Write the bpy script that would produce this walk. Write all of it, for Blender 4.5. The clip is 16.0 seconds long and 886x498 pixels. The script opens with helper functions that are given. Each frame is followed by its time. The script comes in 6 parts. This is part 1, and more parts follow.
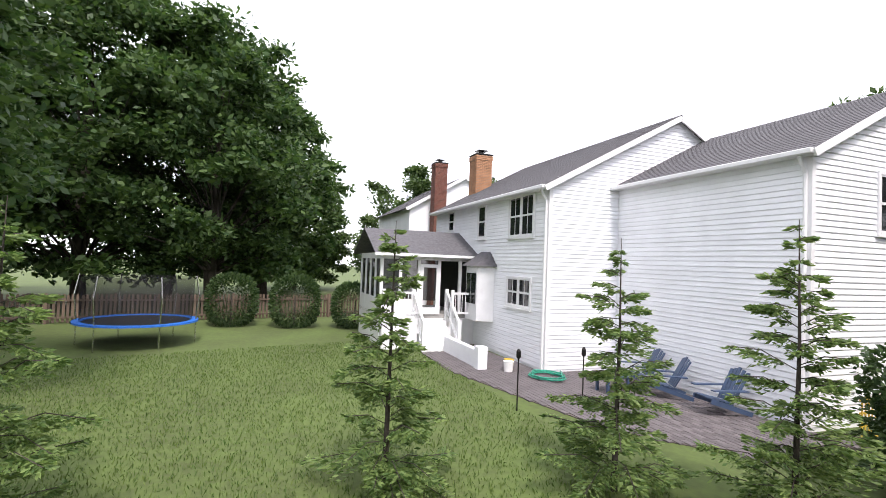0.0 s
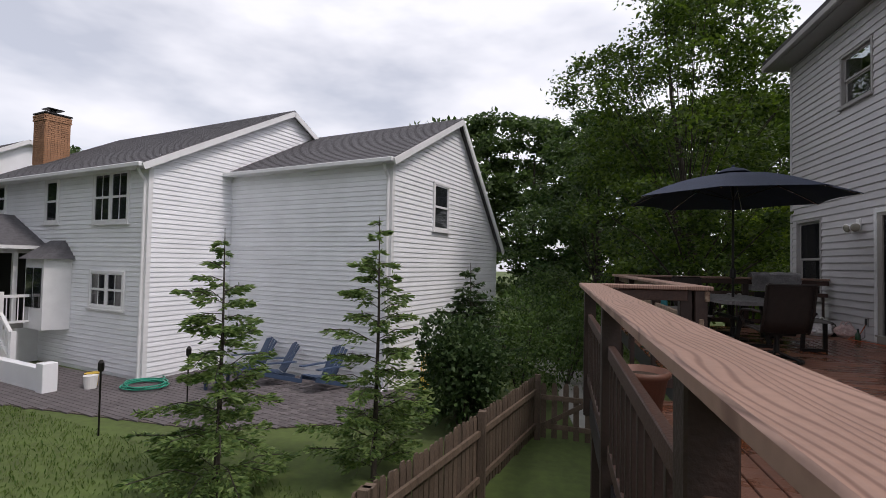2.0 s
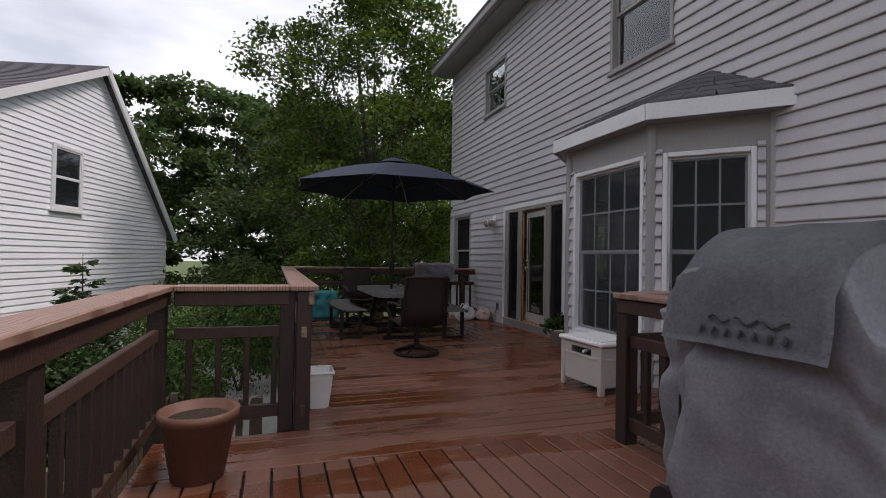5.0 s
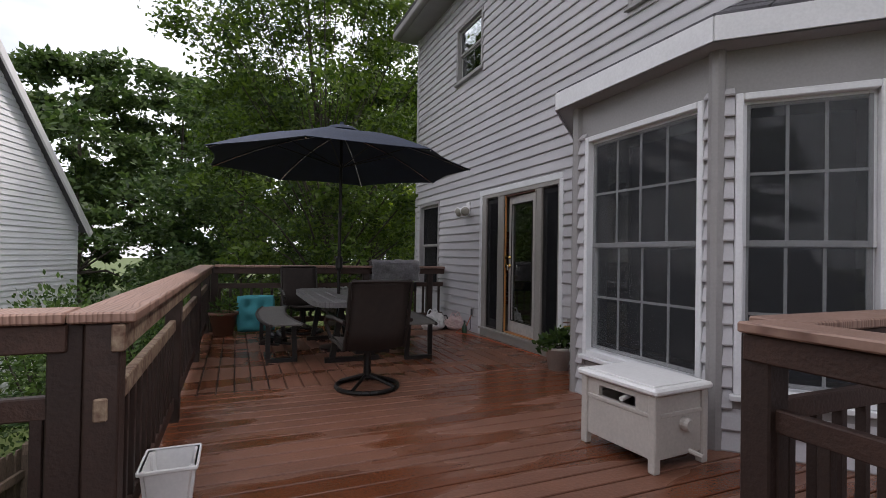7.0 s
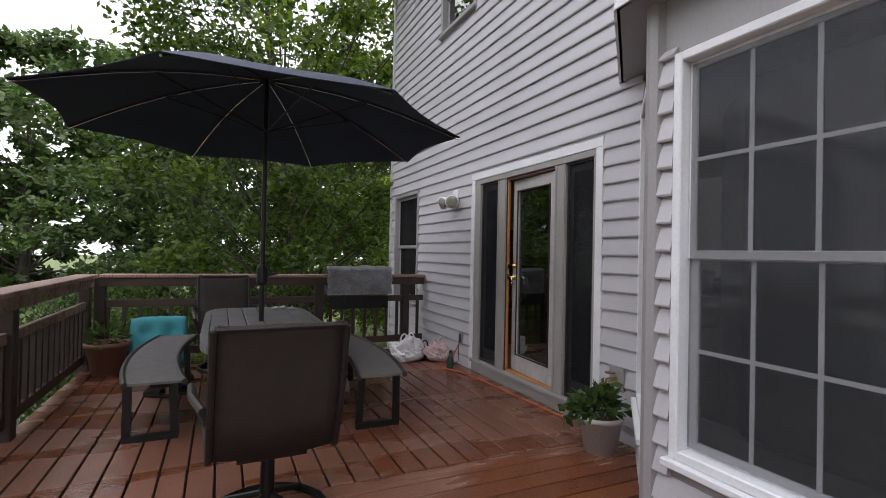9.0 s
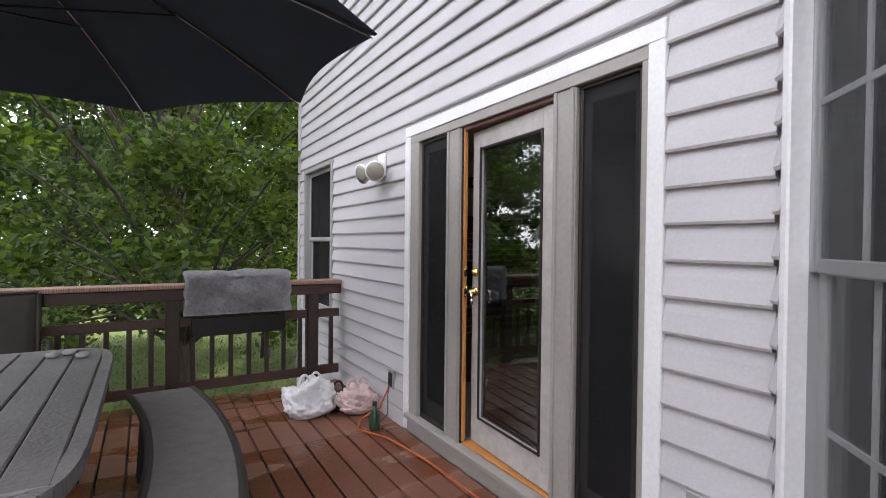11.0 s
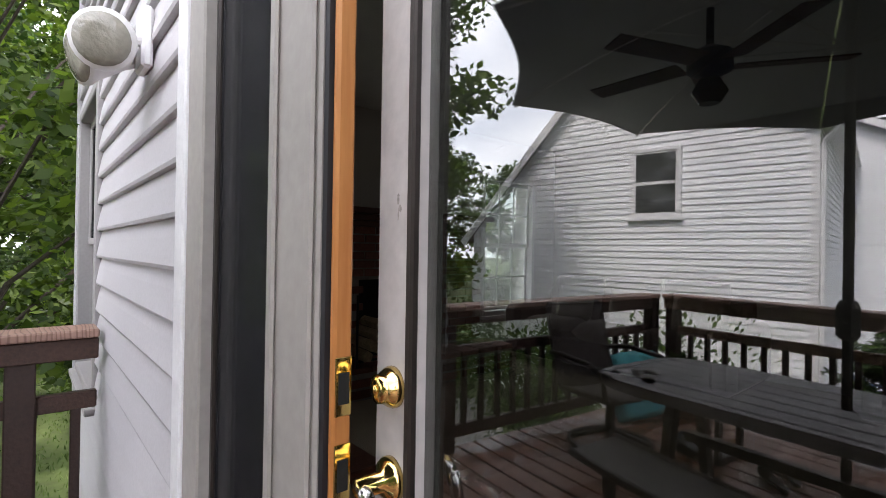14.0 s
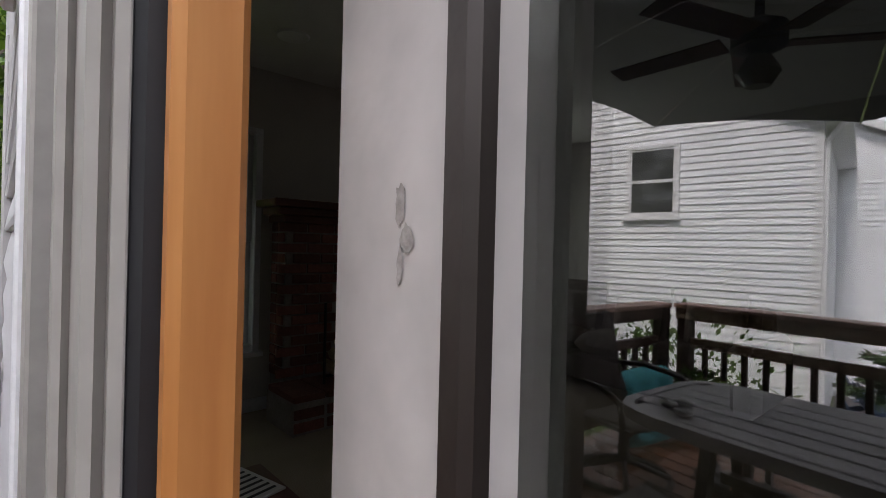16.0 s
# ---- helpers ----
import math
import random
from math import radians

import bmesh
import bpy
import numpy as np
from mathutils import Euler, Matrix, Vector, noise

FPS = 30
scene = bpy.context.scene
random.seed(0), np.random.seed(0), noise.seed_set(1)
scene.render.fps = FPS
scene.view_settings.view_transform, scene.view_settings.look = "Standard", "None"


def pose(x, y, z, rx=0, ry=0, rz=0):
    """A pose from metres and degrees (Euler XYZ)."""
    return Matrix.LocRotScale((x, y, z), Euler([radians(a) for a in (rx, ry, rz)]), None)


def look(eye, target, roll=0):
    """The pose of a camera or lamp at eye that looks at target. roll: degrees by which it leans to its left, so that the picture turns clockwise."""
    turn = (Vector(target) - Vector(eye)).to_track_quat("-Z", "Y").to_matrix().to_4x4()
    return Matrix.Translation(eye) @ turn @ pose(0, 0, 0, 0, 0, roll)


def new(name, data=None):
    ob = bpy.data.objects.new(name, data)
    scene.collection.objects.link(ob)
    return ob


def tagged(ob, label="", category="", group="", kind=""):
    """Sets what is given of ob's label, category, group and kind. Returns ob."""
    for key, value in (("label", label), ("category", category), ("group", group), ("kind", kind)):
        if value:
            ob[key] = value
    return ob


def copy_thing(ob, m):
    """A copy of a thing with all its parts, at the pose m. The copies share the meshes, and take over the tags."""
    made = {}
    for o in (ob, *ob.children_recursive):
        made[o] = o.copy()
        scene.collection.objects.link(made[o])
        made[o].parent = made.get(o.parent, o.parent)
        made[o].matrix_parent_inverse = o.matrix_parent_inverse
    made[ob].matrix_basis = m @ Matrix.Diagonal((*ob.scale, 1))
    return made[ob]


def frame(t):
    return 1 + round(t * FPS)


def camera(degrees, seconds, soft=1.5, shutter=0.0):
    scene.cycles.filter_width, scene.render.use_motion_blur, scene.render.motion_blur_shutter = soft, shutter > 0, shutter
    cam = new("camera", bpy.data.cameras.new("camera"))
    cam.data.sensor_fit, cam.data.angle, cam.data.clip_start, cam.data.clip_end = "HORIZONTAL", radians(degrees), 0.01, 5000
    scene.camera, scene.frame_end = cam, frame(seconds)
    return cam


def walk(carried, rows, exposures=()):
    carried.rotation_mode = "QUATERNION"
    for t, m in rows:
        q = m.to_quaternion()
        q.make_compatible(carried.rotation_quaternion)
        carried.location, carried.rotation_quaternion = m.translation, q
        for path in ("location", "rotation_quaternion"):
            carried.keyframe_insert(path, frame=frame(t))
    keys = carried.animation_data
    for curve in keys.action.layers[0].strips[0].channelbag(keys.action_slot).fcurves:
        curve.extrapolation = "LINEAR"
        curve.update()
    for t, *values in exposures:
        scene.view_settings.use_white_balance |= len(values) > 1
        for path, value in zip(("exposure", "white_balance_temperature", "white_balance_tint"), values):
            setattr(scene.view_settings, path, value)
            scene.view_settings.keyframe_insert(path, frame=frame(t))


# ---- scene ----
cam = camera(84.6, 16.0, soft=0.9)
PATH = [
    (0, (-0.108, -0.236, 1.096), (-1.762, 0.888, 1.156), 2.2),
    (0.5, (-0.012, -0.128, 1.154), (-1.397, 1.314, 1.209), 1.9),
    (1, (-0.016, -0.044, 1.156), (-1.093, 1.64, 1.214), 1.6),
    (1.5, (-0.037, 0.045, 1.14), (-0.772, 1.904, 1.201), 1.1),
    (2, (-0.07, 0.079, 1.132), (-0.529, 2.025, 1.192), 1.1),
    (2.5, (-0.05, 0.109, 1.141), (-0.394, 2.079, 1.198), 1.0),
    (3, (0.162, 0.219, 1.22), (-0.086, 2.203, 1.269), 1.0),
    (3.5, (0.421, 0.401, 1.249), (0.562, 2.396, 1.297), 1.0),
    (4, (0.596, 0.571, 1.247), (1.049, 2.519, 1.289), 0.9),
    (4.2, (0.665, 0.674, 1.234), (1.173, 2.608, 1.273), 0.9),
    (6.3, (1.3, 2.127, 1.166), (2.058, 3.978, 1.196), 1.0),
    (6.5, (1.353, 2.299, 1.164), (2.12, 4.146, 1.188), 0.9),
    (7, (1.511, 2.74, 1.182), (2.292, 4.581, 1.207), 1.0),
    (7.5, (1.745, 3.182, 1.195), (2.539, 5.017, 1.215), 1.0),
    (8, (1.951, 3.629, 1.166), (2.755, 5.46, 1.188), 1.2),
    (8.2, (2.029, 3.805, 1.186), (2.836, 5.634, 1.211), 1.3),
    (10.3, (2.999, 5.651, 1.318), (3.946, 7.412, 1.3), 0.6),
    (10.5, (3.091, 5.811, 1.322), (4.072, 7.553, 1.3), 0.7),
    (11, (3.324, 6.206, 1.339), (4.363, 7.914, 1.313), 0.6),
    (11.5, (3.644, 6.547, 1.369), (4.700, 8.246, 1.333), 0.9),
    (12, (3.866, 6.910, 1.349), (4.976, 8.573, 1.330), 1.0),
    (12.5, (4.072, 7.271, 1.320), (5.237, 8.898, 1.318), 1.1),
    (13, (4.318, 7.595, 1.330), (5.540, 9.177, 1.322), 0.9),
    (13.5, (4.525, 7.876, 1.340), (5.801, 9.416, 1.327), 0.7),
    (14, (4.645, 8.075, 1.335), (5.950, 9.590, 1.346), 0.9),
    (14.5, (4.720, 8.215, 1.329), (6.055, 9.704, 1.365), 1.1),
    (15, (4.797, 8.301, 1.310), (6.142, 9.781, 1.339), 0.9),
    (15.5, (4.862, 8.395, 1.340), (6.220, 9.863, 1.365), 1.4),
    (16, (4.898, 8.440, 1.385), (6.247, 9.917, 1.383), 1.4),
]
walk(cam, [(t, look(eye, target, roll)) for t, eye, target, roll in PATH], [(t, stops, 6600, 18) for t, stops in (
    (0, 1.0), (0.5, 0.6), (1, 0.2), (1.5, -0.1), (2.5, -0.3), (3.5, -0.42), (4.2, -0.3), (6.3, 0.2), (7, 0.4), (8.2, 0.75), (10.3, 1.55), (11, 1.85), (12.5, 2.08), (14.5, 2.35), (15.5, 2.15), (16, 2.15))])

# ---- light ----
world = bpy.data.worlds.new("sky")
scene.world = world
world.use_nodes = True
wn, wl = world.node_tree.nodes, world.node_tree.links
wn.clear()
sky = wn.new("ShaderNodeTexSky")
sky.sky_type, sky.sun_disc = "NISHITA", False
sky.sun_elevation, sky.sun_rotation = radians(52), radians(75)
sky.air_density, sky.dust_density = 1.0, 2.0
skybg = wn.new("ShaderNodeBackground")
skybg.inputs[1].default_value = 0.12
cloudbg = wn.new("ShaderNodeBackground")
cloudbg.inputs[0].default_value = (0.90, 0.95, 1.0, 1)
cloudbg.inputs[1].default_value = 1.25
tc = wn.new("ShaderNodeTexCoord")
mp = wn.new("ShaderNodeMapping")
mp.inputs["Scale"].default_value = (1.0, 1.0, 2.6)
cl = wn.new("ShaderNodeTexNoise")
cl.inputs["Scale"].default_value, cl.inputs["Detail"].default_value = 2.2, 5
ramp = wn.new("ShaderNodeValToRGB")
ramp.color_ramp.elements[0].position, ramp.color_ramp.elements[1].position = 0.36, 0.56
ramp.color_ramp.elements[0].color = (0.5, 0.5, 0.5, 1)
mixw = wn.new("ShaderNodeMixShader")
outw = wn.new("ShaderNodeOutputWorld")
wl.new(tc.outputs["Generated"], mp.inputs["Vector"])
wl.new(mp.outputs["Vector"], cl.inputs["Vector"])
wl.new(cl.outputs["Fac"], ramp.inputs["Fac"])
wl.new(ramp.outputs["Color"], mixw.inputs[0])
wl.new(sky.outputs[0], skybg.inputs[0])
wl.new(skybg.outputs[0], mixw.inputs[1])
wl.new(cloudbg.outputs[0], mixw.inputs[2])
wl.new(mixw.outputs[0], outw.inputs[0])
sun = new("sun", bpy.data.lights.new("sun", "SUN"))
sun.data.energy, sun.data.angle, sun.data.color = 2.2, radians(11), (1.0, 0.96, 0.9)
sun.matrix_world = look((20, -6, 30), (0, 0, 0))
# daylight through the family room's far window
win_day = new("window_daylight", bpy.data.lights.new("window_daylight", "AREA"))
win_day.data.shape, win_day.data.size, win_day.data.size_y, win_day.data.energy = "RECTANGLE", 0.86, 1.44, 4.5
win_day.data.color = (0.95, 0.98, 1.0)
win_day.matrix_world = look((8.97, 12.16, 1.4), (8.5, 8, 1.0))


# ---- materials ----
def mat(name, col, rough=0.6, metal=0.0, var=0.15, scale=6.0, fine=60.0, bump=0.1, col2=None, stretch=(1, 1, 1), rand=0.0, spec=0.5, wet=0.0, island=0.0):
    """Principled material with large and fine variation, relief and per-object or per-island shade."""
    m = bpy.data.materials.new(name)
    m.use_nodes = True
    n, l = m.node_tree.nodes, m.node_tree.links
    b = n["Principled BSDF"]
    b.inputs["Roughness"].default_value, b.inputs["Metallic"].default_value = rough, metal
    b.inputs["Specular IOR Level"].default_value = spec
    t = n.new("ShaderNodeTexCoord")
    mpn = n.new("ShaderNodeMapping")
    mpn.inputs["Scale"].default_value = stretch
    l.new(t.outputs["Object"], mpn.inputs["Vector"])
    a, f = n.new("ShaderNodeTexNoise"), n.new("ShaderNodeTexNoise")
    a.inputs["Scale"].default_value, a.inputs["Detail"].default_value = scale, 4
    f.inputs["Scale"].default_value, f.inputs["Detail"].default_value = fine, 3
    for q in (a, f):
        l.new(mpn.outputs["Vector"], q.inputs["Vector"])
    add = n.new("ShaderNodeMath")
    add.operation = "ADD"
    l.new(a.outputs["Fac"], add.inputs[0])
    l.new(f.outputs["Fac"], add.inputs[1])
    r = n.new("ShaderNodeValToRGB")
    c2 = col2 or tuple(c * (1 - 2 * var) for c in col)
    r.color_ramp.elements[0].position, r.color_ramp.elements[1].position = 0.36, 0.64
    r.color_ramp.elements[0].color, r.color_ramp.elements[1].color = (*c2, 1), (*col, 1)
    half = n.new("ShaderNodeMath")
    half.operation = "MULTIPLY"
    half.inputs[1].default_value = 0.5
    l.new(add.outputs[0], half.inputs[0])
    l.new(half.outputs[0], r.inputs["Fac"])
    last = r.outputs["Color"]
    if rand or island:
        oi = n.new("ShaderNodeObjectInfo") if rand else n.new("ShaderNodeNewGeometry")
        mr = n.new("ShaderNodeMapRange")
        amount = rand or island
        mr.inputs["To Min"].default_value, mr.inputs["To Max"].default_value = 1 - amount, 1 + amount
        l.new(oi.outputs["Random" if rand else "Random Per Island"], mr.inputs["Value"])
        hv = n.new("ShaderNodeHueSaturation")
        l.new(mr.outputs[0], hv.inputs["Value"])
        l.new(last, hv.inputs["Color"])
        last = hv.outputs["Color"]
    l.new(last, b.inputs["Base Color"])
    if wet:
        # pools of rain water: darker and glossy where the large noise is high
        wnz = n.new("ShaderNodeTexNoise")
        wnz.inputs["Scale"].default_value, wnz.inputs["Detail"].default_value = 1.3, 4
        geo = n.new("ShaderNodeNewGeometry")
        wm = n.new("ShaderNodeMapping")
        wm.inputs["Scale"].default_value = (0.45, 1.7, 1)
        l.new(geo.outputs["Position"], wm.inputs["Vector"])
        l.new(wm.outputs["Vector"], wnz.inputs["Vector"])
        wr = n.new("ShaderNodeMapRange")
        wr.inputs["From Min"].default_value, wr.inputs["From Max"].default_value = 0.47, 0.55
        wr.inputs["To Min"].default_value, wr.inputs["To Max"].default_value = rough, wet
        l.new(wnz.outputs["Fac"], wr.inputs["Value"])
        l.new(wr.outputs[0], b.inputs["Roughness"])
        # wet wood is deeper and more saturated, and the edge of a pool breaks at each board
        oj, off = n.new("ShaderNodeObjectInfo"), n.new("ShaderNodeVectorMath")
        off.operation = "MULTIPLY_ADD"
        off.inputs[1].default_value = (0.16, 0.05, 0.0)
        l.new(oj.outputs["Random"], off.inputs[0])
        l.new(wm.outputs["Vector"], off.inputs[2])
        l.new(off.outputs[0], wnz.inputs["Vector"])
        soak = n.new("ShaderNodeMapRange")
        soak.inputs["From Min"].default_value, soak.inputs["From Max"].default_value = 0.515, 0.535
        l.new(wnz.outputs["Fac"], soak.inputs["Value"])
        wmix = n.new("ShaderNodeMix")
        wmix.data_type, wmix.blend_type = "RGBA", "MULTIPLY"
        wmix.inputs[7].default_value = (0.80, 0.60, 0.44, 1)
        l.new(soak.outputs[0], wmix.inputs["Factor"])
        l.new(last, wmix.inputs[6])
        l.new(wmix.outputs[2], b.inputs["Base Color"])
    if bump:
        bn = n.new("ShaderNodeBump")
        bn.inputs["Strength"].default_value, bn.inputs["Distance"].default_value = bump, 0.01
        l.new(add.outputs[0], bn.inputs["Height"])
        l.new(bn.outputs[0], b.inputs["Normal"])
    return m


def leaf_mat(name, c1, c2, trans=0.35):
    m = bpy.data.materials.new(name)
    m.use_nodes = True
    n, l = m.node_tree.nodes, m.node_tree.links
    b, out = n["Principled BSDF"], n["Material Output"]
    g = n.new("ShaderNodeNewGeometry")
    r = n.new("ShaderNodeValToRGB")
    r.color_ramp.elements[0].color, r.color_ramp.elements[1].color = (*c1, 1), (*c2, 1)
    l.new(g.outputs["Random Per Island"], r.inputs["Fac"])
    l.new(r.outputs["Color"], b.inputs["Base Color"])
    b.inputs["Roughness"].default_value = 0.55
    b.inputs["Specular IOR Level"].default_value = 0.3
    tr = n.new("ShaderNodeBsdfTranslucent")
    hs = n.new("ShaderNodeHueSaturation")
    hs.inputs["Value"].default_value, hs.inputs["Saturation"].default_value = 1.6, 1.15
    l.new(r.outputs["Color"], hs.inputs["Color"])
    l.new(hs.outputs["Color"], tr.inputs["Color"])
    mx = n.new("ShaderNodeMixShader")
    mx.inputs[0].default_value = trans
    l.new(b.outputs[0], mx.inputs[1])
    l.new(tr.outputs[0], mx.inputs[2])
    l.new(mx.outputs[0], out.inputs[0])
    return m


def glass_mat(name, tint, ior=1.6):
    m = bpy.data.materials.new(name)
    m.use_nodes = True
    n, l = m.node_tree.nodes, m.node_tree.links
    out = n["Material Output"]
    n.remove(n["Principled BSDF"])
    tp, gl, fr, mx = n.new("ShaderNodeBsdfTransparent"), n.new("ShaderNodeBsdfGlossy"), n.new("ShaderNodeLayerWeight"), n.new("ShaderNodeMixShader")
    tp.inputs[0].default_value = (*tint, 1)
    gl.inputs["Roughness"].default_value = 0.0
    fr.inputs["Blend"].default_value = 0.5
    pw, ma = n.new("ShaderNodeMath"), n.new("ShaderNodeMath")
    pw.operation, ma.operation = "POWER", "MULTIPLY_ADD"
    pw.inputs[1].default_value = 3.0
    ma.inputs[1].default_value, ma.inputs[2].default_value = 0.85, 0.06 * (ior - 0.75)
    l.new(fr.outputs["Facing"], pw.inputs[0])
    l.new(pw.outputs[0], ma.inputs[0])
    l.new(ma.outputs[0], mx.inputs[0])
    l.new(tp.outputs[0], mx.inputs[1])
    l.new(gl.outputs[0], mx.inputs[2])
    l.new(mx.outputs[0], out.inputs[0])
    return m


def screen_mat(name, col, clear):
    m = bpy.data.materials.new(name)
    m.use_nodes = True
    n, l = m.node_tree.nodes, m.node_tree.links
    tp, mx = n.new("ShaderNodeBsdfTransparent"), n.new("ShaderNodeMixShader")
    b = n["Principled BSDF"]
    b.inputs["Base Color"].default_value = (*col, 1)
    b.inputs["Roughness"].default_value = 0.7
    b.inputs["Specular IOR Level"].default_value = 0.1
    mx.inputs[0].default_value = clear
    l.new(b.outputs[0], mx.inputs[1])
    l.new(tp.outputs[0], mx.inputs[2])
    l.new(mx.outputs[0], n["Material Output"].inputs[0])
    return m


def emit_mat(name, col, s):
    m = bpy.data.materials.new(name)
    m.use_nodes = True
    b = m.node_tree.nodes["Principled BSDF"]
    b.inputs["Emission Color"].default_value = (*col, 1)
    b.inputs["Emission Strength"].default_value = s
    return m


M_VINYL = mat("vinyl_siding_grey", (0.50, 0.485, 0.50), 0.5, var=0.06, scale=2, fine=90, bump=0.06, rand=0.03)
M_VINYLW = mat("vinyl_siding_white", (0.84, 0.85, 0.88), 0.5, var=0.06, scale=1.5, fine=60, bump=0.06, rand=0.03)
M_TRIM = mat("white_trim", (0.76, 0.76, 0.77), 0.4, var=0.06, scale=4, bump=0.05)
M_TAUPE = mat("taupe_door_paint", (0.33, 0.31, 0.285), 0.5, var=0.08, scale=3, fine=40, bump=0.06)
M_BAYTRIM = mat("grey_trim", (0.31, 0.295, 0.29), 0.5, var=0.06, scale=3, bump=0.05)
M_LEAFDOOR = mat("weathered_door_paint", (0.48, 0.45, 0.43), 0.55, var=0.12, scale=5, fine=25, bump=0.15)
M_SCUFF = mat("scuffed_paint", (0.36, 0.33, 0.305), 0.7, var=0.2, scale=60, fine=300, bump=0.1)
M_DECK = mat("composite_deck_board", (0.215, 0.092, 0.056), 0.42, var=0.16, scale=2.5, fine=60, bump=0.25, stretch=(1, 1, 1), rand=0.14, wet=0.07)
M_RAIL = mat("brown_stained_wood", (0.065, 0.031, 0.021), 0.6, var=0.22, scale=5, fine=70, bump=0.35, stretch=(1, 1, 1), rand=0.12)
M_DARKRAIL = mat("dark_stained_wood", (0.034, 0.017, 0.012), 0.6, var=0.2, scale=5, fine=60, bump=0.3, rand=0.12)
M_BARE = mat("peeling_weathered_wood", (0.30, 0.23, 0.16), 0.75, var=0.3, scale=9, fine=40, bump=0.4, col2=(0.09, 0.04, 0.025))
M_SHINGLE = mat("grey_asphalt_shingle", (0.12, 0.115, 0.125), 0.9, var=0.25, scale=9, fine=90, bump=0.5, rand=0.2)
M_SHINGLE2 = mat("light_asphalt_shingle", (0.115, 0.11, 0.12), 0.9, var=0.25, scale=9, fine=90, bump=0.5)
M_GLASS = glass_mat("door_glass", (0.54, 0.56, 0.54), 3.1)
M_WGLASS = glass_mat("window_glass", (0.75, 0.78, 0.78), 1.6)
M_SCREEN = screen_mat("insect_screen", (0.012, 0.012, 0.014), 0.42)
M_SCREENL = screen_mat("fine_window_screen", (0.05, 0.052, 0.056), 0.68)
M_TRAMPNET = screen_mat("trampoline_net", (0.02, 0.02, 0.022), 0.55)
# near-black colour standing in for the shade of unlit interiors
M_ROOMSHADE = mat("room_shade", (0.03, 0.03, 0.032), 0.8, bump=0)
M_PANE = mat("dark_window_pane", (0.02, 0.022, 0.026), 0.06, var=0.1, bump=0, spec=0.8)
M_BLIND = mat("white_blind", (0.5, 0.5, 0.48), 0.7, bump=0.05)
M_NAVY = mat("navy_umbrella_cloth", (0.018, 0.028, 0.06), 0.75, var=0.15, scale=5, fine=200, bump=0.1)
M_BLACKMETAL = mat("black_metal", (0.02, 0.018, 0.017), 0.4, metal=0.6, bump=0.05)
M_BRONZE = mat("bronze_metal", (0.035, 0.028, 0.025), 0.45, metal=0.5, bump=0.05)
M_SLING = mat("brown_sling_fabric", (0.03, 0.02, 0.016), 0.8, var=0.2, scale=20, fine=220, bump=0.3)
M_SLINGG = mat("taupe_sling_fabric", (0.13, 0.12, 0.11), 0.8, var=0.15, scale=20, fine=220, bump=0.3)
M_TABLE = mat("grey_slat_tabletop", (0.15, 0.14, 0.14), 0.55, var=0.18, scale=5, fine=50, bump=0.3, rand=0.08)
M_CUSHG = mat("grey_quilted_cushion", (0.40, 0.39, 0.40), 0.9, var=0.18, scale=12, fine=45, bump=0.7)
M_TEAL = mat("teal_cushion", (0.05, 0.30, 0.33), 0.85, var=0.12, scale=8, fine=150, bump=0.3)
M_COVER = mat("grey_grill_cover", (0.23, 0.23, 0.255), 0.6, var=0.16, scale=7, fine=60, bump=0.22)
M_INK = mat("dark_print", (0.05, 0.05, 0.055), 0.7, bump=0)
M_PLASTIC = mat("beige_plastic", (0.52, 0.48, 0.44), 0.5, var=0.08, scale=4, fine=60, bump=0.08)
M_WHITEP = mat("white_plastic", (0.78, 0.77, 0.76), 0.4, var=0.05, bump=0.03)
M_BAG = mat("white_plastic_bag", (0.72, 0.70, 0.70), 0.35, var=0.08, scale=14, fine=40, bump=0.3)
M_PINK = mat("pink_plastic_bag", (0.62, 0.45, 0.43), 0.4, var=0.12, scale=14, fine=40, bump=0.3)
M_TERRA = mat("brown_plastic_pot", (0.19, 0.085, 0.055), 0.5, var=0.12, scale=6, bump=0.1)
M_SOIL = mat("potting_soil", (0.06, 0.035, 0.02), 0.95, var=0.3, scale=30, bump=0.6)
M_PINE = mat("bare_pine_jamb", (0.50, 0.22, 0.065), 0.5, var=0.12, scale=1.2, fine=14, bump=0.06, stretch=(6, 6, 0.5), col2=(0.36, 0.13, 0.03))
M_BRASS = mat("polished_brass", (0.75, 0.55, 0.20), 0.12, metal=1.0, var=0.05, bump=0.02)
M_CHROME = mat("brushed_chrome", (0.65, 0.64, 0.62), 0.2, metal=1.0, var=0.05, bump=0.02)
M_RUBBER = mat("black_rubber_seal", (0.015, 0.015, 0.018), 0.5, bump=0.05)
M_BULB = mat("frosted_lamp_glass", (0.30, 0.285, 0.235), 0.15, var=0.1, scale=30, bump=0.3)
M_ORANGE = mat("orange_cord", (0.55, 0.12, 0.04), 0.5, bump=0)
M_GREENB = mat("green_bottle", (0.02, 0.06, 0.03), 0.15, bump=0)
M_GRASS = mat("lawn", (0.085, 0.125, 0.028), 0.95, var=0.2, scale=0.5, fine=8, bump=0.6, col2=(0.06, 0.08, 0.022))
M_BLADE = leaf_mat("grass_blades", (0.05, 0.095, 0.02), (0.12, 0.165, 0.045), 0.25)
M_PAVER = mat("clay_paver", (0.155, 0.135, 0.14), 0.85, var=0.2, scale=3, fine=50, bump=0.3, rand=0.25)
M_SAND = mat("paver_joint", (0.12, 0.10, 0.09), 0.95, bump=0.3)
M_BRICKR = mat("red_brick", (0.22, 0.085, 0.06), 0.85, var=0.2, scale=4, fine=60, bump=0.3, rand=0.3)
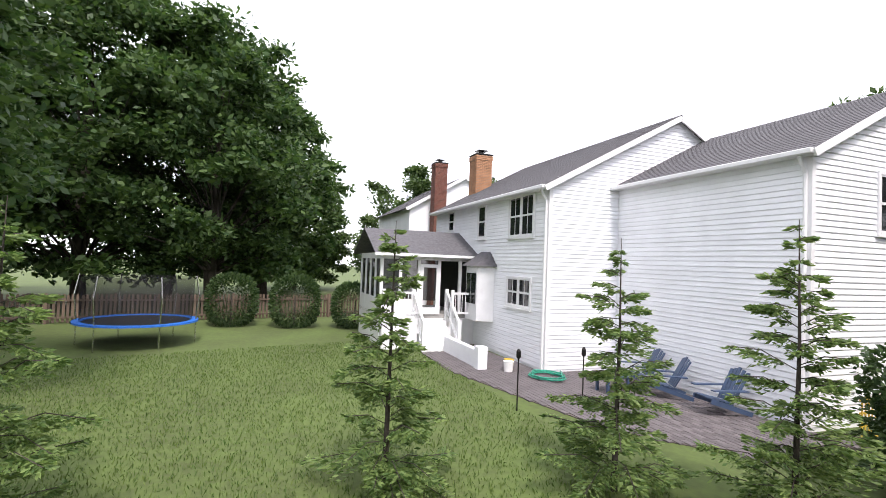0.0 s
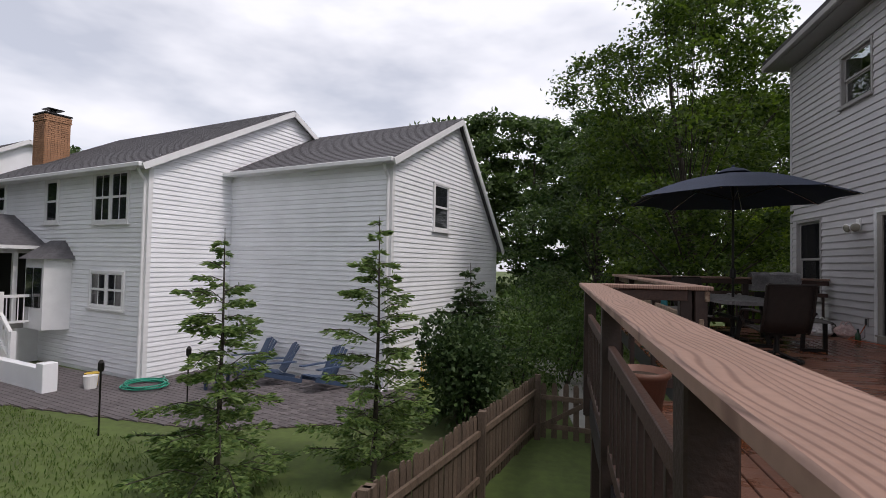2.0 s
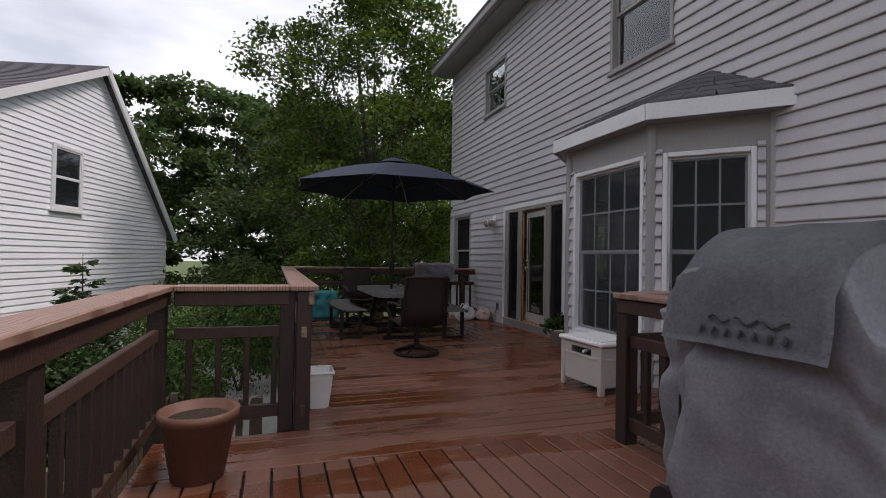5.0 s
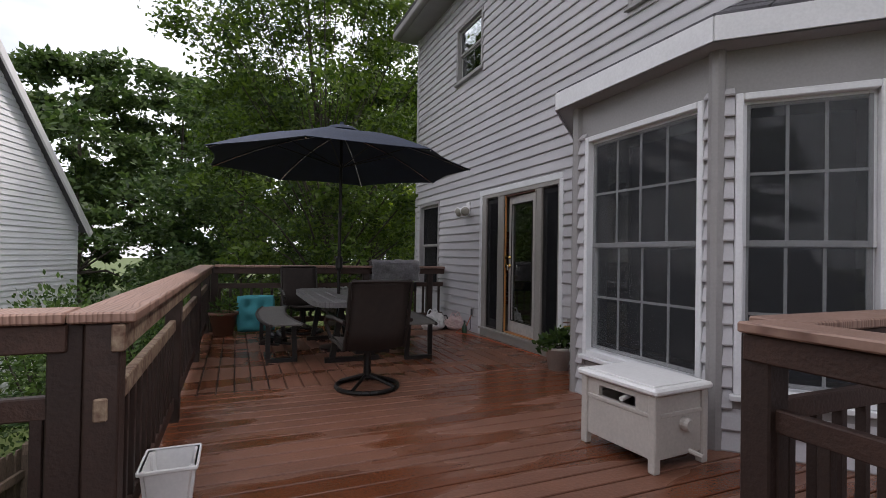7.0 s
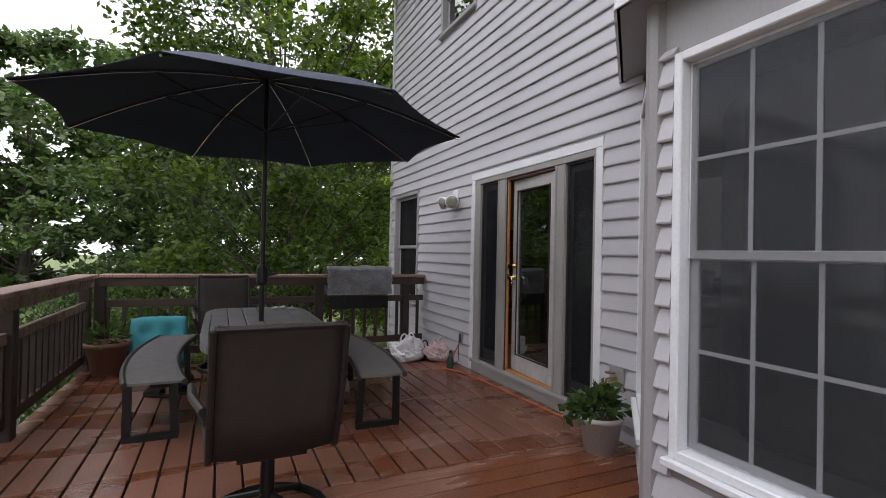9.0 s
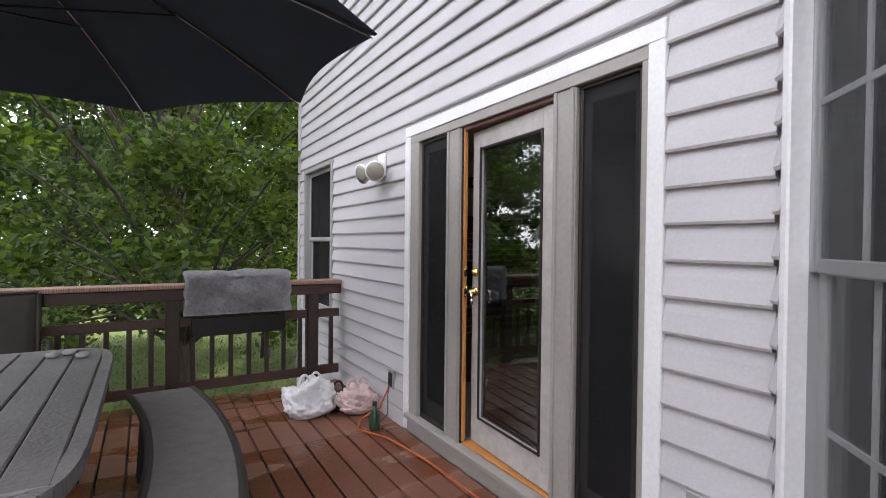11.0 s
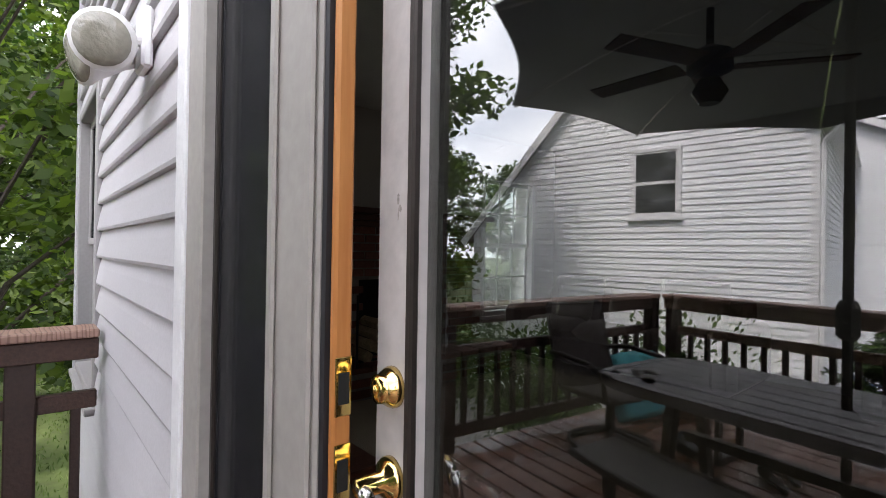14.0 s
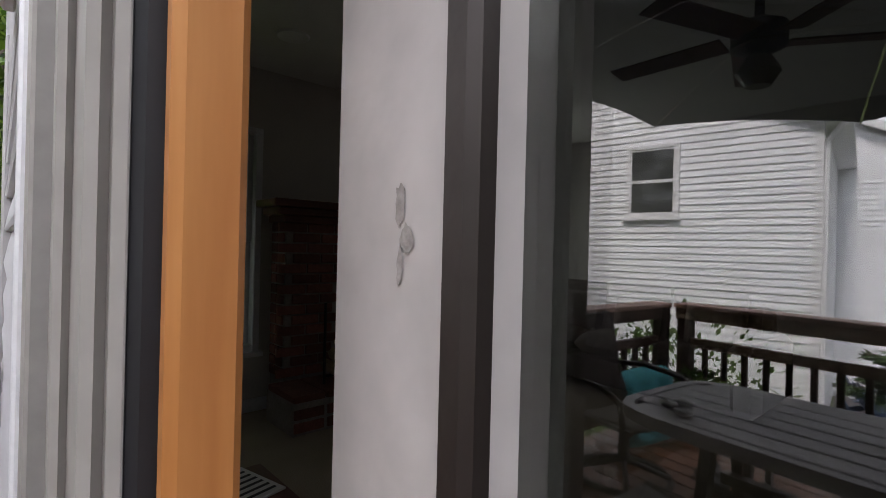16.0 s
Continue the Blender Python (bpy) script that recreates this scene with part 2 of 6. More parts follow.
M_BRICKT = mat("tan_brick", (0.42, 0.22, 0.12), 0.85, var=0.2, scale=4, fine=60, bump=0.3)
M_MORTAR = mat("mortar", (0.28, 0.25, 0.22), 0.95, bump=0.2)
M_FENCE = mat("weathered_fence_wood", (0.15, 0.105, 0.075), 0.85, var=0.25, scale=3, fine=40, bump=0.4, stretch=(3, 3, 0.6), rand=0.2)
M_BARK = mat("tree_bark", (0.06, 0.048, 0.038), 0.95, var=0.3, scale=4, fine=30, bump=0.8, stretch=(2, 2, 0.5))
M_BLUE = mat("blue_painted_chair", (0.045, 0.075, 0.14), 0.5, var=0.1, bump=0.08)
M_TBLUE = mat("blue_vinyl_pad", (0.02, 0.16, 0.62), 0.5, bump=0.05)
M_HOSE = mat("green_hose", (0.02, 0.30, 0.20), 0.45, bump=0)
M_YELLOW = mat("yellow_lattice_paint", (0.62, 0.42, 0.05), 0.6, bump=0.1)
M_CONC = mat("concrete", (0.36, 0.35, 0.33), 0.9, var=0.15, scale=3, bump=0.3)
M_CARPET = mat("beige_carpet", (0.34, 0.28, 0.21), 0.95, var=0.15, scale=3, fine=120, bump=0.5)
M_WALLIN = mat("cream_wall_paint", (0.50, 0.48, 0.44), 0.85, var=0.04, scale=2, bump=0.05)
M_CEIL = mat("white_ceiling_paint", (0.66, 0.65, 0.62), 0.9, var=0.04, bump=0.05)
M_SOFA = mat("brown_sofa_fabric", (0.085, 0.065, 0.06), 0.9, var=0.15, scale=6, fine=120, bump=0.3)
M_PILLOW = mat("tan_pillow_fabric", (0.19, 0.165, 0.15), 0.9, var=0.15, scale=8, fine=120, bump=0.3)
M_SOOTHOLE = mat("soot_and_hole_shade", (0.008, 0.009, 0.008), 0.95, bump=0.2)
M_CHERRY = mat("cherry_wood", (0.13, 0.04, 0.022), 0.4, var=0.2, scale=3, fine=40, bump=0.1, stretch=(0.4, 3, 3))
M_LOG = mat("split_firewood", (0.40, 0.30, 0.18), 0.85, var=0.25, scale=6, bump=0.3)
M_ROAD = mat("asphalt", (0.05, 0.05, 0.052), 0.95, bump=0.3)
L_CYP = leaf_mat("cypress_sprays", (0.05, 0.10, 0.028), (0.19, 0.26, 0.085), 0.35)
L_CYPD = leaf_mat("dark_shrub_sprays", (0.02, 0.045, 0.016), (0.06, 0.10, 0.03), 0.2)
L_TREE = leaf_mat("bright_tree_leaves", (0.016, 0.036, 0.008), (0.10, 0.15, 0.03), 0.40)
L_DARK = leaf_mat("dark_maple_leaves", (0.025, 0.055, 0.02), (0.075, 0.125, 0.035), 0.3)
L_MID = leaf_mat("woodland_leaves", (0.022, 0.045, 0.014), (0.085, 0.13, 0.04), 0.3)
L_SHRUB = leaf_mat("shrub_leaves", (0.02, 0.045, 0.012), (0.085, 0.14, 0.035), 0.3)
L_BIRCH = leaf_mat("pale_leaves", (0.12, 0.18, 0.03), (0.24, 0.32, 0.06), 0.45)


# ---- mesh helpers ----
def bbox(bm, x0, x1, y0, y1, z0, z1, m=None, bev=0.0):
    """A box between two corners, with slightly rounded edges, turned by m."""
    r = bmesh.ops.create_cube(bm, size=1.0)
    vs = r["verts"]
    t = Matrix.Translation(((x0 + x1) / 2, (y0 + y1) / 2, (z0 + z1) / 2)) @ Matrix.Diagonal((abs(x1 - x0), abs(y1 - y0), abs(z1 - z0), 1))
    bmesh.ops.transform(bm, matrix=t, verts=vs)
    if bev:
        es = list({e for v in vs for e in v.link_edges})
        r = bmesh.ops.bevel(bm, geom=es, offset=bev, segments=1, affect="EDGES")
        vs = list({v for f in r["faces"] for v in f.verts} | {v for v in vs if v.is_valid})
    if m:
        bmesh.ops.transform(bm, matrix=m, verts=vs)
    return bm


def beam(bm, a, b, w, h, up=(0, 0, 1), bev=0.0):
    """A bar of section w by h from a to b."""
    a, b = Vector(a), Vector(b)
    d = b - a
    y = d.normalized()
    x = y.cross(Vector(up)).normalized()
    z = x.cross(y)
    m = Matrix((x, y, z)).transposed().to_4x4()
    m.translation = a
    return bbox(bm, -w / 2, w / 2, 0, d.length, -h / 2, h / 2, m, bev)


def rod(bm, a, b, r0, r1=None, seg=8):
    a, b = Vector(a), Vector(b)
    d = b - a
    q = d.to_track_quat("Z", "Y").to_matrix().to_4x4()
    q.translation = (a + b) / 2
    bmesh.ops.create_cone(bm, cap_ends=True, segments=seg, radius1=r0, radius2=r0 if r1 is None else r1, depth=d.length, matrix=q)
    return bm


def tube(bm, pts, r, seg=7):
    for a, b in zip(pts, pts[1:]):
        rod(bm, a, b, r, r, seg)
    return bm


def lathe(bm, prof, seg=24, at=(0, 0, 0), m=None):
    """A turned body from (radius, height) pairs."""
    rings = []
    for r, z in prof:
        ring = []
        for i in range(seg):
            a = 2 * math.pi * i / seg
            p = Vector((r * math.cos(a), r * math.sin(a), z))
            p = (m @ p if m else p) + Vector(at)
            ring.append(bm.verts.new(p))
        rings.append(ring)
    for a, b in zip(rings, rings[1:]):
        for i in range(seg):
            bm.faces.new((a[i], a[(i + 1) % seg], b[(i + 1) % seg], b[i]))
    bm.faces.new(list(reversed(rings[0])))
    bm.faces.new(rings[-1])
    return bm


def prism(bm, poly, z0, z1, m=None):
    lo = [bm.verts.new((m @ Vector((x, y, z0))) if m else (x, y, z0)) for x, y in poly]
    hi = [bm.verts.new((m @ Vector((x, y, z1))) if m else (x, y, z1)) for x, y in poly]
    n = len(poly)
    bm.faces.new(list(reversed(lo)))
    bm.faces.new(hi)
    for i in range(n):
        bm.faces.new((lo[i], lo[(i + 1) % n], hi[(i + 1) % n], hi[i]))
    return bm


def part(name, bm, material, parent, label="", smooth=False, kind=""):
    me = bpy.data.meshes.new(name)
    bmesh.ops.recalc_face_normals(bm, faces=bm.faces[:])
    bm.to_mesh(me)
    bm.free()
    me.materials.append(material)
    if smooth:
        me.shade_smooth()
    ob = new(name, me)
    ob.parent = parent
    return tagged(ob, label=label, kind=kind)


def B():
    return bmesh.new()


def thing(name, label, category, m=None, group="", kind=""):
    ob = new(name)
    ob.empty_display_size = 0.1
    if m:
        ob.matrix_basis = m
    return tagged(ob, label, category, group, kind)


def solid(name, bm, material, label, category, m=None, group="", kind="", smooth=False):
    ob = part(name, bm, material, None, "", smooth)
    if m:
        ob.matrix_basis = m
    return tagged(ob, label, category, group, kind)


def shared(name, me, parent, m):
    ob = new(name, me)
    ob.parent = parent
    ob.matrix_basis = m
    return ob


def mesh_of(name, bm, material):
    me = bpy.data.meshes.new(name)
    bmesh.ops.recalc_face_normals(bm, faces=bm.faces[:])
    bm.to_mesh(me)
    bm.free()
    me.materials.append(material)
    return me


def panel_wall(bm, length, z0, z1, t, holes, m):
    """A wall slab in the local frame of m (x along, y outward) with holes (u0, u1, z0, z1) cut through it."""
    us = sorted({0, length, *(h[0] for h in holes), *(h[1] for h in holes)})
    zs = sorted({z0, z1, *(h[2] for h in holes), *(h[3] for h in holes)})
    for a, b in zip(us, us[1:]):
        for c, d in zip(zs, zs[1:]):
            if not any(h[0] < (a + b) / 2 < h[1] and h[2] < (c + d) / 2 < h[3] for h in holes):
                bbox(bm, a, b, -t, 0, c, d, m)
    return bm


def siding(parent, m, length, z0, z1, ex, holes, material, lim=None, k=1.3):
    """Lapped boards, each one a piece, on the face y = 0 of the frame m."""
    z = z0
    while z < z1 - 0.01:
        h = min(ex, z1 - z)
        lo, hi = lim(z + h * 0.5) if lim else (0, length)
        segs = [(max(0, lo), min(length, hi))]
        for a, b, c, d in holes:
            if c < z + h * 0.6 and d > z + h * 0.4:
                segs = [s for p, q in segs for s in ((p, min(q, a)), (max(p, b), q)) if s[1] - s[0] > 0.02]
        for p, q in segs:
            if q - p < 0.03:
                continue
            bm = B()
            v = [bm.verts.new(m @ Vector(c)) for c in (
                (p, 0.002, z), (q, 0.002, z), (q, 0.017 * k, z), (p, 0.017 * k, z), (p, 0.020 * k, z + 0.01), (q, 0.020 * k, z + 0.01),
                (p, 0.011 * k, z + h * 0.62), (q, 0.011 * k, z + h * 0.62), (p, 0.003, z + h), (q, 0.003, z + h))]
            for f in ((0, 1, 2, 3), (3, 2, 5, 4), (4, 5, 7, 6), (6, 7, 9, 8), (0, 3, 4, 6, 8), (1, 9, 7, 5, 2)):
                bm.faces.new([v[i] for i in f])
            part("siding_board", bm, material, parent)
        z += ex


def frame_on(x, y, ang):
    """A wall frame at (x, y): its local x runs along the angle, its local y points to the left of it... outward."""
    return pose(x, y, 0, 0, 0, ang)


def leaves(name, pts, size, material, parent=None, flat=0.0, seed=1, shape=0.55, axis=None):
    """One mesh of many small folded leaves at the given points."""
    rs = np.random.RandomState(seed)
    n = len(pts)
    pts = np.asarray(pts, float)
    d = rs.normal(size=(n, 3)) if axis is None else np.asarray(axis, float) + rs.normal(size=(n, 3)) * 0.35
    d[:, 2] *= 1 - flat
    d /= np.linalg.norm(d, axis=1)[:, None]
    o = rs.normal(size=(n, 3))
    o[:, 2] *= 1 - flat
    o -= d * (o * d).sum(1)[:, None]
    o /= np.linalg.norm(o, axis=1)[:, None]
    s = size * rs.uniform(0.6, 1.35, (n, 1))
    a, b, c, e = pts, pts + d * s * 0.5 + o * s * shape * 0.5, pts + d * s, pts + d * s * 0.5 - o * s * shape * 0.5
    verts = np.stack([a, b, c, e], 1).reshape(-1, 3)
    me = bpy.data.meshes.new(name)
    me.from_pydata(verts.tolist(), [], np.arange(4 * n).reshape(-1, 4).tolist())
    me.materials.append(material)
    ob = new(name, me)
    ob.parent = parent
    return ob


def clump_points(centers, radii, per, seed, shell=0.45):
    rs = np.random.RandomState(seed)
    out = []
    for c, r in zip(centers, radii):
        v = rs.normal(size=(per, 3))
        v /= np.linalg.norm(v, axis=1)[:, None]
        v *= rs.uniform(shell, 1.0, (per, 1))
        out.append(np.asarray(c) + v * np.asarray(r))
    return np.concatenate(out)


def broadleaf(x, y, z, height, spread, leafm, label, clumps=60, per=300, size=0.16, seed=1, low=0.25, trunk=0.22, lean=(0, 0), name="tree"):
    """A tapered trunk with forked limbs and a crown of leaf clumps with gaps."""
    rs = np.random.RandomState(seed)
    t = thing(name, label, "tree", pose(x, y, z))
    bm = B()
    top = Vector((lean[0], lean[1], height * 0.8))
    prev, pr = Vector((0, 0, -0.1)), trunk
    for i in range(1, 7):
        f = i / 6
        p = top * f + Vector((rs.normal() * 0.12, rs.normal() * 0.12, 0)) * (1 - f * 0.5)
        r = trunk * (1 - 0.85 * f)
        rod(bm, prev, p, pr, r, 10)
        prev, pr = p, r
    cs, rr = [], []
    for i in range(clumps):
        h = low + (1 - low) * rs.uniform(0, 1) ** 0.9
        k = (h - low) / (1 - low)
        wide = spread * (0.35 + 0.9 * math.sin(math.pi * min(1, 0.18 + 0.78 * k)))
        a, q = rs.uniform(0, 2 * math.pi), math.sqrt(rs.uniform(0.05, 1))
        c = Vector((math.cos(a) * wide * q + lean[0] * h, math.sin(a) * wide * q + lean[1] * h, height * h))
        cs.append(c[:])
        s = spread * rs.uniform(0.16, 0.34)
        rr.append((s, s, s * 0.6))
        if i % 3 == 0:
            s0 = top * max(0.15, h * 0.75 - 0.1)
            mid = (s0 + c) / 2 + Vector((0, 0, height * 0.03))
            rod(bm, s0, mid, trunk * 0.28 * (1.1 - h), trunk * 0.18 * (1.1 - h), 6)
            rod(bm, mid, c, trunk * 0.18 * (1.1 - h), 0.012, 5)
    part("trunk", bm, M_BARK, t, "dark furrowed trunk and limbs")
    leaves("crown", clump_points(cs, rr, per, seed, 0.2), size, leafm, t, 0.35, seed)
    return t


def cypress(x, y, z, height, spread, label, seed, leafm=None, density=1.0):
    """A young feathery conifer: leader, drooping branches and flat sprays."""
    rs = np.random.RandomState(seed)
    t = thing("cypress_tree", label, "tree", pose(x, y, z), "young conifers along the fence")
    bm = B()
    rod(bm, (0, 0, -0.05), (0.03, 0, height * 0.6), 0.045, 0.02, 7)
    rod(bm, (0.03, 0, height * 0.6), (0.0, 0.02, height), 0.02, 0.004, 5)
    pts, ax = [], []
    nb = int(72 * density)
    for i in range(nb):
        f = (i + rs.uniform(0, 1)) / nb
        f = f ** 1.15
        h = height * (0.03 + 0.95 * f)
        ln = spread * ((1 - f) ** 0.8) * rs.uniform(0.4, 1.35) + 0.06
        if f > 0.8 and rs.uniform() < 0.45:
            continue
        a = rs.uniform(0, 2 * math.pi)
        dirv = np.array([math.cos(a), math.sin(a), 0.0])
        p0 = np.array([0.02, 0, h])
        tip = p0 + dirv * ln + np.array([0, 0, ln * rs.uniform(-0.2, 0.45)])
        bow = (p0 + tip) / 2 + np.array([0, 0, ln * 0.13])
        tube(bm, [tuple(p0), tuple(bow), tuple(tip)], 0.006, 4)
        side = np.array([-dirv[1], dirv[0], 0])
        m = int(22 * ln / 0.5) + 5
        for j in range(m):
            k = rs.uniform(0.12, 1.0)
            p = (1 - k) ** 2 * p0 + 2 * k * (1 - k) * bow + k * k * tip
            sgn = 1 if j % 2 else -1
            wl = ln * 0.42 * (1.05 - k) + 0.05
            d = side * sgn * 0.8 + dirv * 0.75 + np.array([0, 0, rs.uniform(-0.45, 0.15)])
            d /= np.linalg.norm(d)
            nn = 6
            for q in range(nn):
                pts.append(p + d * wl * q / nn + rs.normal(size=3) * 0.008 - np.array([0, 0, 0.1 * wl * (q / nn) ** 2]))
                ax.append(d + dirv * (0.5 if q % 2 else -0.1) + side * sgn * (0.3 if q % 2 == 0 else 0))
    part("trunk", bm, M_BARK, t, "thin brown stem and branches")
    leaves("sprays", pts, 0.085, leafm or L_CYP, t, 0.3, seed, 0.36, ax)
    return t


# ---- ground ----
G = -1.95
bm = B()
bmesh.ops.create_grid(bm, x_segments=60, y_segments=60, size=220)
for v in bm.verts:
    v.co.z = G
solid("ground", bm, M_GRASS, "green summer lawn with thin brown patches", "lawn", kind="structure")
rs = np.random.RandomState(5)
gp = np.stack([rs.uniform(-17, -0.5, 60000), rs.uniform(-3, 9, 60000), np.full(60000, G)], 1)
near = (gp[:, 1] < 8.2 - (gp[:, 0] + 12.5) * 0.23) & (gp[:, 0] < -1.2)
gp = gp[near]
lawn = leaves("grass", gp, 0.07, M_BLADE, None, 0.0, 4, 0.22, np.tile([0, 0, 1.0], (len(gp), 1)))
tagged(lawn, "short mown green lawn grass blades", "grass", kind="stuff")
gp = np.stack([rs.uniform(-1.5, 8, 16000), rs.uniform(12.5, 26, 16000), np.full(16000, G)], 1)
lawn = leaves("grass", gp, 0.08, M_BLADE, None, 0.0, 6, 0.22, np.tile([0, 0, 1.0], (len(gp), 1)))
tagged(lawn, "sunlit green lawn grass below the deck", "grass", kind="stuff")

# ---- own house ----
WX = 4.94
HY0, HY1 = -3.2, 12.2
FW = pose(WX, HY1, 0, 0, 0, -90)          # local x runs towards -y, local y points outward... to +x


def wall_frame():
    """Frame of the deck-side wall: x along -y from the far corner, y outward (towards -x)."""
    m = Matrix(((0, -1, 0, WX), (-1, 0, 0, HY1), (0, 0, 1, 0), (0, 0, 0, 1)))
    return m


FW = wall_frame()


def uu(y):
    return HY1 - y


DOOR = (uu(9.36), uu(7.294), 0.0, 2.16)
WIN3 = (uu(11.98), uu(10.97), 0.55, 2.17)
UPA = (uu(10.30), uu(9.345), 4.08, 5.03)
UPB = (uu(6.33), uu(5.28), 3.57, 5.03)
BAYH = (uu(6.75), uu(4.35), 0.3, 2.35)
EAVE = 5.62
own = thing("wall_house_west", "grey vinyl-sided two-storey house wall beside the deck", "wall", kind="structure")
holes = [DOOR, WIN3, UPA, UPB, BAYH]
bm = B()
panel_wall(bm, HY1 - HY0, G, EAVE, 0.14, holes, FW)
part("wall_body", bm, M_VINYL, own)
siding(own, FW, HY1 - HY0, -0.02, EAVE, 0.13, [DOOR, WIN3, UPA, UPB, (uu(6.93), uu(4.14), -0.1, 2.75)], M_VINYL)
bm = B()
bbox(bm, WX - 0.03, WX + 0.1, HY1 - 0.02, HY1 + 0.06, G, EAVE)
part("corner_trim", bm, M_VINYL, own)

# remaining shell of the house, which closes the rooms
shell = thing("wall_house_shell", "grey vinyl-sided outer walls of the house", "wall", kind="structure")
WA = (5.38, 6.28, 0.62, 2.21)
WB = (8.52, 9.42, 0.62, 2.21)
bm = B()
mN = pose(0, 12.2, 0)
panel_wall(bm, 9.96, G, EAVE, 0.3, [WA, WB], Matrix.Translation((0, 12.2, 0)) @ Matrix.Diagonal((1, 1, 1, 1)))
for v in list(bm.verts):
    if v.co.x < 5.0:
        v.co.x = 5.08
part("wall_north", bm, M_WALLIN, shell)
bm = B()
bbox(bm, 9.82, 9.96, HY0, 12.2, G, EAVE)
part("wall_east", bm, M_WALLIN, shell)
bm = B()
bbox(bm, 5.08, 9.96, HY0, HY0 + 0.15, G, EAVE)
part("wall_south", bm, M_VINYL, shell)
bm = B()
bbox(bm, 5.09, 9.81, 3.9, 4.0, 0.2, 2.63)
part("partition", bm, M_WALLIN, shell)
bm = B()
bbox(bm, 5.085, 9.815, HY0 + 0.16, 11.89, 0.06, 0.2)
solid("floor", bm, M_CARPET, "beige wall-to-wall carpet in the family room", "floor", kind="structure")
bm = B()
bbox(bm, 5.085, 9.815, HY0 + 0.16, 11.89, 2.63, 2.83)
solid("ceiling", bm, M_CEIL, "white painted family room ceiling", "ceiling", kind="structure")

roof = thing("roof_house", "grey shingled roof with a white gutter over the siding", "roof", kind="structure")
bm = B()
mR = Matrix.Translation((WX - 0.42, 0, EAVE)) @ Matrix.Rotation(radians(-24), 4, "Y")
bbox(bm, 0, 3.2, HY0 - 0.2, HY1 + 0.25, 0.12, 0.24, mR)
part("roof_slope", bm, M_SHINGLE, roof)
bm = B()
bbox(bm, 6.6, 10.3, HY0 - 0.2, HY1 + 0.25, EAVE + 0.5, EAVE + 1.4)
part("roof_back", bm, M_SHINGLE, roof)
bm = B()
bbox(bm, WX - 0.42, WX + 0.06, HY0 - 0.2, HY1 + 0.25, EAVE, EAVE + 0.03)
part("soffit", bm, M_BAYTRIM, roof)
bm = B()
bbox(bm, WX - 0.53, WX - 0.42, HY0 - 0.2, HY1 + 0.25, EAVE + 0.0, EAVE + 0.14, bev=0.02)
part("gutter", bm, M_BAYTRIM, roof)
bm = B()
bbox(bm, 5.9, 6.5, 9.6, 10.2, EAVE, 7.9, bev=0.02)
part("chimney", bm, M_BRICKR, roof, "brick chimney")


def sash_window(name, label, m, w, h, mat_frame, cols=3, rows=2, glass=None, back=True, grid=True, depth=0.07, parent=None, casing=0.05):
    """A double-hung window in the frame m: x along, y outward, z up from the sill."""
    if parent is None:
        t = thing(name, label, "window", m, kind="structure")
    else:
        t = new("window")
        t.parent, t.matrix_basis = parent, m
        t.empty_display_size = 0.1
        tagged(t, label)
    c = casing
    bm = B()
    for a in ((-c, 0, -c, h + c), (w, w + c, -c, h + c), (0, w, h, h + c), (0, w, -c, 0)):
        bbox(bm, a[0], a[1], -depth, 0.035, a[2], a[3], None, 0.006)
    part("window_frame", bm, mat_frame, t)
    bm = B()
    bbox(bm, -c - 0.02, w + c + 0.02, -0.01, 0.065, -c - 0.035, -c, None, 0.005)
    part("window_sill", bm, mat_frame, t)
    for i, (z0, z1, yy) in enumerate(((0, h * 0.51, -0.045), (h * 0.49, h, -0.02))):
        bm = B()
        s = 0.04
        for a in ((0, s, z0, z1), (w - s, w, z0, z1), (s, w - s, z0, z0 + s), (s, w - s, z1 - s, z1)):
            bbox(bm, a[0], a[1], yy - 0.025, yy, a[2], a[3], None, 0.004)
        sash = part("sash", bm, mat_frame, t)
        bm = B()
        bbox(bm, s, w - s, yy - 0.014, yy - 0.010, z0 + s, z1 - s)
        pane = part("pane", bm, glass or M_WGLASS, sash)
        pane.visible_shadow = False
        if grid:
            bm = B()
            for k in range(1, cols):
                x = s + (w - 2 * s) * k / cols
                bbox(bm, x - 0.009, x + 0.009, yy - 0.0095, yy - 0.004, z0 + s, z1 - s)
            for k in range(1, rows):
                z = z0 + s + (z1 - z0 - 2 * s) * k / rows
                bbox(bm, s, w - s, yy - 0.0085, yy - 0.003, z - 0.009, z + 0.009)
            part("muntins", bm, M_TRIM if mat_frame is not M_BLIND else mat_frame, sash)
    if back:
        # added dark sheet behind the panes, painted as the unlit room
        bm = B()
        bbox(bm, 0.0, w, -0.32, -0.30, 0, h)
        part("room_shade_sheet", bm, M_ROOMSHADE, t)
    return t


def on_wall(y_hi, z):
    return Matrix(((0, -1, 0, WX), (-1, 0, 0, y_hi), (0, 0, 1, z), (0, 0, 0, 1)))


sash_window("window_1", "white-framed narrow window with an insect screen in grey siding", on_wall(11.93, 0.60), 0.91, 1.52, M_BAYTRIM, glass=M_SCREEN, grid=False)
sash_window("window_2", "upstairs double-hung window with a white frame", on_wall(10.25, 4.13), 0.855, 0.85, M_BAYTRIM, grid=False)
sash_window("window_3", "larger upstairs double-hung window with a white frame", on_wall(6.28, 3.62), 0.95, 1.36, M_BAYTRIM, grid=False)

# ---- patio door unit ----
unit = thing("door_1", "taupe patio door unit, door slightly ajar, with two screened sidelights", "door", kind="structure")
DX = WX


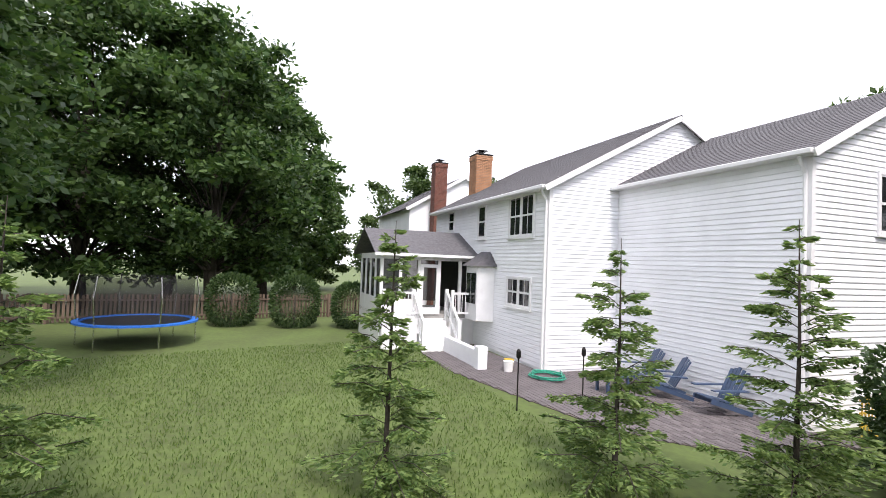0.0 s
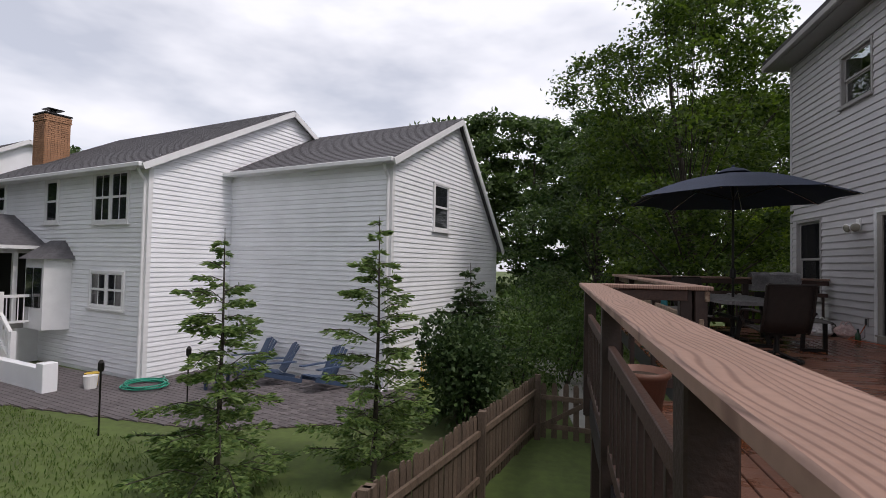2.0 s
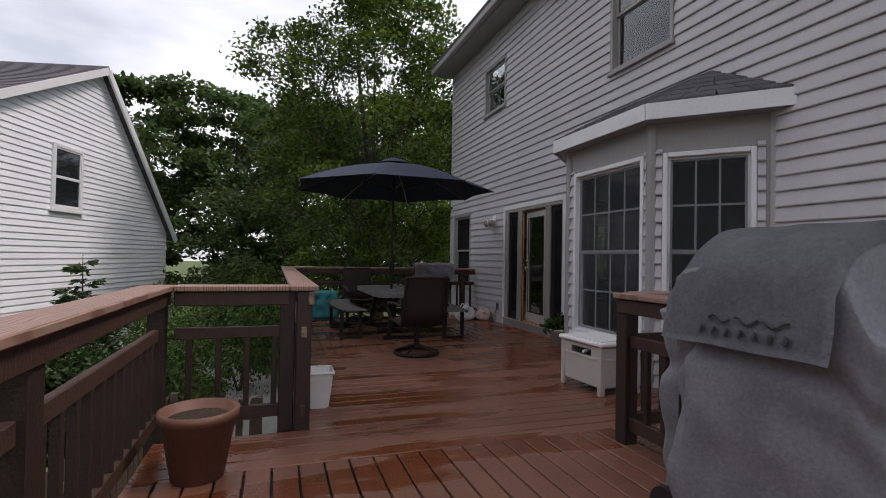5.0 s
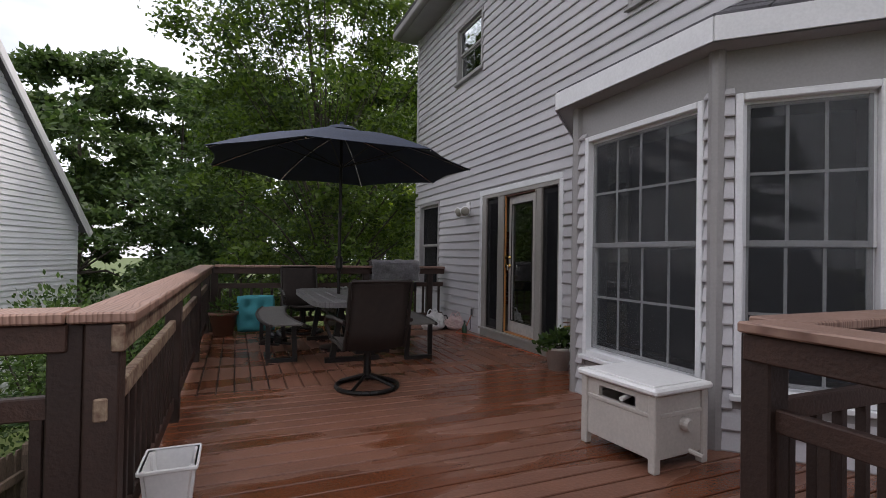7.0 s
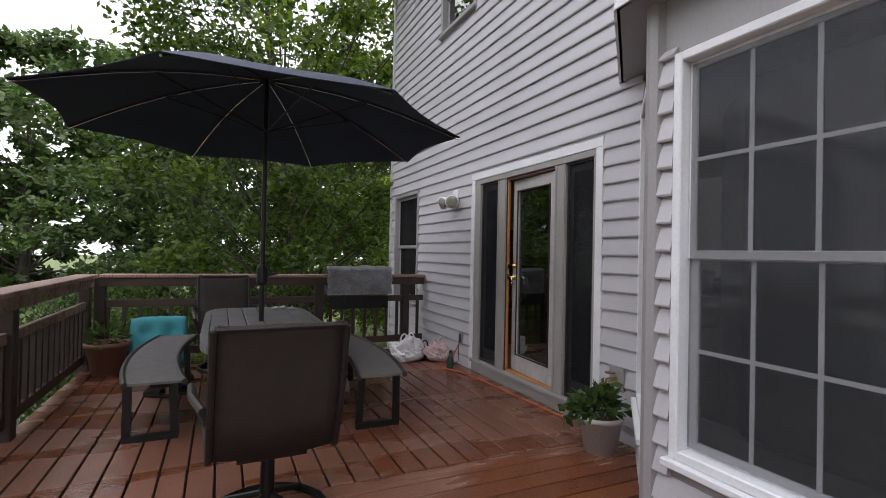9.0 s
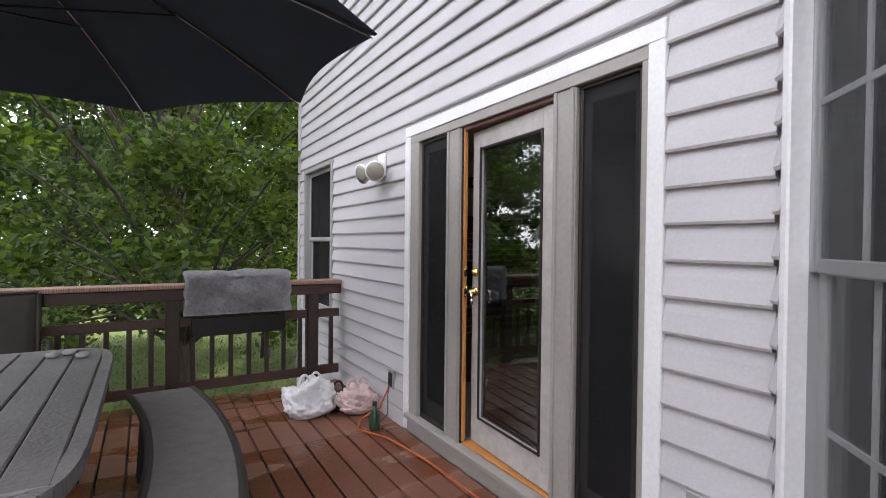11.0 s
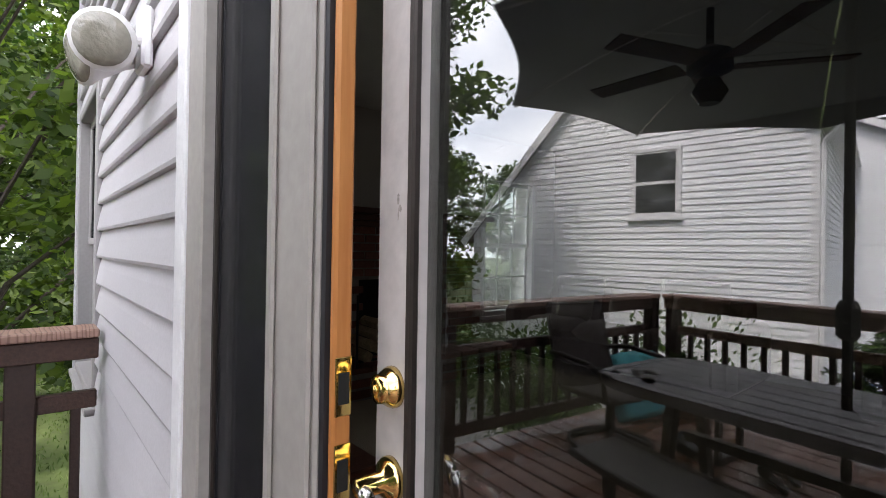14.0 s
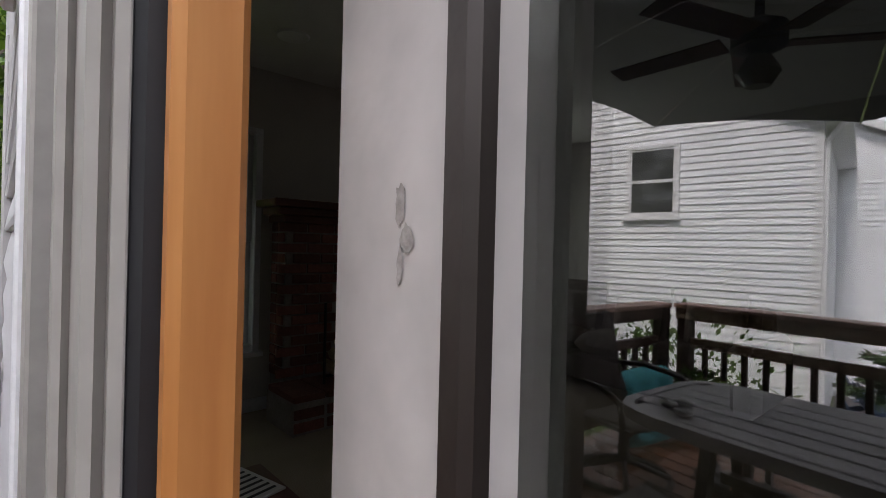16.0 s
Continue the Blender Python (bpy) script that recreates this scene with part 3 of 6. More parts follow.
def dbox(bm, y0, y1, z0, z1, x0, x1, bev=0.004):
    return bbox(bm, x0, x1, y0, y1, z0, z1, None, bev)


bm = B()
dbox(bm, 9.285, 9.36, 0, 2.085, DX - 0.026, DX + 0.02)
dbox(bm, 7.294, 7.369, 0, 2.085, DX - 0.026, DX + 0.02)
dbox(bm, 7.294, 9.36, 2.085, 2.16, DX - 0.026, DX + 0.02)
part("outer_casing", bm, M_TRIM, unit, "white outer casing")
for y0, y1 in ((9.165, 9.285), (7.369, 7.40)):
    bm = B()
    dbox(bm, y0, y1, 0.1, 2.07, DX - 0.018, DX + 0.06)
    part("side_frame", bm, M_TAUPE, unit)
bm = B()
dbox(bm, 7.369, 9.285, 2.03, 2.085, DX - 0.02, DX + 0.10)
part("head_frame", bm, M_TAUPE, unit)
bm = B()
dbox(bm, 7.369, 9.285, 0.0, 0.10, DX - 0.03, DX + 0.12)
dbox(bm, 7.369, 9.285, 0.10, 0.13, DX - 0.06, DX + 0.10)
part("door_sill", bm, M_TAUPE, unit, "grey-brown wooden sill")
bm = B()
dbox(bm, 7.885, 8.627, 0.131, 0.145, DX + 0.0, DX + 0.11)
part("threshold", bm, M_PINE, unit, "bare pine threshold")
for y0, y1 in ((7.735, 7.875), (8.648, 8.807)):
    bm = B()
    dbox(bm, y0, y1, 0.13, 2.03, DX - 0.012, DX + 0.022)
    for k in (y0 + 0.018, y1 - 0.018):
        dbox(bm, k - 0.012, k + 0.012, 0.13, 2.03, DX - 0.02, DX - 0.012)
    part("mullion_post", bm, M_TAUPE, unit)
bm = B()
dbox(bm, 8.640, 8.647, 0.13, 2.03, DX - 0.008, DX + 0.022)
part("weather_seal", bm, M_RUBBER, unit, "black rubber weather seal")
bm = B()
dbox(bm, 8.625, 8.639, 0.145, 2.03, DX + 0.001, DX + 0.028)
part("pine_jamb", bm, M_PINE, unit, "bare orange pine door jamb")
bm = B()
dbox(bm, 7.876, 7.884, 0.145, 2.03, DX + 0.0, DX + 0.115)
part("hinge_jamb", bm, M_TAUPE, unit)
bm = B()
dbox(bm, 7.885, 8.627, 2.005, 2.03, DX + 0.0, DX + 0.115)
part("head_jamb", bm, M_CHERRY, unit)
for z, h in ((1.162, 0.075), (1.052, 0.075)):
    bm = B()
    dbox(bm, 8.6225, 8.625, z - h / 2, z + h / 2, DX + 0.003, DX + 0.026, 0.0008)
    s = part("strike_plate", bm, M_BRASS, unit, "brass strike plate")
    # the hole is a flat dark plate, its shade painted in near-black
    bm = B()
    dbox(bm, 8.6215, 8.6227, z - 0.022, z + 0.018, DX + 0.007, DX + 0.022, 0)
    part("strike_hole", bm, M_SOOTHOLE, s)
for y0, y1 in ((8.812, 9.16), (7.405, 7.73)):
    bm = B()
    for a in ((y0, y0 + 0.05, 0.13, 2.03), (y1 - 0.05, y1, 0.13, 2.03), (y0, y1, 1.95, 2.03), (y0, y1, 0.13, 0.27)):
        dbox(bm, a[0], a[1], a[2], a[3], DX + 0.022, DX + 0.042)
    sl = part("sidelight_frame", bm, M_TAUPE, unit)
    bm = B()
    dbox(bm, y0 + 0.05, y1 - 0.05, 0.27, 1.95, DX + 0.032, DX + 0.035, 0)
    part("sidelight_pane", bm, M_GLASS, sl).visible_shadow = False
    bm = B()
    for a in ((y0, y0 + 0.02, 0.13, 2.03), (y1 - 0.02, y1, 0.13, 2.03), (y0, y1, 2.01, 2.03), (y0, y1, 0.13, 0.16)):
        dbox(bm, a[0], a[1], a[2], a[3], DX + 0.004, DX + 0.018)
    sf = part("screen_frame", bm, M_BRONZE, unit)
    bm = B()
    dbox(bm, y0 + 0.02, y1 - 0.02, 0.16, 2.01, DX + 0.011, DX + 0.012, 0)
    part("screen_mesh", bm, M_SCREEN, sf).visible_shadow = False
# the hinged leaf, pulled to but not latched
leafp = new("door_leaf")
leafp.parent = unit
leafp.matrix_basis = pose(DX + 0.036, 7.887, 0, 0, 0, -3.6)
tagged(leafp, "glazed door leaf slightly ajar")
LW = 0.735
bm = B()
for a in ((0.0, 0.09, 0.15, 2.0), (LW - 0.09, LW, 0.15, 2.0), (0.09, LW - 0.09, 1.89, 2.0), (0.09, LW - 0.09, 0.15, 0.31)):
    bbox(bm, -0.02, 0.022, a[0], a[1], a[2], a[3], None, 0.003)
part("stiles", bm, M_LEAFDOOR, leafp)
bm = B()
for a in ((0.082, 0.096, 0.30, 1.90), (LW - 0.096, LW - 0.082, 0.30, 1.90), (0.09, LW - 0.09, 1.884, 1.898), (0.09, LW - 0.09, 0.302, 0.316)):
    bbox(bm, -0.030, -0.018, a[0], a[1], a[2], a[3], None, 0.003)
part("glazing_bead", bm, M_BRONZE, leafp)
bm = B()
bbox(bm, -0.003, 0.003, 0.09, LW - 0.09, 0.31, 1.89)
part("pane", bm, M_GLASS, leafp).visible_shadow = False
bm = B()
lathe(bm, [(0.026, 0), (0.026, 0.005), (0.023, 0.011), (0.018, 0.018), (0.0175, 0.024), (0.010, 0.026)], 24, (-0.02, LW - 0.045, 1.165), Matrix.Rotation(radians(-90), 3, "Y"))
lathe(bm, [(0.006, 0.026), (0.006, 0.029)], 12, (-0.02, LW - 0.045, 1.165), Matrix.Rotation(radians(-90), 3, "Y"))
part("deadbolt", bm, M_BRASS, leafp, "polished brass deadbolt", True)
bm = B()
lathe(bm, [(0.028, 0), (0.028, 0.006), (0.024, 0.012), (0.013, 0.018), (0.011, 0.05)], 24, (-0.02, LW - 0.045, 1.05), Matrix.Rotation(radians(-90), 3, "Y"))
part("handle_rose", bm, M_BRASS, leafp, "polished brass rose", True)
bm = B()
tube(bm, [(-0.062, LW - 0.045, 1.05), (-0.066, LW - 0.065, 1.046), (-0.068, LW - 0.075, 1.012), (-0.062, LW - 0.07, 0.98)], 0.009, 10)
part("lever", bm, M_CHROME, leafp, "chrome lever handle", True)
bm = B()
tube(bm, [(0.03, LW - 0.10, 1.055), (0.06, LW - 0.102, 1.055), (0.065, LW - 0.15, 1.045), (0.06, LW - 0.155, 0.985)], 0.008, 8)
part("inner_lever", bm, M_CHROME, leafp, "chrome inner lever", True)

bm = B()
rs = np.random.RandomState(3)
for yc, zc, ry, rz in ((0.050, 1.400, 0.004, 0.009), (0.054, 1.388, 0.005, 0.006), (0.050, 1.379, 0.002, 0.008)):
    rim = [bm.verts.new((-0.0206, LW - yc + ry * rs.uniform(0.5, 1.0) * math.cos(a * 0.35), zc + rz * rs.uniform(0.6, 1.0) * math.sin(a * 0.35))) for a in range(18)]
    bm.faces.new(rim)
part("scuff", bm, M_SCUFF, leafp, "brown scuffed paint")
# ---- bay window ----
bay = thing("bay_window_wall", "grey three-sided bay with sash windows and a shingled hip roof", "bay window", kind="structure")
BC = [(WX, 6.93), (4.30, 6.26), (4.30, 4.90), (WX, 4.20)]


def seg_frame(p, q):
    """Frame with x from p to q and y to the outside."""
    d = Vector((q[0] - p[0], q[1] - p[1], 0))
    x = d.normalized()
    y = Vector((x.y, -x.x, 0))
    if y.x > 0.5:
        y = -y
    return Matrix(((x.x, y.x, 0, p[0]), (x.y, y.y, 0, p[1]), (0, 0, 1, 0), (0, 0, 0, 1))), d.length


for i, (p, q) in enumerate(zip(BC, BC[1:])):
    m, ln = seg_frame(p, q)
    ww = 1.07 if i == 1 else 0.66
    a = (ln - ww) / 2 if i != 1 else 0.17
    hole = (a - 0.045, a + ww + 0.045, 0.355, 2.215)
    bm = B()
    panel_wall(bm, ln, -0.02, 2.5, 0.07, [hole], m)
    part("bay_wall", bm, M_BAYTRIM, bay)
    siding(bay, m, ln - 0.035, 0.0, 2.26, 0.13, [(hole[0] - 0.004, hole[1] + 0.004, 0.33, 2.5)], M_VINYL, lambda z: (0.035, 9), 1.7)
    w = sash_window("window", "white sash window with a muntin grid behind a screen", m @ Matrix.Translation((a, 0.0, 0.40)), ww, 1.77, M_TRIM, cols=4 if i == 1 else 3, glass=M_WGLASS, back=False, parent=bay, casing=0.045)
    bm = B()
    bbox(bm, 0.02, ww - 0.02, -0.012, -0.011, 0.02, 1.75)
    part("screen_mesh", bm, M_SCREENL, w).visible_shadow = False
    # added dark sheet inside the bay, its colour imitates the room's shade
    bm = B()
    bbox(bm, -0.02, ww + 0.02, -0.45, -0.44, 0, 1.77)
    part("bay_shade_sheet", bm, M_ROOMSHADE, w)
for p in BC[1:3]:
    bm = B()
    lathe(bm, [(0.05, -0.02), (0.05, 2.5)], 8, (p[0], p[1], 0))
    part("corner_post", bm, M_BAYTRIM, bay)
out = [(WX, 7.15), (4.14, 6.37), (4.14, 4.80), (WX, 3.98)]
bm = B()
prism(bm, [*out, (WX + 0.0, 3.99)][:4], 2.50, 2.52)
part("bay_soffit", bm, M_BAYTRIM, bay)
for p, q in zip(out, out[1:]):
    bm = B()
    beam(bm, (*p, 2.575), (*q, 2.575), 0.03, 0.15)
    part("bay_fascia", bm, M_TRIM, bay)
    # shingle courses climbing to the wall
    p3, q3 = Vector((*p, 2.66)), Vector((*q, 2.66))
    ap = [Vector((WX, 6.30, 3.08)), Vector((WX, 4.80, 3.08))]
    tp = ap[0] if p[1] > 5.5 else ap[1]
    tq = ap[0] if q[1] > 5.5 else ap[1]
    for k in range(6):
        f0, f1 = k / 6, (k + 1) / 6 + 0.02
        a0, b0 = p3.lerp(tp, f0), q3.lerp(tq, f0)
        a1, b1 = p3.lerp(tp, min(1, f1)), q3.lerp(tq, min(1, f1))
        nrm = Vector((0, 0, 0.014 * 1.0))
        nt = max(1, int((b0 - a0).length / 0.28))
        for j in range(nt):
            g0, g1 = j / nt + 0.006, (j + 1) / nt - 0.006
            bm = B()
            pts = [a0.lerp(b0, g0), a0.lerp(b0, g1), a1.lerp(b1, g1), a1.lerp(b1, g0)]
            lo = [bm.verts.new(v - nrm * 0.6) for v in pts]
            hi = [bm.verts.new(v + nrm * (1.0 if s < 2 else 0.3)) for s, v in enumerate(pts)]
            bm.faces.new(hi)
            bm.faces.new(list(reversed(lo)))
            for s in range(4):
                bm.faces.new((lo[s], lo[(s + 1) % 4], hi[(s + 1) % 4], hi[s]))
            part("shingle", bm, M_SHINGLE, bay)

# ---- wall fittings ----
fl = thing("flood_light", "white twin flood lamp fixed to the siding", "lamp", pose(WX - 0.02, 9.74, 1.93))
bm = B()
bbox(bm, -0.03, 0.0, -0.055, 0.055, -0.08, 0.1, None, 0.008)
part("mount_plate", bm, M_WHITEP, fl)
for sgn, rz, ry in ((-1, 66, -104), (1, 14, -108)):
    bm = B()
    rod(bm, (-0.02, 0.03 * sgn, 0.0), (-0.09, 0.05 * sgn, -0.02), 0.018, 0.02, 10)
    arm = part("lamp_arm", bm, M_WHITEP, fl)
    mr = Matrix.Rotation(radians(rz), 3, "Z") @ Matrix.Rotation(radians(ry), 3, "Y")
    bm = B()
    lathe(bm, [(0.03, -0.09), (0.038, -0.04), (0.066, 0.04), (0.08, 0.066), (0.078, 0.074)], 20, (-0.10, 0.065 * sgn, -0.04), mr)
    sh = part("shade", bm, M_WHITEP, fl, "white lamp housing", True)
    bm = B()
    lathe(bm, [(0.069, 0.064), (0.067, 0.078), (0.035, 0.085), (0.001, 0.087)], 20, (-0.10, 0.065 * sgn, -0.04), mr)
    part("lens", bm, M_BULB, sh, "frosted lamp lens", True)
ot = thing("outdoor_socket", "grey covered power socket low on the siding", "socket", pose(WX - 0.015, 9.55, 0.30))
bm = B()
bbox(bm, -0.02, 0, -0.045, 0.045, -0.07, 0.07, None, 0.006)
pl = part("cover_plate", bm, M_BAYTRIM, ot)
bm = B()
bbox(bm, -0.028, -0.02, -0.03, 0.03, -0.05, 0.05, None, 0.003)
part("socket_face", bm, M_RUBBER, pl)
cord = thing("extension_cord", "orange extension cord lying along the door sill", "cord")
bm = B()
tube(bm, [(4.91, 9.55, 0.28), (4.84, 9.6, 0.08), (4.7, 9.62, 0.012), (4.6, 9.45, 0.012), (4.72, 9.2, 0.012), (4.78, 8.8, 0.012), (4.8, 8.2, 0.012), (4.84, 7.6, 0.012)], 0.007)
part("cable", bm, M_ORANGE, cord)
cord2 = thing("black_cord", "thin black cord hanging from the siding", "cord")
bm = B()
tube(bm, [(4.9, 9.56, 0.3), (4.86, 9.5, 0.2), (4.87, 9.52, 0.05), (4.8, 9.5, 0.012)], 0.004)
part("cable", bm, M_RUBBER, cord2)
tap = thing("garden_tap", "brass garden tap on a grey plate low on the siding", "tap", pose(WX - 0.02, 7.12, 0.42))
bm = B()
bbox(bm, -0.012, 0.0, -0.07, 0.07, -0.08, 0.08, None, 0.004)
part("tap_plate", bm, M_BAYTRIM, tap)
bm = B()
rod(bm, (0, 0, 0), (-0.09, 0, 0), 0.014)
rod(bm, (-0.09, 0, 0.01), (-0.11, 0, -0.07), 0.014, 0.011)
part("spout", bm, M_BRASS, tap)
bm = B()
lathe(bm, [(0.01, 0), (0.035, 0.004), (0.035, 0.012), (0.01, 0.016)], 12, (-0.07, 0, 0.04))
part("tap_wheel", bm, M_TERRA, tap, "red tap wheel")

# ---- deck ----
deck = thing("floor_deck", "wet reddish-brown composite deck boards", "deck", kind="structure")
# deck frame as a slab, coloured near-black to paint shade between boards
bm = B()
bbox(bm, 0.22, WX - 0.02, HY0, 4.6, -0.25, -0.034)
bbox(bm, 1.1, WX - 0.02, 4.6, 10.8, -0.25, -0.034)
part("deck_frame", bm, M_RUBBER, deck, "black slab under the boards, coloured as shade in the gaps")
for px, py in ((0.3, -2.5), (0.3, 1.2), (0.3, 4.5), (1.18, 4.5), (1.18, 7.6), (1.18, 10.7), (3.2, 10.7), (3.2, 4.5)):
    bm = B()
    bbox(bm, px - 0.07, px + 0.07, py - 0.07, py + 0.07, G, -0.25)
    part("deck_post", bm, M_DARKRAIL, deck)


def board(x0, x1, y0, y1):
    bm = B()
    bbox(bm, x0, x1, y0, y1, -0.032, 0.0, None, 0.004)
    part("deck_board", bm, M_DECK, deck)


x = 0.23
while x < WX - 0.15:
    board(x, x + 0.130, HY0, 4.05)
    x += 0.142
y = 4.055
while y < 7.05:
    board(0.23 if y < 4.55 else 1.1, WX - 0.03 if (y < 4.0 or y > 6.9) else 4.93, y, y + 0.130)
    y += 0.142
ys = y
x = 1.1
while x < WX - 0.05:
    board(x, min(x + 0.130, WX - 0.03), ys, 10.78)
    x += 0.142

RH = 0.98


def railing(p, q, label, caps=True, posts=(), capw=0.19, shift=0.0, peel=False):
    """Deck rail from p to q: cap, fascia board, lower rails, posts and square balusters."""
    a, b = Vector((*p, 0)), Vector((*q, 0))
    d = (b - a).normalized()
    side = Vector((d.y, -d.x, 0))
    t = thing("deck_railing", label, "railing", group="deck railings")
    bm = B()
    o = side * shift
    beam(bm, a + o + Vector((0, 0, RH - 0.018)), b + o + Vector((0, 0, RH - 0.018)), capw, 0.036, bev=0.006)
    part("cap_rail", bm, M_CAP, t, "wood-grained brown cap board")
    for z, hh, ww, off, nm in ((RH - 0.085, 0.09, 0.04, 0.045, "top_rail"), (0.665, 0.075, 0.04, 0.0, "middle_rail"), (0.13, 0.085, 0.04, 0.0, "bottom_rail")):
        bm = B()
        beam(bm, a + side * off + Vector((0, 0, z)), b + side * off + Vector((0, 0, z)), ww, hh, bev=0.005)
        part(nm, bm, M_BARE if peel and nm != "bottom_rail" else M_RAIL, t)
    L = (b - a).length
    for f in posts:
        c = a + d * L * f
        bm = B()
        bbox(bm, c.x - 0.05, c.x + 0.05, c.y - 0.05, c.y + 0.05, -0.2, RH - 0.038, None, 0.006)
        part("post", bm, M_DARKRAIL, t)
    n = max(1, int(L / 0.145))
    bm = B()
    bbox(bm, -0.018, 0.018, -0.018, 0.018, 0.1, 0.66, None, 0.003)
    me = mesh_of("baluster", bm, M_DARKRAIL)
    for i in range(n):
        c = a + d * L * (i + 0.5) / n
        shared("baluster", me, t, Matrix.Translation(c))
    return t


def cap_material():
    """Embossed wood grain of the cap boards: fine dark growth lines along the board."""
    m = mat("grained_cap_board", (0.32, 0.195, 0.148), 0.55, var=0.1, scale=3, fine=50, bump=0.0)
    n, l = m.node_tree.nodes, m.node_tree.links
    b = n["Principled BSDF"]
    t = n.new("ShaderNodeTexCoord")
    mp2 = n.new("ShaderNodeMapping")
    mp2.inputs["Scale"].default_value = (9.0, 1.7, 1.0)
    w = n.new("ShaderNodeTexWave")
    w.inputs["Scale"].default_value, w.inputs["Distortion"].default_value = 2.0, 14.0
    w.inputs["Detail"].default_value, w.inputs["Detail Scale"].default_value = 0.6, 0.8
    l.new(t.outputs["Object"], mp2.inputs["Vector"])
    l.new(mp2.outputs["Vector"], w.inputs["Vector"])
    src = b.inputs["Base Color"].links[0].from_socket
    mx = n.new("ShaderNodeMix")
    mx.data_type, mx.blend_type = "RGBA", "MULTIPLY"
    mr = n.new("ShaderNodeMapRange")
    mr.inputs["From Min"].default_value, mr.inputs["From Max"].default_value = 0.0, 0.35
    mr.inputs["To Min"].default_value, mr.inputs["To Max"].default_value = 0.75, 0.0
    l.new(w.outputs["Fac"], mr.inputs["Value"])
    l.new(mr.outputs[0], mx.inputs["Factor"])
    l.new(src, mx.inputs[6])
    mx.inputs[7].default_value = (0.45, 0.36, 0.33, 1)
    l.new(mx.outputs[2], b.inputs["Base Color"])
    bn = n.new("ShaderNodeBump")
    bn.inputs["Strength"].default_value, bn.inputs["Distance"].default_value = 0.4, 0.004
    l.new(w.outputs["Fac"], bn.inputs["Height"])
    l.new(bn.outputs[0], b.inputs["Normal"])
    return m


M_CAP = cap_material()
railing((0.22, -2.9), (0.22, 4.75), "long brown deck railing with a wood-grained cap", posts=(0.05, 0.3, 0.53, 0.76, 0.993), shift=0.0)
railing((0.32, 4.70), (1.02, 4.70), "short brown railing jog with dark balusters", posts=(0.99,))
railing((1.12, 4.60), (1.12, 10.62), "peeling weathered brown deck railing", posts=(0.01, 0.33, 0.66, 0.99), peel=True)
railing((1.22, 10.72), (4.90, 10.72), "dark brown end railing meeting the house", posts=(0.0, 0.62, 0.93))
railing((3.14, 3.85), (3.14, 0.6), "brown railing behind the covered grill", posts=(0.01, 0.5, 0.99))
railing((3.24, 3.85), (4.3, 3.85), "brown railing beside the bay window", posts=(0.97,))

# ---- things on the deck ----
def pot(name, label, m, r0, r1, h, pm):
    t = thing(name, label, "plant pot", m)
    bm = B()
    lathe(bm, [(r0, 0), (r1 * 0.97, h * 0.86), (r1 * 1.05, h * 0.87), (r1 * 1.06, h), (r1 * 0.96, h), (r1 * 0.9, h * 0.86)], 28)
    part("pot_body", bm, pm, t, "", True)
    bm = B()
    lathe(bm, [(r1 * 0.2, h * 0.84), (r1 * 0.9, h * 0.845), (r1 * 0.85, h * 0.87), (r1 * 0.2, h * 0.885)], 20)
    part("soil", bm, M_SOIL, t)
    return t


pot("plant_pot", "brown plastic pot of bare soil beside the railing", pose(0.56, 4.05, 0), 0.13, 0.19, 0.36, M_TERRA)
p2 = pot("plant_pot", "terracotta pot with low greenery in the deck corner", pose(1.36, 10.35, 0), 0.13, 0.19, 0.32, M_TERRA)
leaves("foliage", clump_points([(0, 0, 0.36)], [(0.2, 0.2, 0.12)], 160, 3), 0.07, L_SHRUB, p2, 0.2, 3)
p3 = pot("plant_pot", "pale grey pot with trailing leaves by the siding", pose(4.66, 7.0, 0), 0.10, 0.14, 0.24, M_PLASTIC)
leaves("foliage", clump_points([(0, 0, 0.29), (-0.12, 0.08, 0.26), (0.05, 0.02, 0.36)], [(0.17, 0.17, 0.1), (0.12, 0.1, 0.07), (0.06, 0.06, 0.1)], 110, 8), 0.075, L_SHRUB, p3, 0.2, 8)

bn = thing("waste_bin", "empty white plastic bin standing by the railing", "bin", pose(1.27, 5.15, 0))
bm = B()
for z0, z1, s0, s1 in ((0, 0.28, 0.075, 0.105),):
    lo = [bm.verts.new((sx * s0, sy * s0 * 1.2, z0)) for sx, sy in ((-1, -1), (1, -1), (1, 1), (-1, 1))]
    hi = [bm.verts.new((sx * s1, sy * s1 * 1.2, z1)) for sx, sy in ((-1, -1), (1, -1), (1, 1), (-1, 1))]
    hin = [bm.verts.new((sx * (s1 - 0.008), sy * (s1 * 1.2 - 0.008), z1)) for sx, sy in ((-1, -1), (1, -1), (1, 1), (-1, 1))]
    lin = [bm.verts.new((sx * (s0 - 0.006), sy * (s0 * 1.2 - 0.006), z0 + 0.01)) for sx, sy in ((-1, -1), (1, -1), (1, 1), (-1, 1))]
    bm.faces.new(list(reversed(lo)))
    bm.faces.new(lin)
    for i in range(4):
        j = (i + 1) % 4
        bm.faces.new((lo[i], lo[j], hi[j], hi[i]))
        bm.faces.new((hi[i], hi[j], hin[j], hin[i]))
        bm.faces.new((hin[i], hin[j], lin[j], lin[i]))
bmesh.ops.bevel(bm, geom=[e for e in bm.edges if abs(e.verts[0].co.z - e.verts[1].co.z) > 0.1], offset=0.02, segments=3, affect="EDGES")
part("bin_body", bm, M_WHITEP, bn)
bm = B()
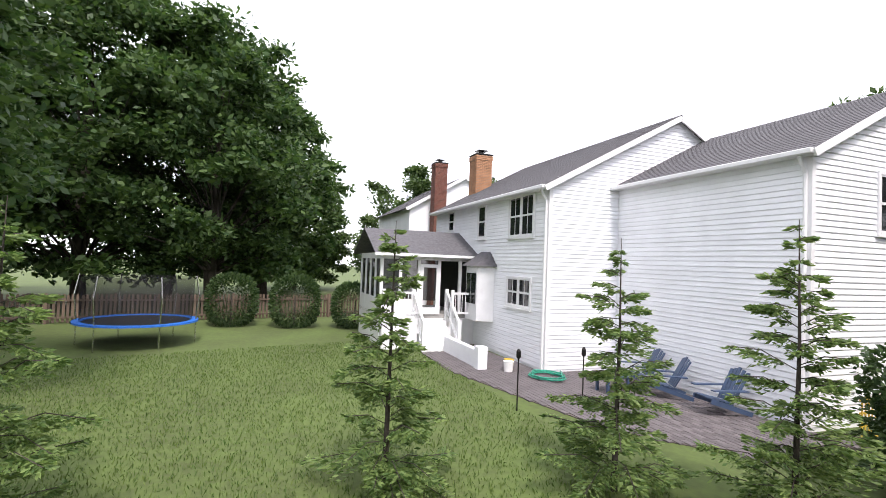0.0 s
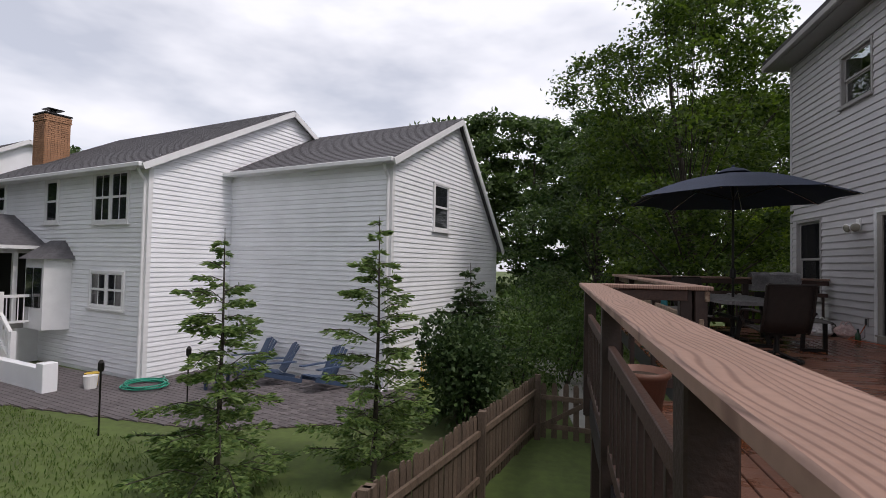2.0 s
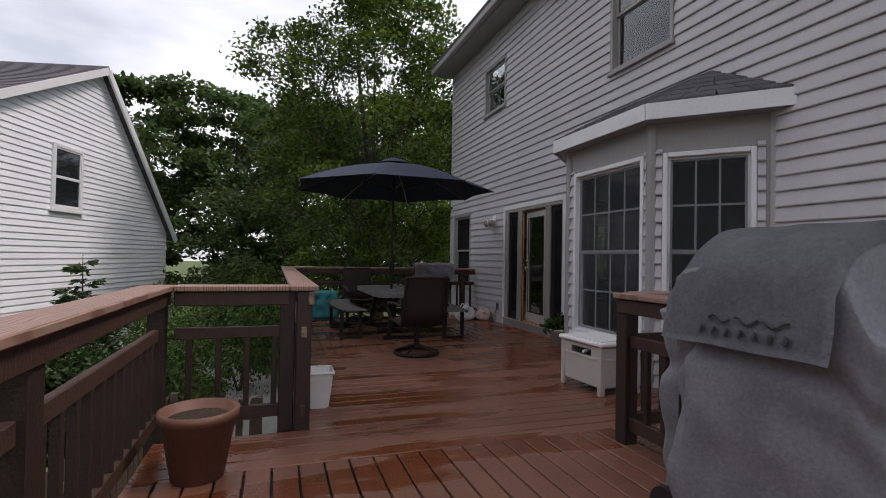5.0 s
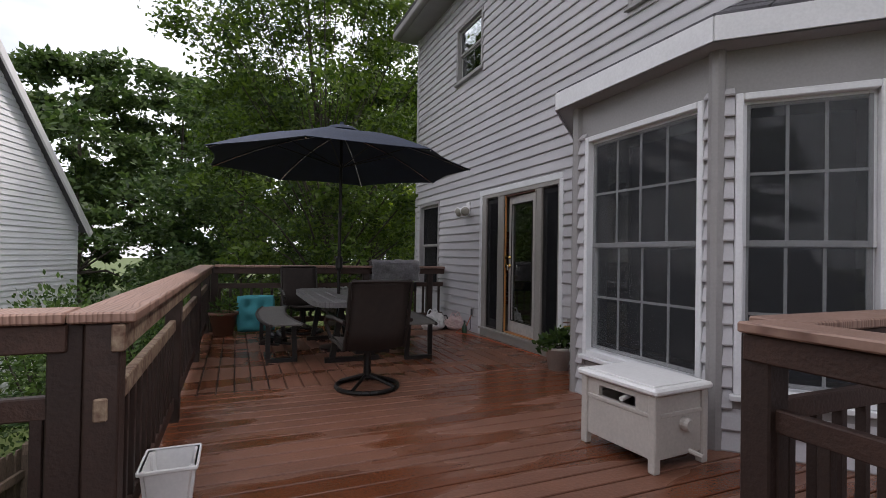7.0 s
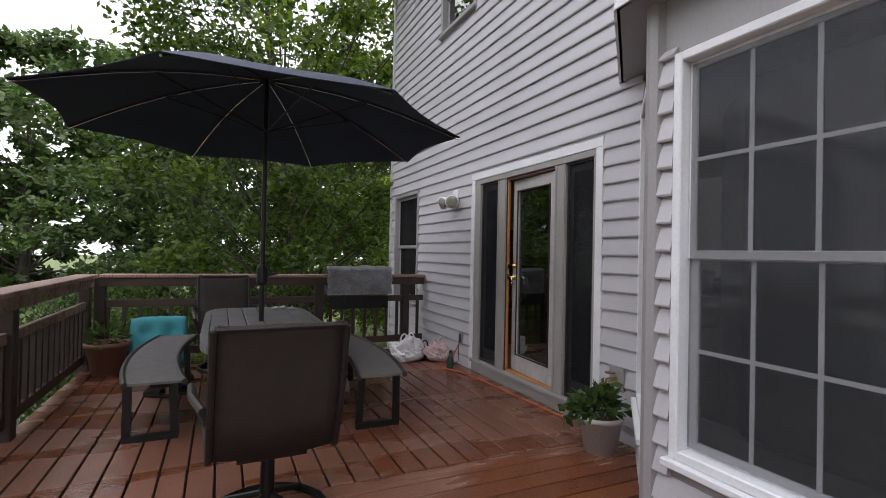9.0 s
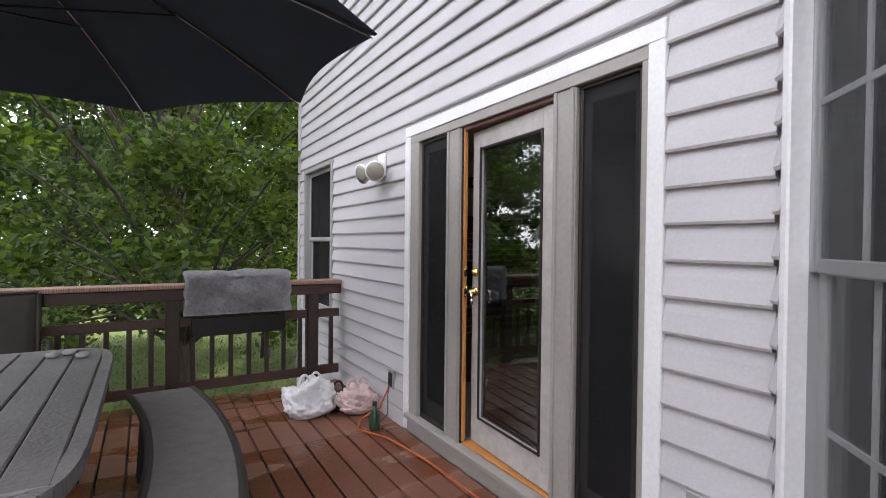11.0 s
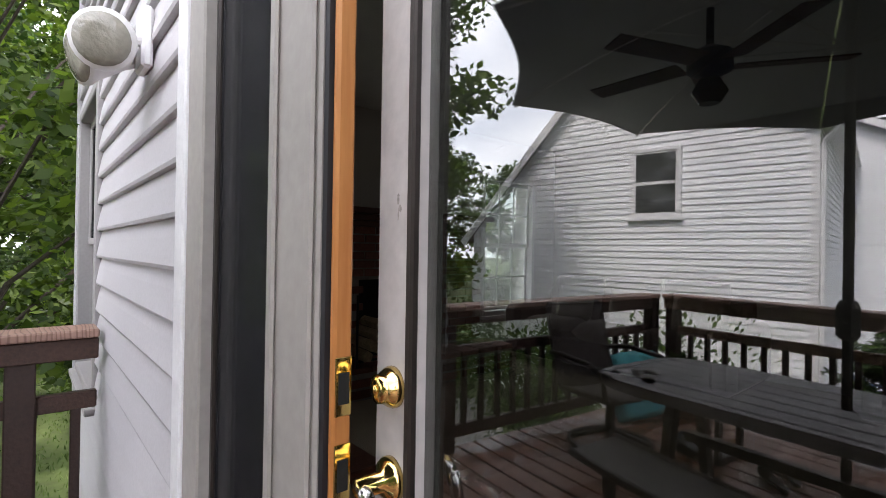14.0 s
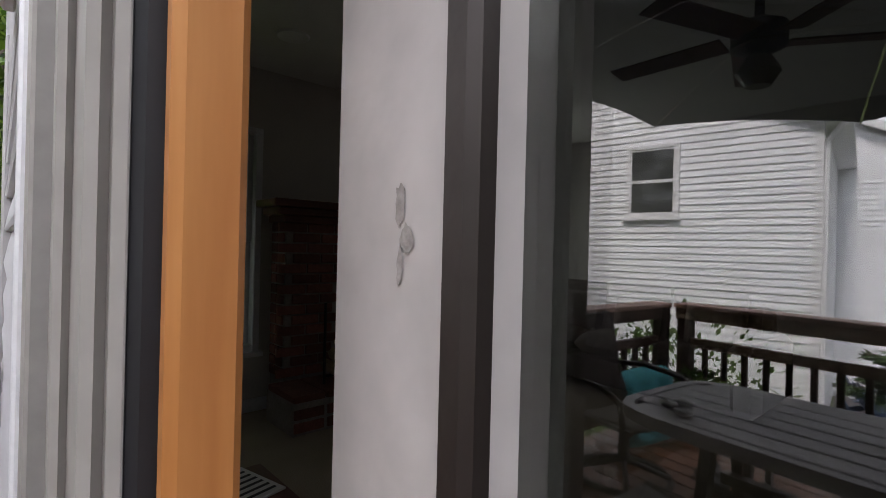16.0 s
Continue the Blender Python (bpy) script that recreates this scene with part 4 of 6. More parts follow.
for a in ((-0.112, 0.112, -0.134, -0.124), (-0.112, 0.112, 0.124, 0.134), (-0.114, -0.104, -0.124, 0.124), (0.104, 0.114, -0.124, 0.124)):
    bbox(bm, a[0], a[1], a[2], a[3], 0.268, 0.286, None, 0.004)
part("bin_rim", bm, M_WHITEP, bn)

# hose reel box
hb = thing("hose_reel_box", "beige plastic hose reel box with a crank handle", "storage box", pose(3.83, 5.03, 0, 0, 0, 4))
for sx in (-0.20, 0.20):
    for sy in (-0.26, 0.26):
        bm = B()
        bbox(bm, sx - 0.025, sx + 0.025, sy - 0.025, sy + 0.025, 0, 0.43, None, 0.006)
        part("corner_leg", bm, M_PLASTIC, hb)
for sx in (-0.2, 0.2):
    bm = B()
    bbox(bm, sx - 0.012, sx + 0.012, -0.235, 0.235, 0.07, 0.30, None, 0.004)
    bbox(bm, sx - 0.012, sx + 0.012, -0.235, -0.14, 0.30, 0.42)
    bbox(bm, sx - 0.012, sx + 0.012, 0.14, 0.235, 0.30, 0.42)
    bbox(bm, sx - 0.012, sx + 0.012, -0.14, 0.14, 0.39, 0.42)
    bbox(bm, sx - 0.02, sx + 0.02, -0.235, 0.235, 0.30, 0.325, None, 0.004)
    part("side_panel", bm, M_PLASTIC, hb)
for sy in (-0.26, 0.26):
    bm = B()
    bbox(bm, -0.175, 0.175, sy - 0.012, sy + 0.012, 0.07, 0.42, None, 0.004)
    bbox(bm, -0.175, 0.175, sy - 0.02, sy + 0.02, 0.30, 0.325, None, 0.004)
    part("end_panel", bm, M_PLASTIC, hb)
bm = B()
bbox(bm, -0.19, 0.19, -0.25, 0.25, 0.10, 0.12)
part("hose_drum", bm, M_RUBBER, hb)
bm = B()
bbox(bm, -0.245, 0.245, -0.305, 0.305, 0.43, 0.47, None, 0.012)
bbox(bm, -0.20, 0.20, -0.26, 0.26, 0.47, 0.478, None, 0.003)
part("lid", bm, M_WHITEP, hb, "pale lid")
bm = B()
lathe(bm, [(0.035, 0), (0.04, 0.03), (0.03, 0.05)], 14, (0.02, -0.272, 0.25), Matrix.Rotation(radians(90), 3, "X"))
beam(bm, (0.02, -0.315, 0.25), (0.02, -0.315, 0.11), 0.035, 0.022)
rod(bm, (0.02, -0.315, 0.11), (0.02, -0.40, 0.105), 0.014)
part("crank_handle", bm, M_PLASTIC, hb, "folding crank handle")
bm = B()
rod(bm, (-0.16, -0.05, 0.37), (-0.24, -0.06, 0.36), 0.014, 0.014)
part("hose_nozzle", bm, M_WHITEP, hb)

# covered grill
gr = thing("covered_grill", "barbecue grill under a creased grey fabric cover", "grill", pose(2.84, 2.40, 0, 0, 0, 2))


def smooth(a, b, x):
    k = min(1.0, max(0.0, (x - a) / (b - a)))
    return k * k * (3 - 2 * k)


def grill_top(x, y):
    """Height of the draped cloth: a rounded lid between two lower side shelves."""
    lid = smooth(-0.30, -0.16, y) * (1 - smooth(0.36, 0.56, y))
    arch = math.sqrt(max(0.0, 1 - (abs(x - 0.05) / 0.36) ** 2.2))
    return 0.93 + 0.05 * (1 - lid) * (1 - (x / 0.3) ** 2) + 0.40 * lid * arch + 0.012 * noise.noise(Vector((x * 9, y * 7, 3)))


bm = B()
nu, nv, nt = 110, 26, 18
rings = []
for j in range(nv + nt + 1):
    ring = []
    for i in range(nu):
        a = 2 * math.pi * i / nu
        cx = math.copysign(abs(math.cos(a)) ** 0.36, math.cos(a))
        cy = math.copysign(abs(math.sin(a)) ** 0.36, math.sin(a))
        if j <= nv:
            f = j / nv
            low = 1 - f
            fold = 0.036 * math.sin(a * 7 + 1.6 * f + 2 * noise.noise(Vector((cx, cy, f * 2)))) * (0.25 + low) + 0.04 * noise.noise(Vector((cx * 4, cy * 6, f * 3.2)))
            crease = -0.03 * abs(noise.noise(Vector((cx * 3 + 5, cy * 9, f * 5)))) - 0.03 * math.exp(-((f - 0.72) / 0.05) ** 2)
            px, py = cx * (0.25 - 0.03 * low + fold + crease), cy * (0.62 - 0.06 * low + fold + crease)
            rim = grill_top(cx * 0.25, cy * 0.62)
            hem = 0.10 + 0.02 * math.sin(a * 5 + 1) + 0.03 * noise.noise(Vector((cx * 2, cy * 5, 8)))
            pz = hem + (rim - hem) * f
        else:
            k = 1 - (j - nv) / (nt + 0.6)
            px, py = cx * 0.25 * k, cy * 0.62 * k
            pz = grill_top(px, py) + 0.012 * noise.noise(Vector((px * 14, py * 14, 5)))
        ring.append(bm.verts.new((px, py, pz)))
    rings.append(ring)
for r0, r1 in zip(rings, rings[1:]):
    for i in range(nu):
        bm.faces.new((r0[i], r0[(i + 1) % nu], r1[(i + 1) % nu], r1[i]))
bm.faces.new(rings[-1])
cover = part("cover", bm, M_COVER, gr, "creased grey fabric cover", True)
# the flap of the lid, a second layer that hangs over the front
bm = B()
flap = []
for i in range(21):
    y = -0.20 + 0.66 * i / 20
    row = []
    for k in range(13):
        if k < 8:
            x = 0.05 - 0.325 * k / 7
            z = max(grill_top(x, y), 0.99) + 0.012
        else:
            x, z = -0.275 - 0.007 * (k - 7), 0.99 + 0.012 - 0.026 * (k - 7) + 0.01 * noise.noise(Vector((y * 6, k * 0.4, 2)))
        row.append(bm.verts.new((x, y, z)))
    flap.append(row)
for r0, r1 in zip(flap, flap[1:]):
    for k in range(12):
        bm.faces.new((r0[k], r0[k + 1], r1[k + 1], r1[k]))
bmesh.ops.solidify(bm, geom=bm.faces[:], thickness=0.006)
part("lid_flap", bm, M_COVER, gr, "grey fabric lid flap with a hanging hem", True)


def on_flap(y, up):
    """A place on the hanging front of the flap, up metres above its hem."""
    z = 0.885 + up
    return Vector((-0.275 - 0.27 * (1.002 - z) - 0.010, y, z))


for k in range(3):
    bm = B()
    tube(bm, [on_flap(0.24 - 0.11 * k - 0.018 * i, 0.092 + 0.012 * math.sin(i * 1.25 + k)) for i in range(6)], 0.005, 5)
    part("printed_mark", bm, M_INK, cover, "dark printed emblem")
for i in range(7):
    bm = B()
    beam(bm, on_flap(0.27 - i * 0.055, 0.03), on_flap(0.262 - i * 0.055, 0.06), 0.028, 0.005)
    part("printed_bar", bm, M_INK, cover, "dark printed lettering bar")
for sx in (-0.17, 0.17):
    for sy in (-0.46, 0.46):
        bm = B()
        rod(bm, (sx, sy, 0), (sx, sy, 0.6), 0.025)
        part("leg", bm, M_BLACKMETAL, gr)
bm = B()
lathe(bm, [(0.02, -0.025), (0.085, -0.025), (0.09, 0), (0.085, 0.025), (0.02, 0.025)], 20, (-0.2, 0.52, 0.09), Matrix.Rotation(radians(90), 3, "Y"))
part("wheel", bm, M_RUBBER, gr, "black rubber wheel")

# table, benches and chairs
TB = (2.71, 8.80)
tb = thing("patio_table", "grey slatted outdoor table with rounded corners", "table", pose(*TB, 0))
TZ = 0.68
for i in range(6):
    x0 = -0.40 + i * 0.1335
    bm = B()
    trim_ = 0.05 if i in (0, 5) else 0.0
    bbox(bm, x0 + 0.003, x0 + 0.130, -1.0 + trim_, 1.0 - trim_, TZ - 0.022, TZ, None, 0.006)
    part("table_slat", bm, M_TABLE, tb)
bm = B()
rim = []
for i in range(48):
    a = 2 * math.pi * i / 48
    rim.append((0.43 * math.copysign(abs(math.cos(a)) ** 0.35, math.cos(a)), 1.04 * math.copysign(abs(math.sin(a)) ** 0.28, math.sin(a))))
for i in range(48):
    a, b = rim[i], rim[(i + 1) % 48]
    if (Vector(a) - Vector(b)).length > 1e-4:
        beam(bm, (*a, TZ - 0.03), (*b, TZ - 0.03), 0.05, 0.056)
part("table_rim", bm, M_TABLE, tb, "grey moulded rim")
for sy in (-0.72, 0.72):
    bm = B()
    beam(bm, (-0.30, sy, 0.025), (0.30, sy, 0.025), 0.07, 0.05)
    beam(bm, (-0.22, sy, 0.05), (-0.12, sy, TZ - 0.05), 0.06, 0.05, (0, 1, 0))
    beam(bm, (0.22, sy, 0.05), (0.12, sy, TZ - 0.05), 0.06, 0.05, (0, 1, 0))
    part("trestle_leg", bm, M_BLACKMETAL, tb)
bm = B()
beam(bm, (0, -0.72, 0.35), (0, 0.72, 0.35), 0.05, 0.05)
part("stretcher", bm, M_BLACKMETAL, tb)


def bench(m, label):
    t = thing("patio_bench", label, "bench", m, "benches beside the table")
    n = 14
    bm = B()
    prof = []
    for i in range(n + 1):
        f = -1 + 2 * i / n
        prof.append((0.10 * (1 - f * f), f * 0.92))
    for (xa, ya), (xb, yb) in zip(prof, prof[1:]):
        v = [bm.verts.new(c) for c in ((xa - 0.15, ya, 0.415), (xa + 0.15, ya, 0.415), (xb + 0.15, yb, 0.415), (xb - 0.15, yb, 0.415),
                                       (xa - 0.15, ya, 0.43), (xa + 0.15, ya, 0.43), (xb + 0.15, yb, 0.43), (xb - 0.15, yb, 0.43))]
        for f in ((4, 5, 6, 7), (3, 2, 1, 0), (0, 1, 5, 4), (2, 3, 7, 6), (1, 2, 6, 5), (3, 0, 4, 7)):
            bm.faces.new([v[k] for k in f])
    bmesh.ops.remove_doubles(bm, verts=bm.verts[:], dist=0.001)
    part("seat", bm, M_SLINGG, t, "taupe sling seat")
    for s in (-0.165, 0.165):
        bm = B()
        tube(bm, [(x + s, y, 0.42) for x, y in prof], 0.02, 8)
        part("seat_rail", bm, M_BRONZE, t)
    for yy in (-0.7, 0.7):
        bm = B()
        beam(bm, (-0.12, yy, 0.02), (0.20, yy, 0.02), 0.05, 0.04)
        beam(bm, (-0.10, yy, 0.03), (-0.08, yy, 0.41), 0.05, 0.03, (0, 1, 0))
        beam(bm, (0.18, yy, 0.03), (0.18, yy, 0.41), 0.05, 0.03, (0, 1, 0))
        part("bench_leg", bm, M_BLACKMETAL, t)
    return t


bench(pose(3.40, 8.66, 0), "curved taupe sling bench beside the table")
bench(pose(2.02, 8.95, 0, 0, 0, 180), "curved taupe sling bench beside the table")


def swivel_chair(m, label, fabric):
    t = thing("patio_chair", label, "chair", m, "patio chairs round the table")
    bm = B()
    ring = [(0.27 * math.cos(2 * math.pi * i / 28), 0.27 * math.sin(2 * math.pi * i / 28), 0.02) for i in range(29)]
    tube(bm, ring, 0.02, 8)
    for a in range(4):
        q = math.pi / 4 + a * math.pi / 2
        rod(bm, (0.27 * math.cos(q), 0.27 * math.sin(q), 0.03), (0, 0, 0.12), 0.016)
    part("swivel_base", bm, M_BLACKMETAL, t, "round metal swivel base")
    bm = B()
    rod(bm, (0, 0, 0.1), (0, 0, 0.34), 0.035, 0.03, 12)
    bbox(bm, -0.15, 0.15, -0.15, 0.15, 0.33, 0.36)
    part("stem", bm, M_BLACKMETAL, t)

    def strip(pts, w, name, lab):
        bm = B()
        n = len(pts)
        for k in range(n - 1):
            (ya, za), (yb, zb) = pts[k], pts[k + 1]
            for s in range(8):
                xa, xb = -w + 2 * w * s / 8, -w + 2 * w * (s + 1) / 8
                sag = lambda x: -0.018 * (1 - (x / w) ** 2)
                v = [bm.verts.new(c) for c in ((xa, ya, za + sag(xa)), (xb, ya, za + sag(xb)), (xb, yb, zb + sag(xb)), (xa, yb, zb + sag(xa)))]
                bm.faces.new(v)
        bmesh.ops.remove_doubles(bm, verts=bm.verts[:], dist=0.0005)
        bmesh.ops.solidify(bm, geom=bm.faces[:], thickness=0.01)
        part(name, bm, fabric, t, lab, True)
    strip([(0.26, 0.40), (0.22, 0.42), (0.0, 0.40), (-0.2, 0.38)], 0.25, "seat", "sling seat")
    strip([(-0.2, 0.38), (-0.27, 0.55), (-0.32, 0.75), (-0.36, 0.93), (-0.385, 0.97)], 0.25, "backrest", "tall sling backrest")
    for s in (-0.265, 0.265):
        bm = B()
        tube(bm, [(s, 0.27, 0.40), (s, 0.0, 0.40), (s, -0.2, 0.38), (s, -0.28, 0.56), (s, -0.37, 0.95)], 0.016, 8)
        part("side_frame", bm, M_BRONZE, t)
        bm = B()
        tube(bm, [(s * 1.1, -0.29, 0.62), (s * 1.25, -0.12, 0.64), (s * 1.25, 0.14, 0.62), (s * 1.22, 0.24, 0.56), (s * 1.05, 0.22, 0.42)], 0.018, 8)
        part("armrest", bm, M_BRONZE, t)
    bm = B()
    rod(bm, (-0.26, -0.375, 0.955), (0.26, -0.375, 0.955), 0.014)
    part("top_bar", bm, M_BRONZE, t)
    return t


swivel_chair(pose(2.60, 6.98, 0, 0, 0, 3), "brown sling swivel patio chair at the table end", M_SLING)
swivel_chair(pose(2.45, 10.22, 0, 0, 0, 186), "brown sling patio chair at the far table end", M_SLING)


def cushion(bm, hx, hy, hz, tufts, nx=22, ny=22):
    rows2 = {}
    for side in (1, -1):
        for i in range(nx + 1):
            for j in range(ny + 1):
                x, y = -1 + 2 * i / nx, -1 + 2 * j / ny
                edge = (1 - x ** 6) * (1 - y ** 6)
                z = hz * edge ** 0.4
                for tx, ty in tufts:
                    z -= hz * 0.75 * math.exp(-((x - tx) ** 2 + (y - ty) ** 2) * 18)
                z += hz * 0.1 * noise.noise(Vector((x * 3, y * 3, side)))
                rows2[side, i, j] = bm.verts.new((x * hx * (1 - 0.05 * abs(y) ** 3), y * hy * (1 - 0.05 * abs(x) ** 3), side * z))
        for i in range(nx):
            for j in range(ny):
                bm.faces.new((rows2[side, i, j], rows2[side, i + 1, j], rows2[side, i + 1, j + 1], rows2[side, i, j + 1]))
    bmesh.ops.remove_doubles(bm, verts=bm.verts[:], dist=0.001)
    return bm


four = [(-0.4, -0.4), (0.4, -0.4), (-0.4, 0.4), (0.4, 0.4)]
solid("seat_cushion", cushion(B(), 0.27, 0.27, 0.07, four), M_TEAL, "teal tufted seat cushion leaning on the railing", "cushion", pose(1.80, 10.46, 0.275, 78, 0, 6), smooth=True)
# grey cushion folded over the end railing
bm = B()
nx, ny = 30, 34
vsr = []
for i in range(nx + 1):
    row = []
    for j in range(ny + 1):
        f = j / ny
        x = -0.42 + 0.84 * i / nx
        s = (f - 0.5) * 0.86
        fl_ = 0.115
        if abs(s) < fl_:
            y, z = s, 1.06 + 0.045 * math.cos(s / fl_ * math.pi / 2)
        else:
            y, z = math.copysign(fl_ + 0.012 * math.sin(f * 9), s), 1.06 - (abs(s) - fl_)
        d = 0.035 * noise.noise(Vector((x * 5, s * 5, 2))) - 0.02 * math.exp(-((x + 0.15) ** 2 + (s - 0.28) ** 2) * 220) - 0.02 * math.exp(-((x - 0.18) ** 2 + (s - 0.28) ** 2) * 220)
        row.append(bm.verts.new((x * (1 + 0.02 * math.sin(j)), y + (d if s > 0 else -d) * (abs(s) > fl_), z + d * (abs(s) <= fl_))))
    vsr.append(row)
for i in range(nx):
    for j in range(ny):
        bm.faces.new((vsr[i][j], vsr[i + 1][j], vsr[i + 1][j + 1], vsr[i][j + 1]))
bmesh.ops.solidify(bm, geom=bm.faces[:], thickness=-0.06)
solid("lounge_cushion", bm, M_CUSHG, "pale grey quilted cushion draped over the railing", "cushion", pose(4.0, 10.72, -0.02, 0, 0, 180), smooth=True)

bx = thing("rail_shelf", "black shelf board hung on the railing under the cushion", "shelf", pose(4.0, 10.655, 0))
bm = B()
bbox(bm, -0.37, 0.37, -0.05, -0.02, 0.55, 0.705, None, 0.006)
part("back_board", bm, M_BLACKMETAL, bx)
bm = B()
for sx in (-0.3, 0.3):
    beam(bm, (sx, -0.02, 0.66), (sx, 0.05, 0.66), 0.03, 0.02)
part("hook", bm, M_BLACKMETAL, bx)

def sandal(m):
    """A dark open shoe: a waisted sole with a raised upper."""
    t = thing("shoe", "black slip-on shoe lying on wet deck boards", "shoe", m, "pair of shoes")
    outline = [(0.05 * (0.82 + 0.18 * math.cos(2 * a)) * math.sin(a) * (1.0 if math.cos(a) > 0 else 0.82), 0.135 * math.cos(a)) for a in [2 * math.pi * k / 20 for k in range(20)]]
    part("sole", prism(B(), outline, 0.0, 0.022), M_RUBBER, t)
    bm = B()
    rings = []
    for j in range(7):
        a = math.pi * j / 6
        rings.append([bm.verts.new((0.047 * math.cos(a), y, 0.02 + (0.055 - 0.18 * max(0.0, y - 0.05)) * math.sin(a))) for y in (-0.03, 0.02, 0.07, 0.11)])
    for r0, r1 in zip(rings, rings[1:]):
        for k in range(3):
            bm.faces.new((r0[k], r0[k + 1], r1[k + 1], r1[k]))
    bmesh.ops.solidify(bm, geom=bm.faces[:], thickness=0.006)
    part("upper", bm, M_SLING, t, "", True)
    return t


sandal(pose(1.92, 9.30, 0.001, 0, 0, 62))
sandal(pose(2.09, 9.34, 0.001, 0, 0, 40))

# umbrella
um = thing("patio_umbrella", "open navy blue market umbrella through the table", "umbrella", pose(2.69, 8.82, 0))
bm = B()
rod(bm, (0, 0, 0.05), (0, 0, 2.72), 0.021, 0.019, 12)
part("pole", bm, M_BLACKMETAL, um)
bm = B()
lathe(bm, [(0.22, 0), (0.22, 0.03), (0.05, 0.06), (0.035, 0.2)], 20)
part("base", bm, M_BLACKMETAL, um)
bm = B()
lathe(bm, [(0.03, 0.98), (0.045, 1.0), (0.045, 1.12), (0.03, 1.15)], 12)
rod(bm, (0.03, 0, 1.06), (0.12, -0.03, 1.08), 0.01)
part("crank_box", bm, M_BLACKMETAL, um)
R8, ZR, ZT = 1.62, 2.25, 2.70
corner8 = [Vector((R8 * math.cos(math.pi / 8 + k * math.pi / 4), R8 * math.sin(math.pi / 8 + k * math.pi / 4), ZR)) for k in range(8)]
bm = B()
for k in range(8):
    a, b = corner8[k], corner8[(k + 1) % 8]
    top = Vector((0, 0, ZT))
    N = 10
    grid = []
    for i in range(N + 1):
        f = i / N
        row = []
        for j in range(N + 1):
            g = j / N
            e = a.lerp(b, g)
            e = e.copy()
            e.xy = e.xy * (1 - 0.045 * math.sin(math.pi * g))
            p = top.lerp(e, f)
            p.z += 0.07 * math.sin(math.pi * f) + 0.012 * math.sin(math.pi * g) * f * f
            row.append(bm.verts.new(p))
        grid.append(row)
    for i in range(N):
        for j in range(N):
            bm.faces.new((grid[i][j], grid[i][j + 1], grid[i + 1][j + 1], grid[i + 1][j]))
bmesh.ops.remove_doubles(bm, verts=bm.verts[:], dist=0.002)
bmesh.ops.dissolve_degenerate(bm, edges=bm.edges[:], dist=0.0005)
bmesh.ops.solidify(bm, geom=bm.faces[:], thickness=0.004)
canopy = part("canopy", bm, M_NAVY, um, "navy octagonal canopy")
bm = B()
lathe(bm, [(0.26, ZT - 0.01), (0.16, ZT + 0.05), (0.03, ZT + 0.085), (0.02, ZT + 0.12)], 16)
part("vent", bm, M_NAVY, canopy)
for k in range(8):
    bm = B()
    c = corner8[k]
    pts = []
    for i in range(7):
        f = 0.04 + 0.95 * i / 6
        p = Vector((0, 0, ZT)).lerp(c, f)
        p.z += 0.07 * math.sin(math.pi * f) - 0.02
        pts.append(p)
    tube(bm, pts, 0.008, 6)
    rib = part("rib", bm, M_CHROME, um)
    bm = B()
    rod(bm, (0, 0, 2.25), pts[3], 0.006)
    part("strut", bm, M_BLACKMETAL, rib)


def bag(m, label, sx, sy, sz, material, seed):
    bm = B()
    bmesh.ops.create_icosphere(bm, subdivisions=5, radius=1.0)
    for v in bm.verts:
        p = v.co.copy()
        n1 = noise.noise(p * 1.6 + Vector((seed, 0, 0)))
        n2 = noise.noise(p * 4.5 + Vector((0, seed, 0)))
        n3 = abs(noise.noise(p * 8 + Vector((0, 0, seed))))
        r = 1 + 0.3 * n1 + 0.16 * n2 - 0.14 * n3
        v.co = Vector((p.x * sx * r, p.y * sy * r, max(0, (p.z * 0.75 + 0.62) * sz * r)))
    t = solid("plastic_bag", bm, material, label, "bag", m, smooth=True)
    bm = B()
    for s in (-1, 1):
        pts = []
        for i in range(9):
            a = math.pi * i / 8
            pts.append((0.05 * s + 0.045 * math.cos(a), 0.02 * s, sz * 1.2 + 0.09 * math.sin(a)))
        tube(bm, pts, 0.010, 5)
    part("bag_handle", bm, material, t)
    return t


bag(pose(4.40, 9.93, 0), "full crumpled white plastic bag on the deck", 0.22, 0.16, 0.19, M_BAG, 3)
bag(pose(4.74, 9.80, 0), "small crumpled pinkish plastic bag by the wall", 0.15, 0.12, 0.15, M_PINK, 7)
bag(pose(4.60, 9.98, 0), "dark crumpled bag between the white ones", 0.12, 0.1, 0.10, M_RUBBER, 11)
bt = thing("bottle", "small dark green bottle standing by the socket", "bottle", pose(4.72, 9.42, 0))
bm = B()
lathe(bm, [(0.036, 0), (0.038, 0.02), (0.038, 0.1), (0.015, 0.14), (0.014, 0.17)], 16)
part("bottle_body", bm, M_GREENB, bt, "", True)
bm = B()
lathe(bm, [(0.016, 0.17), (0.016, 0.195)], 12)
part("cap", bm, M_RUBBER, bt)
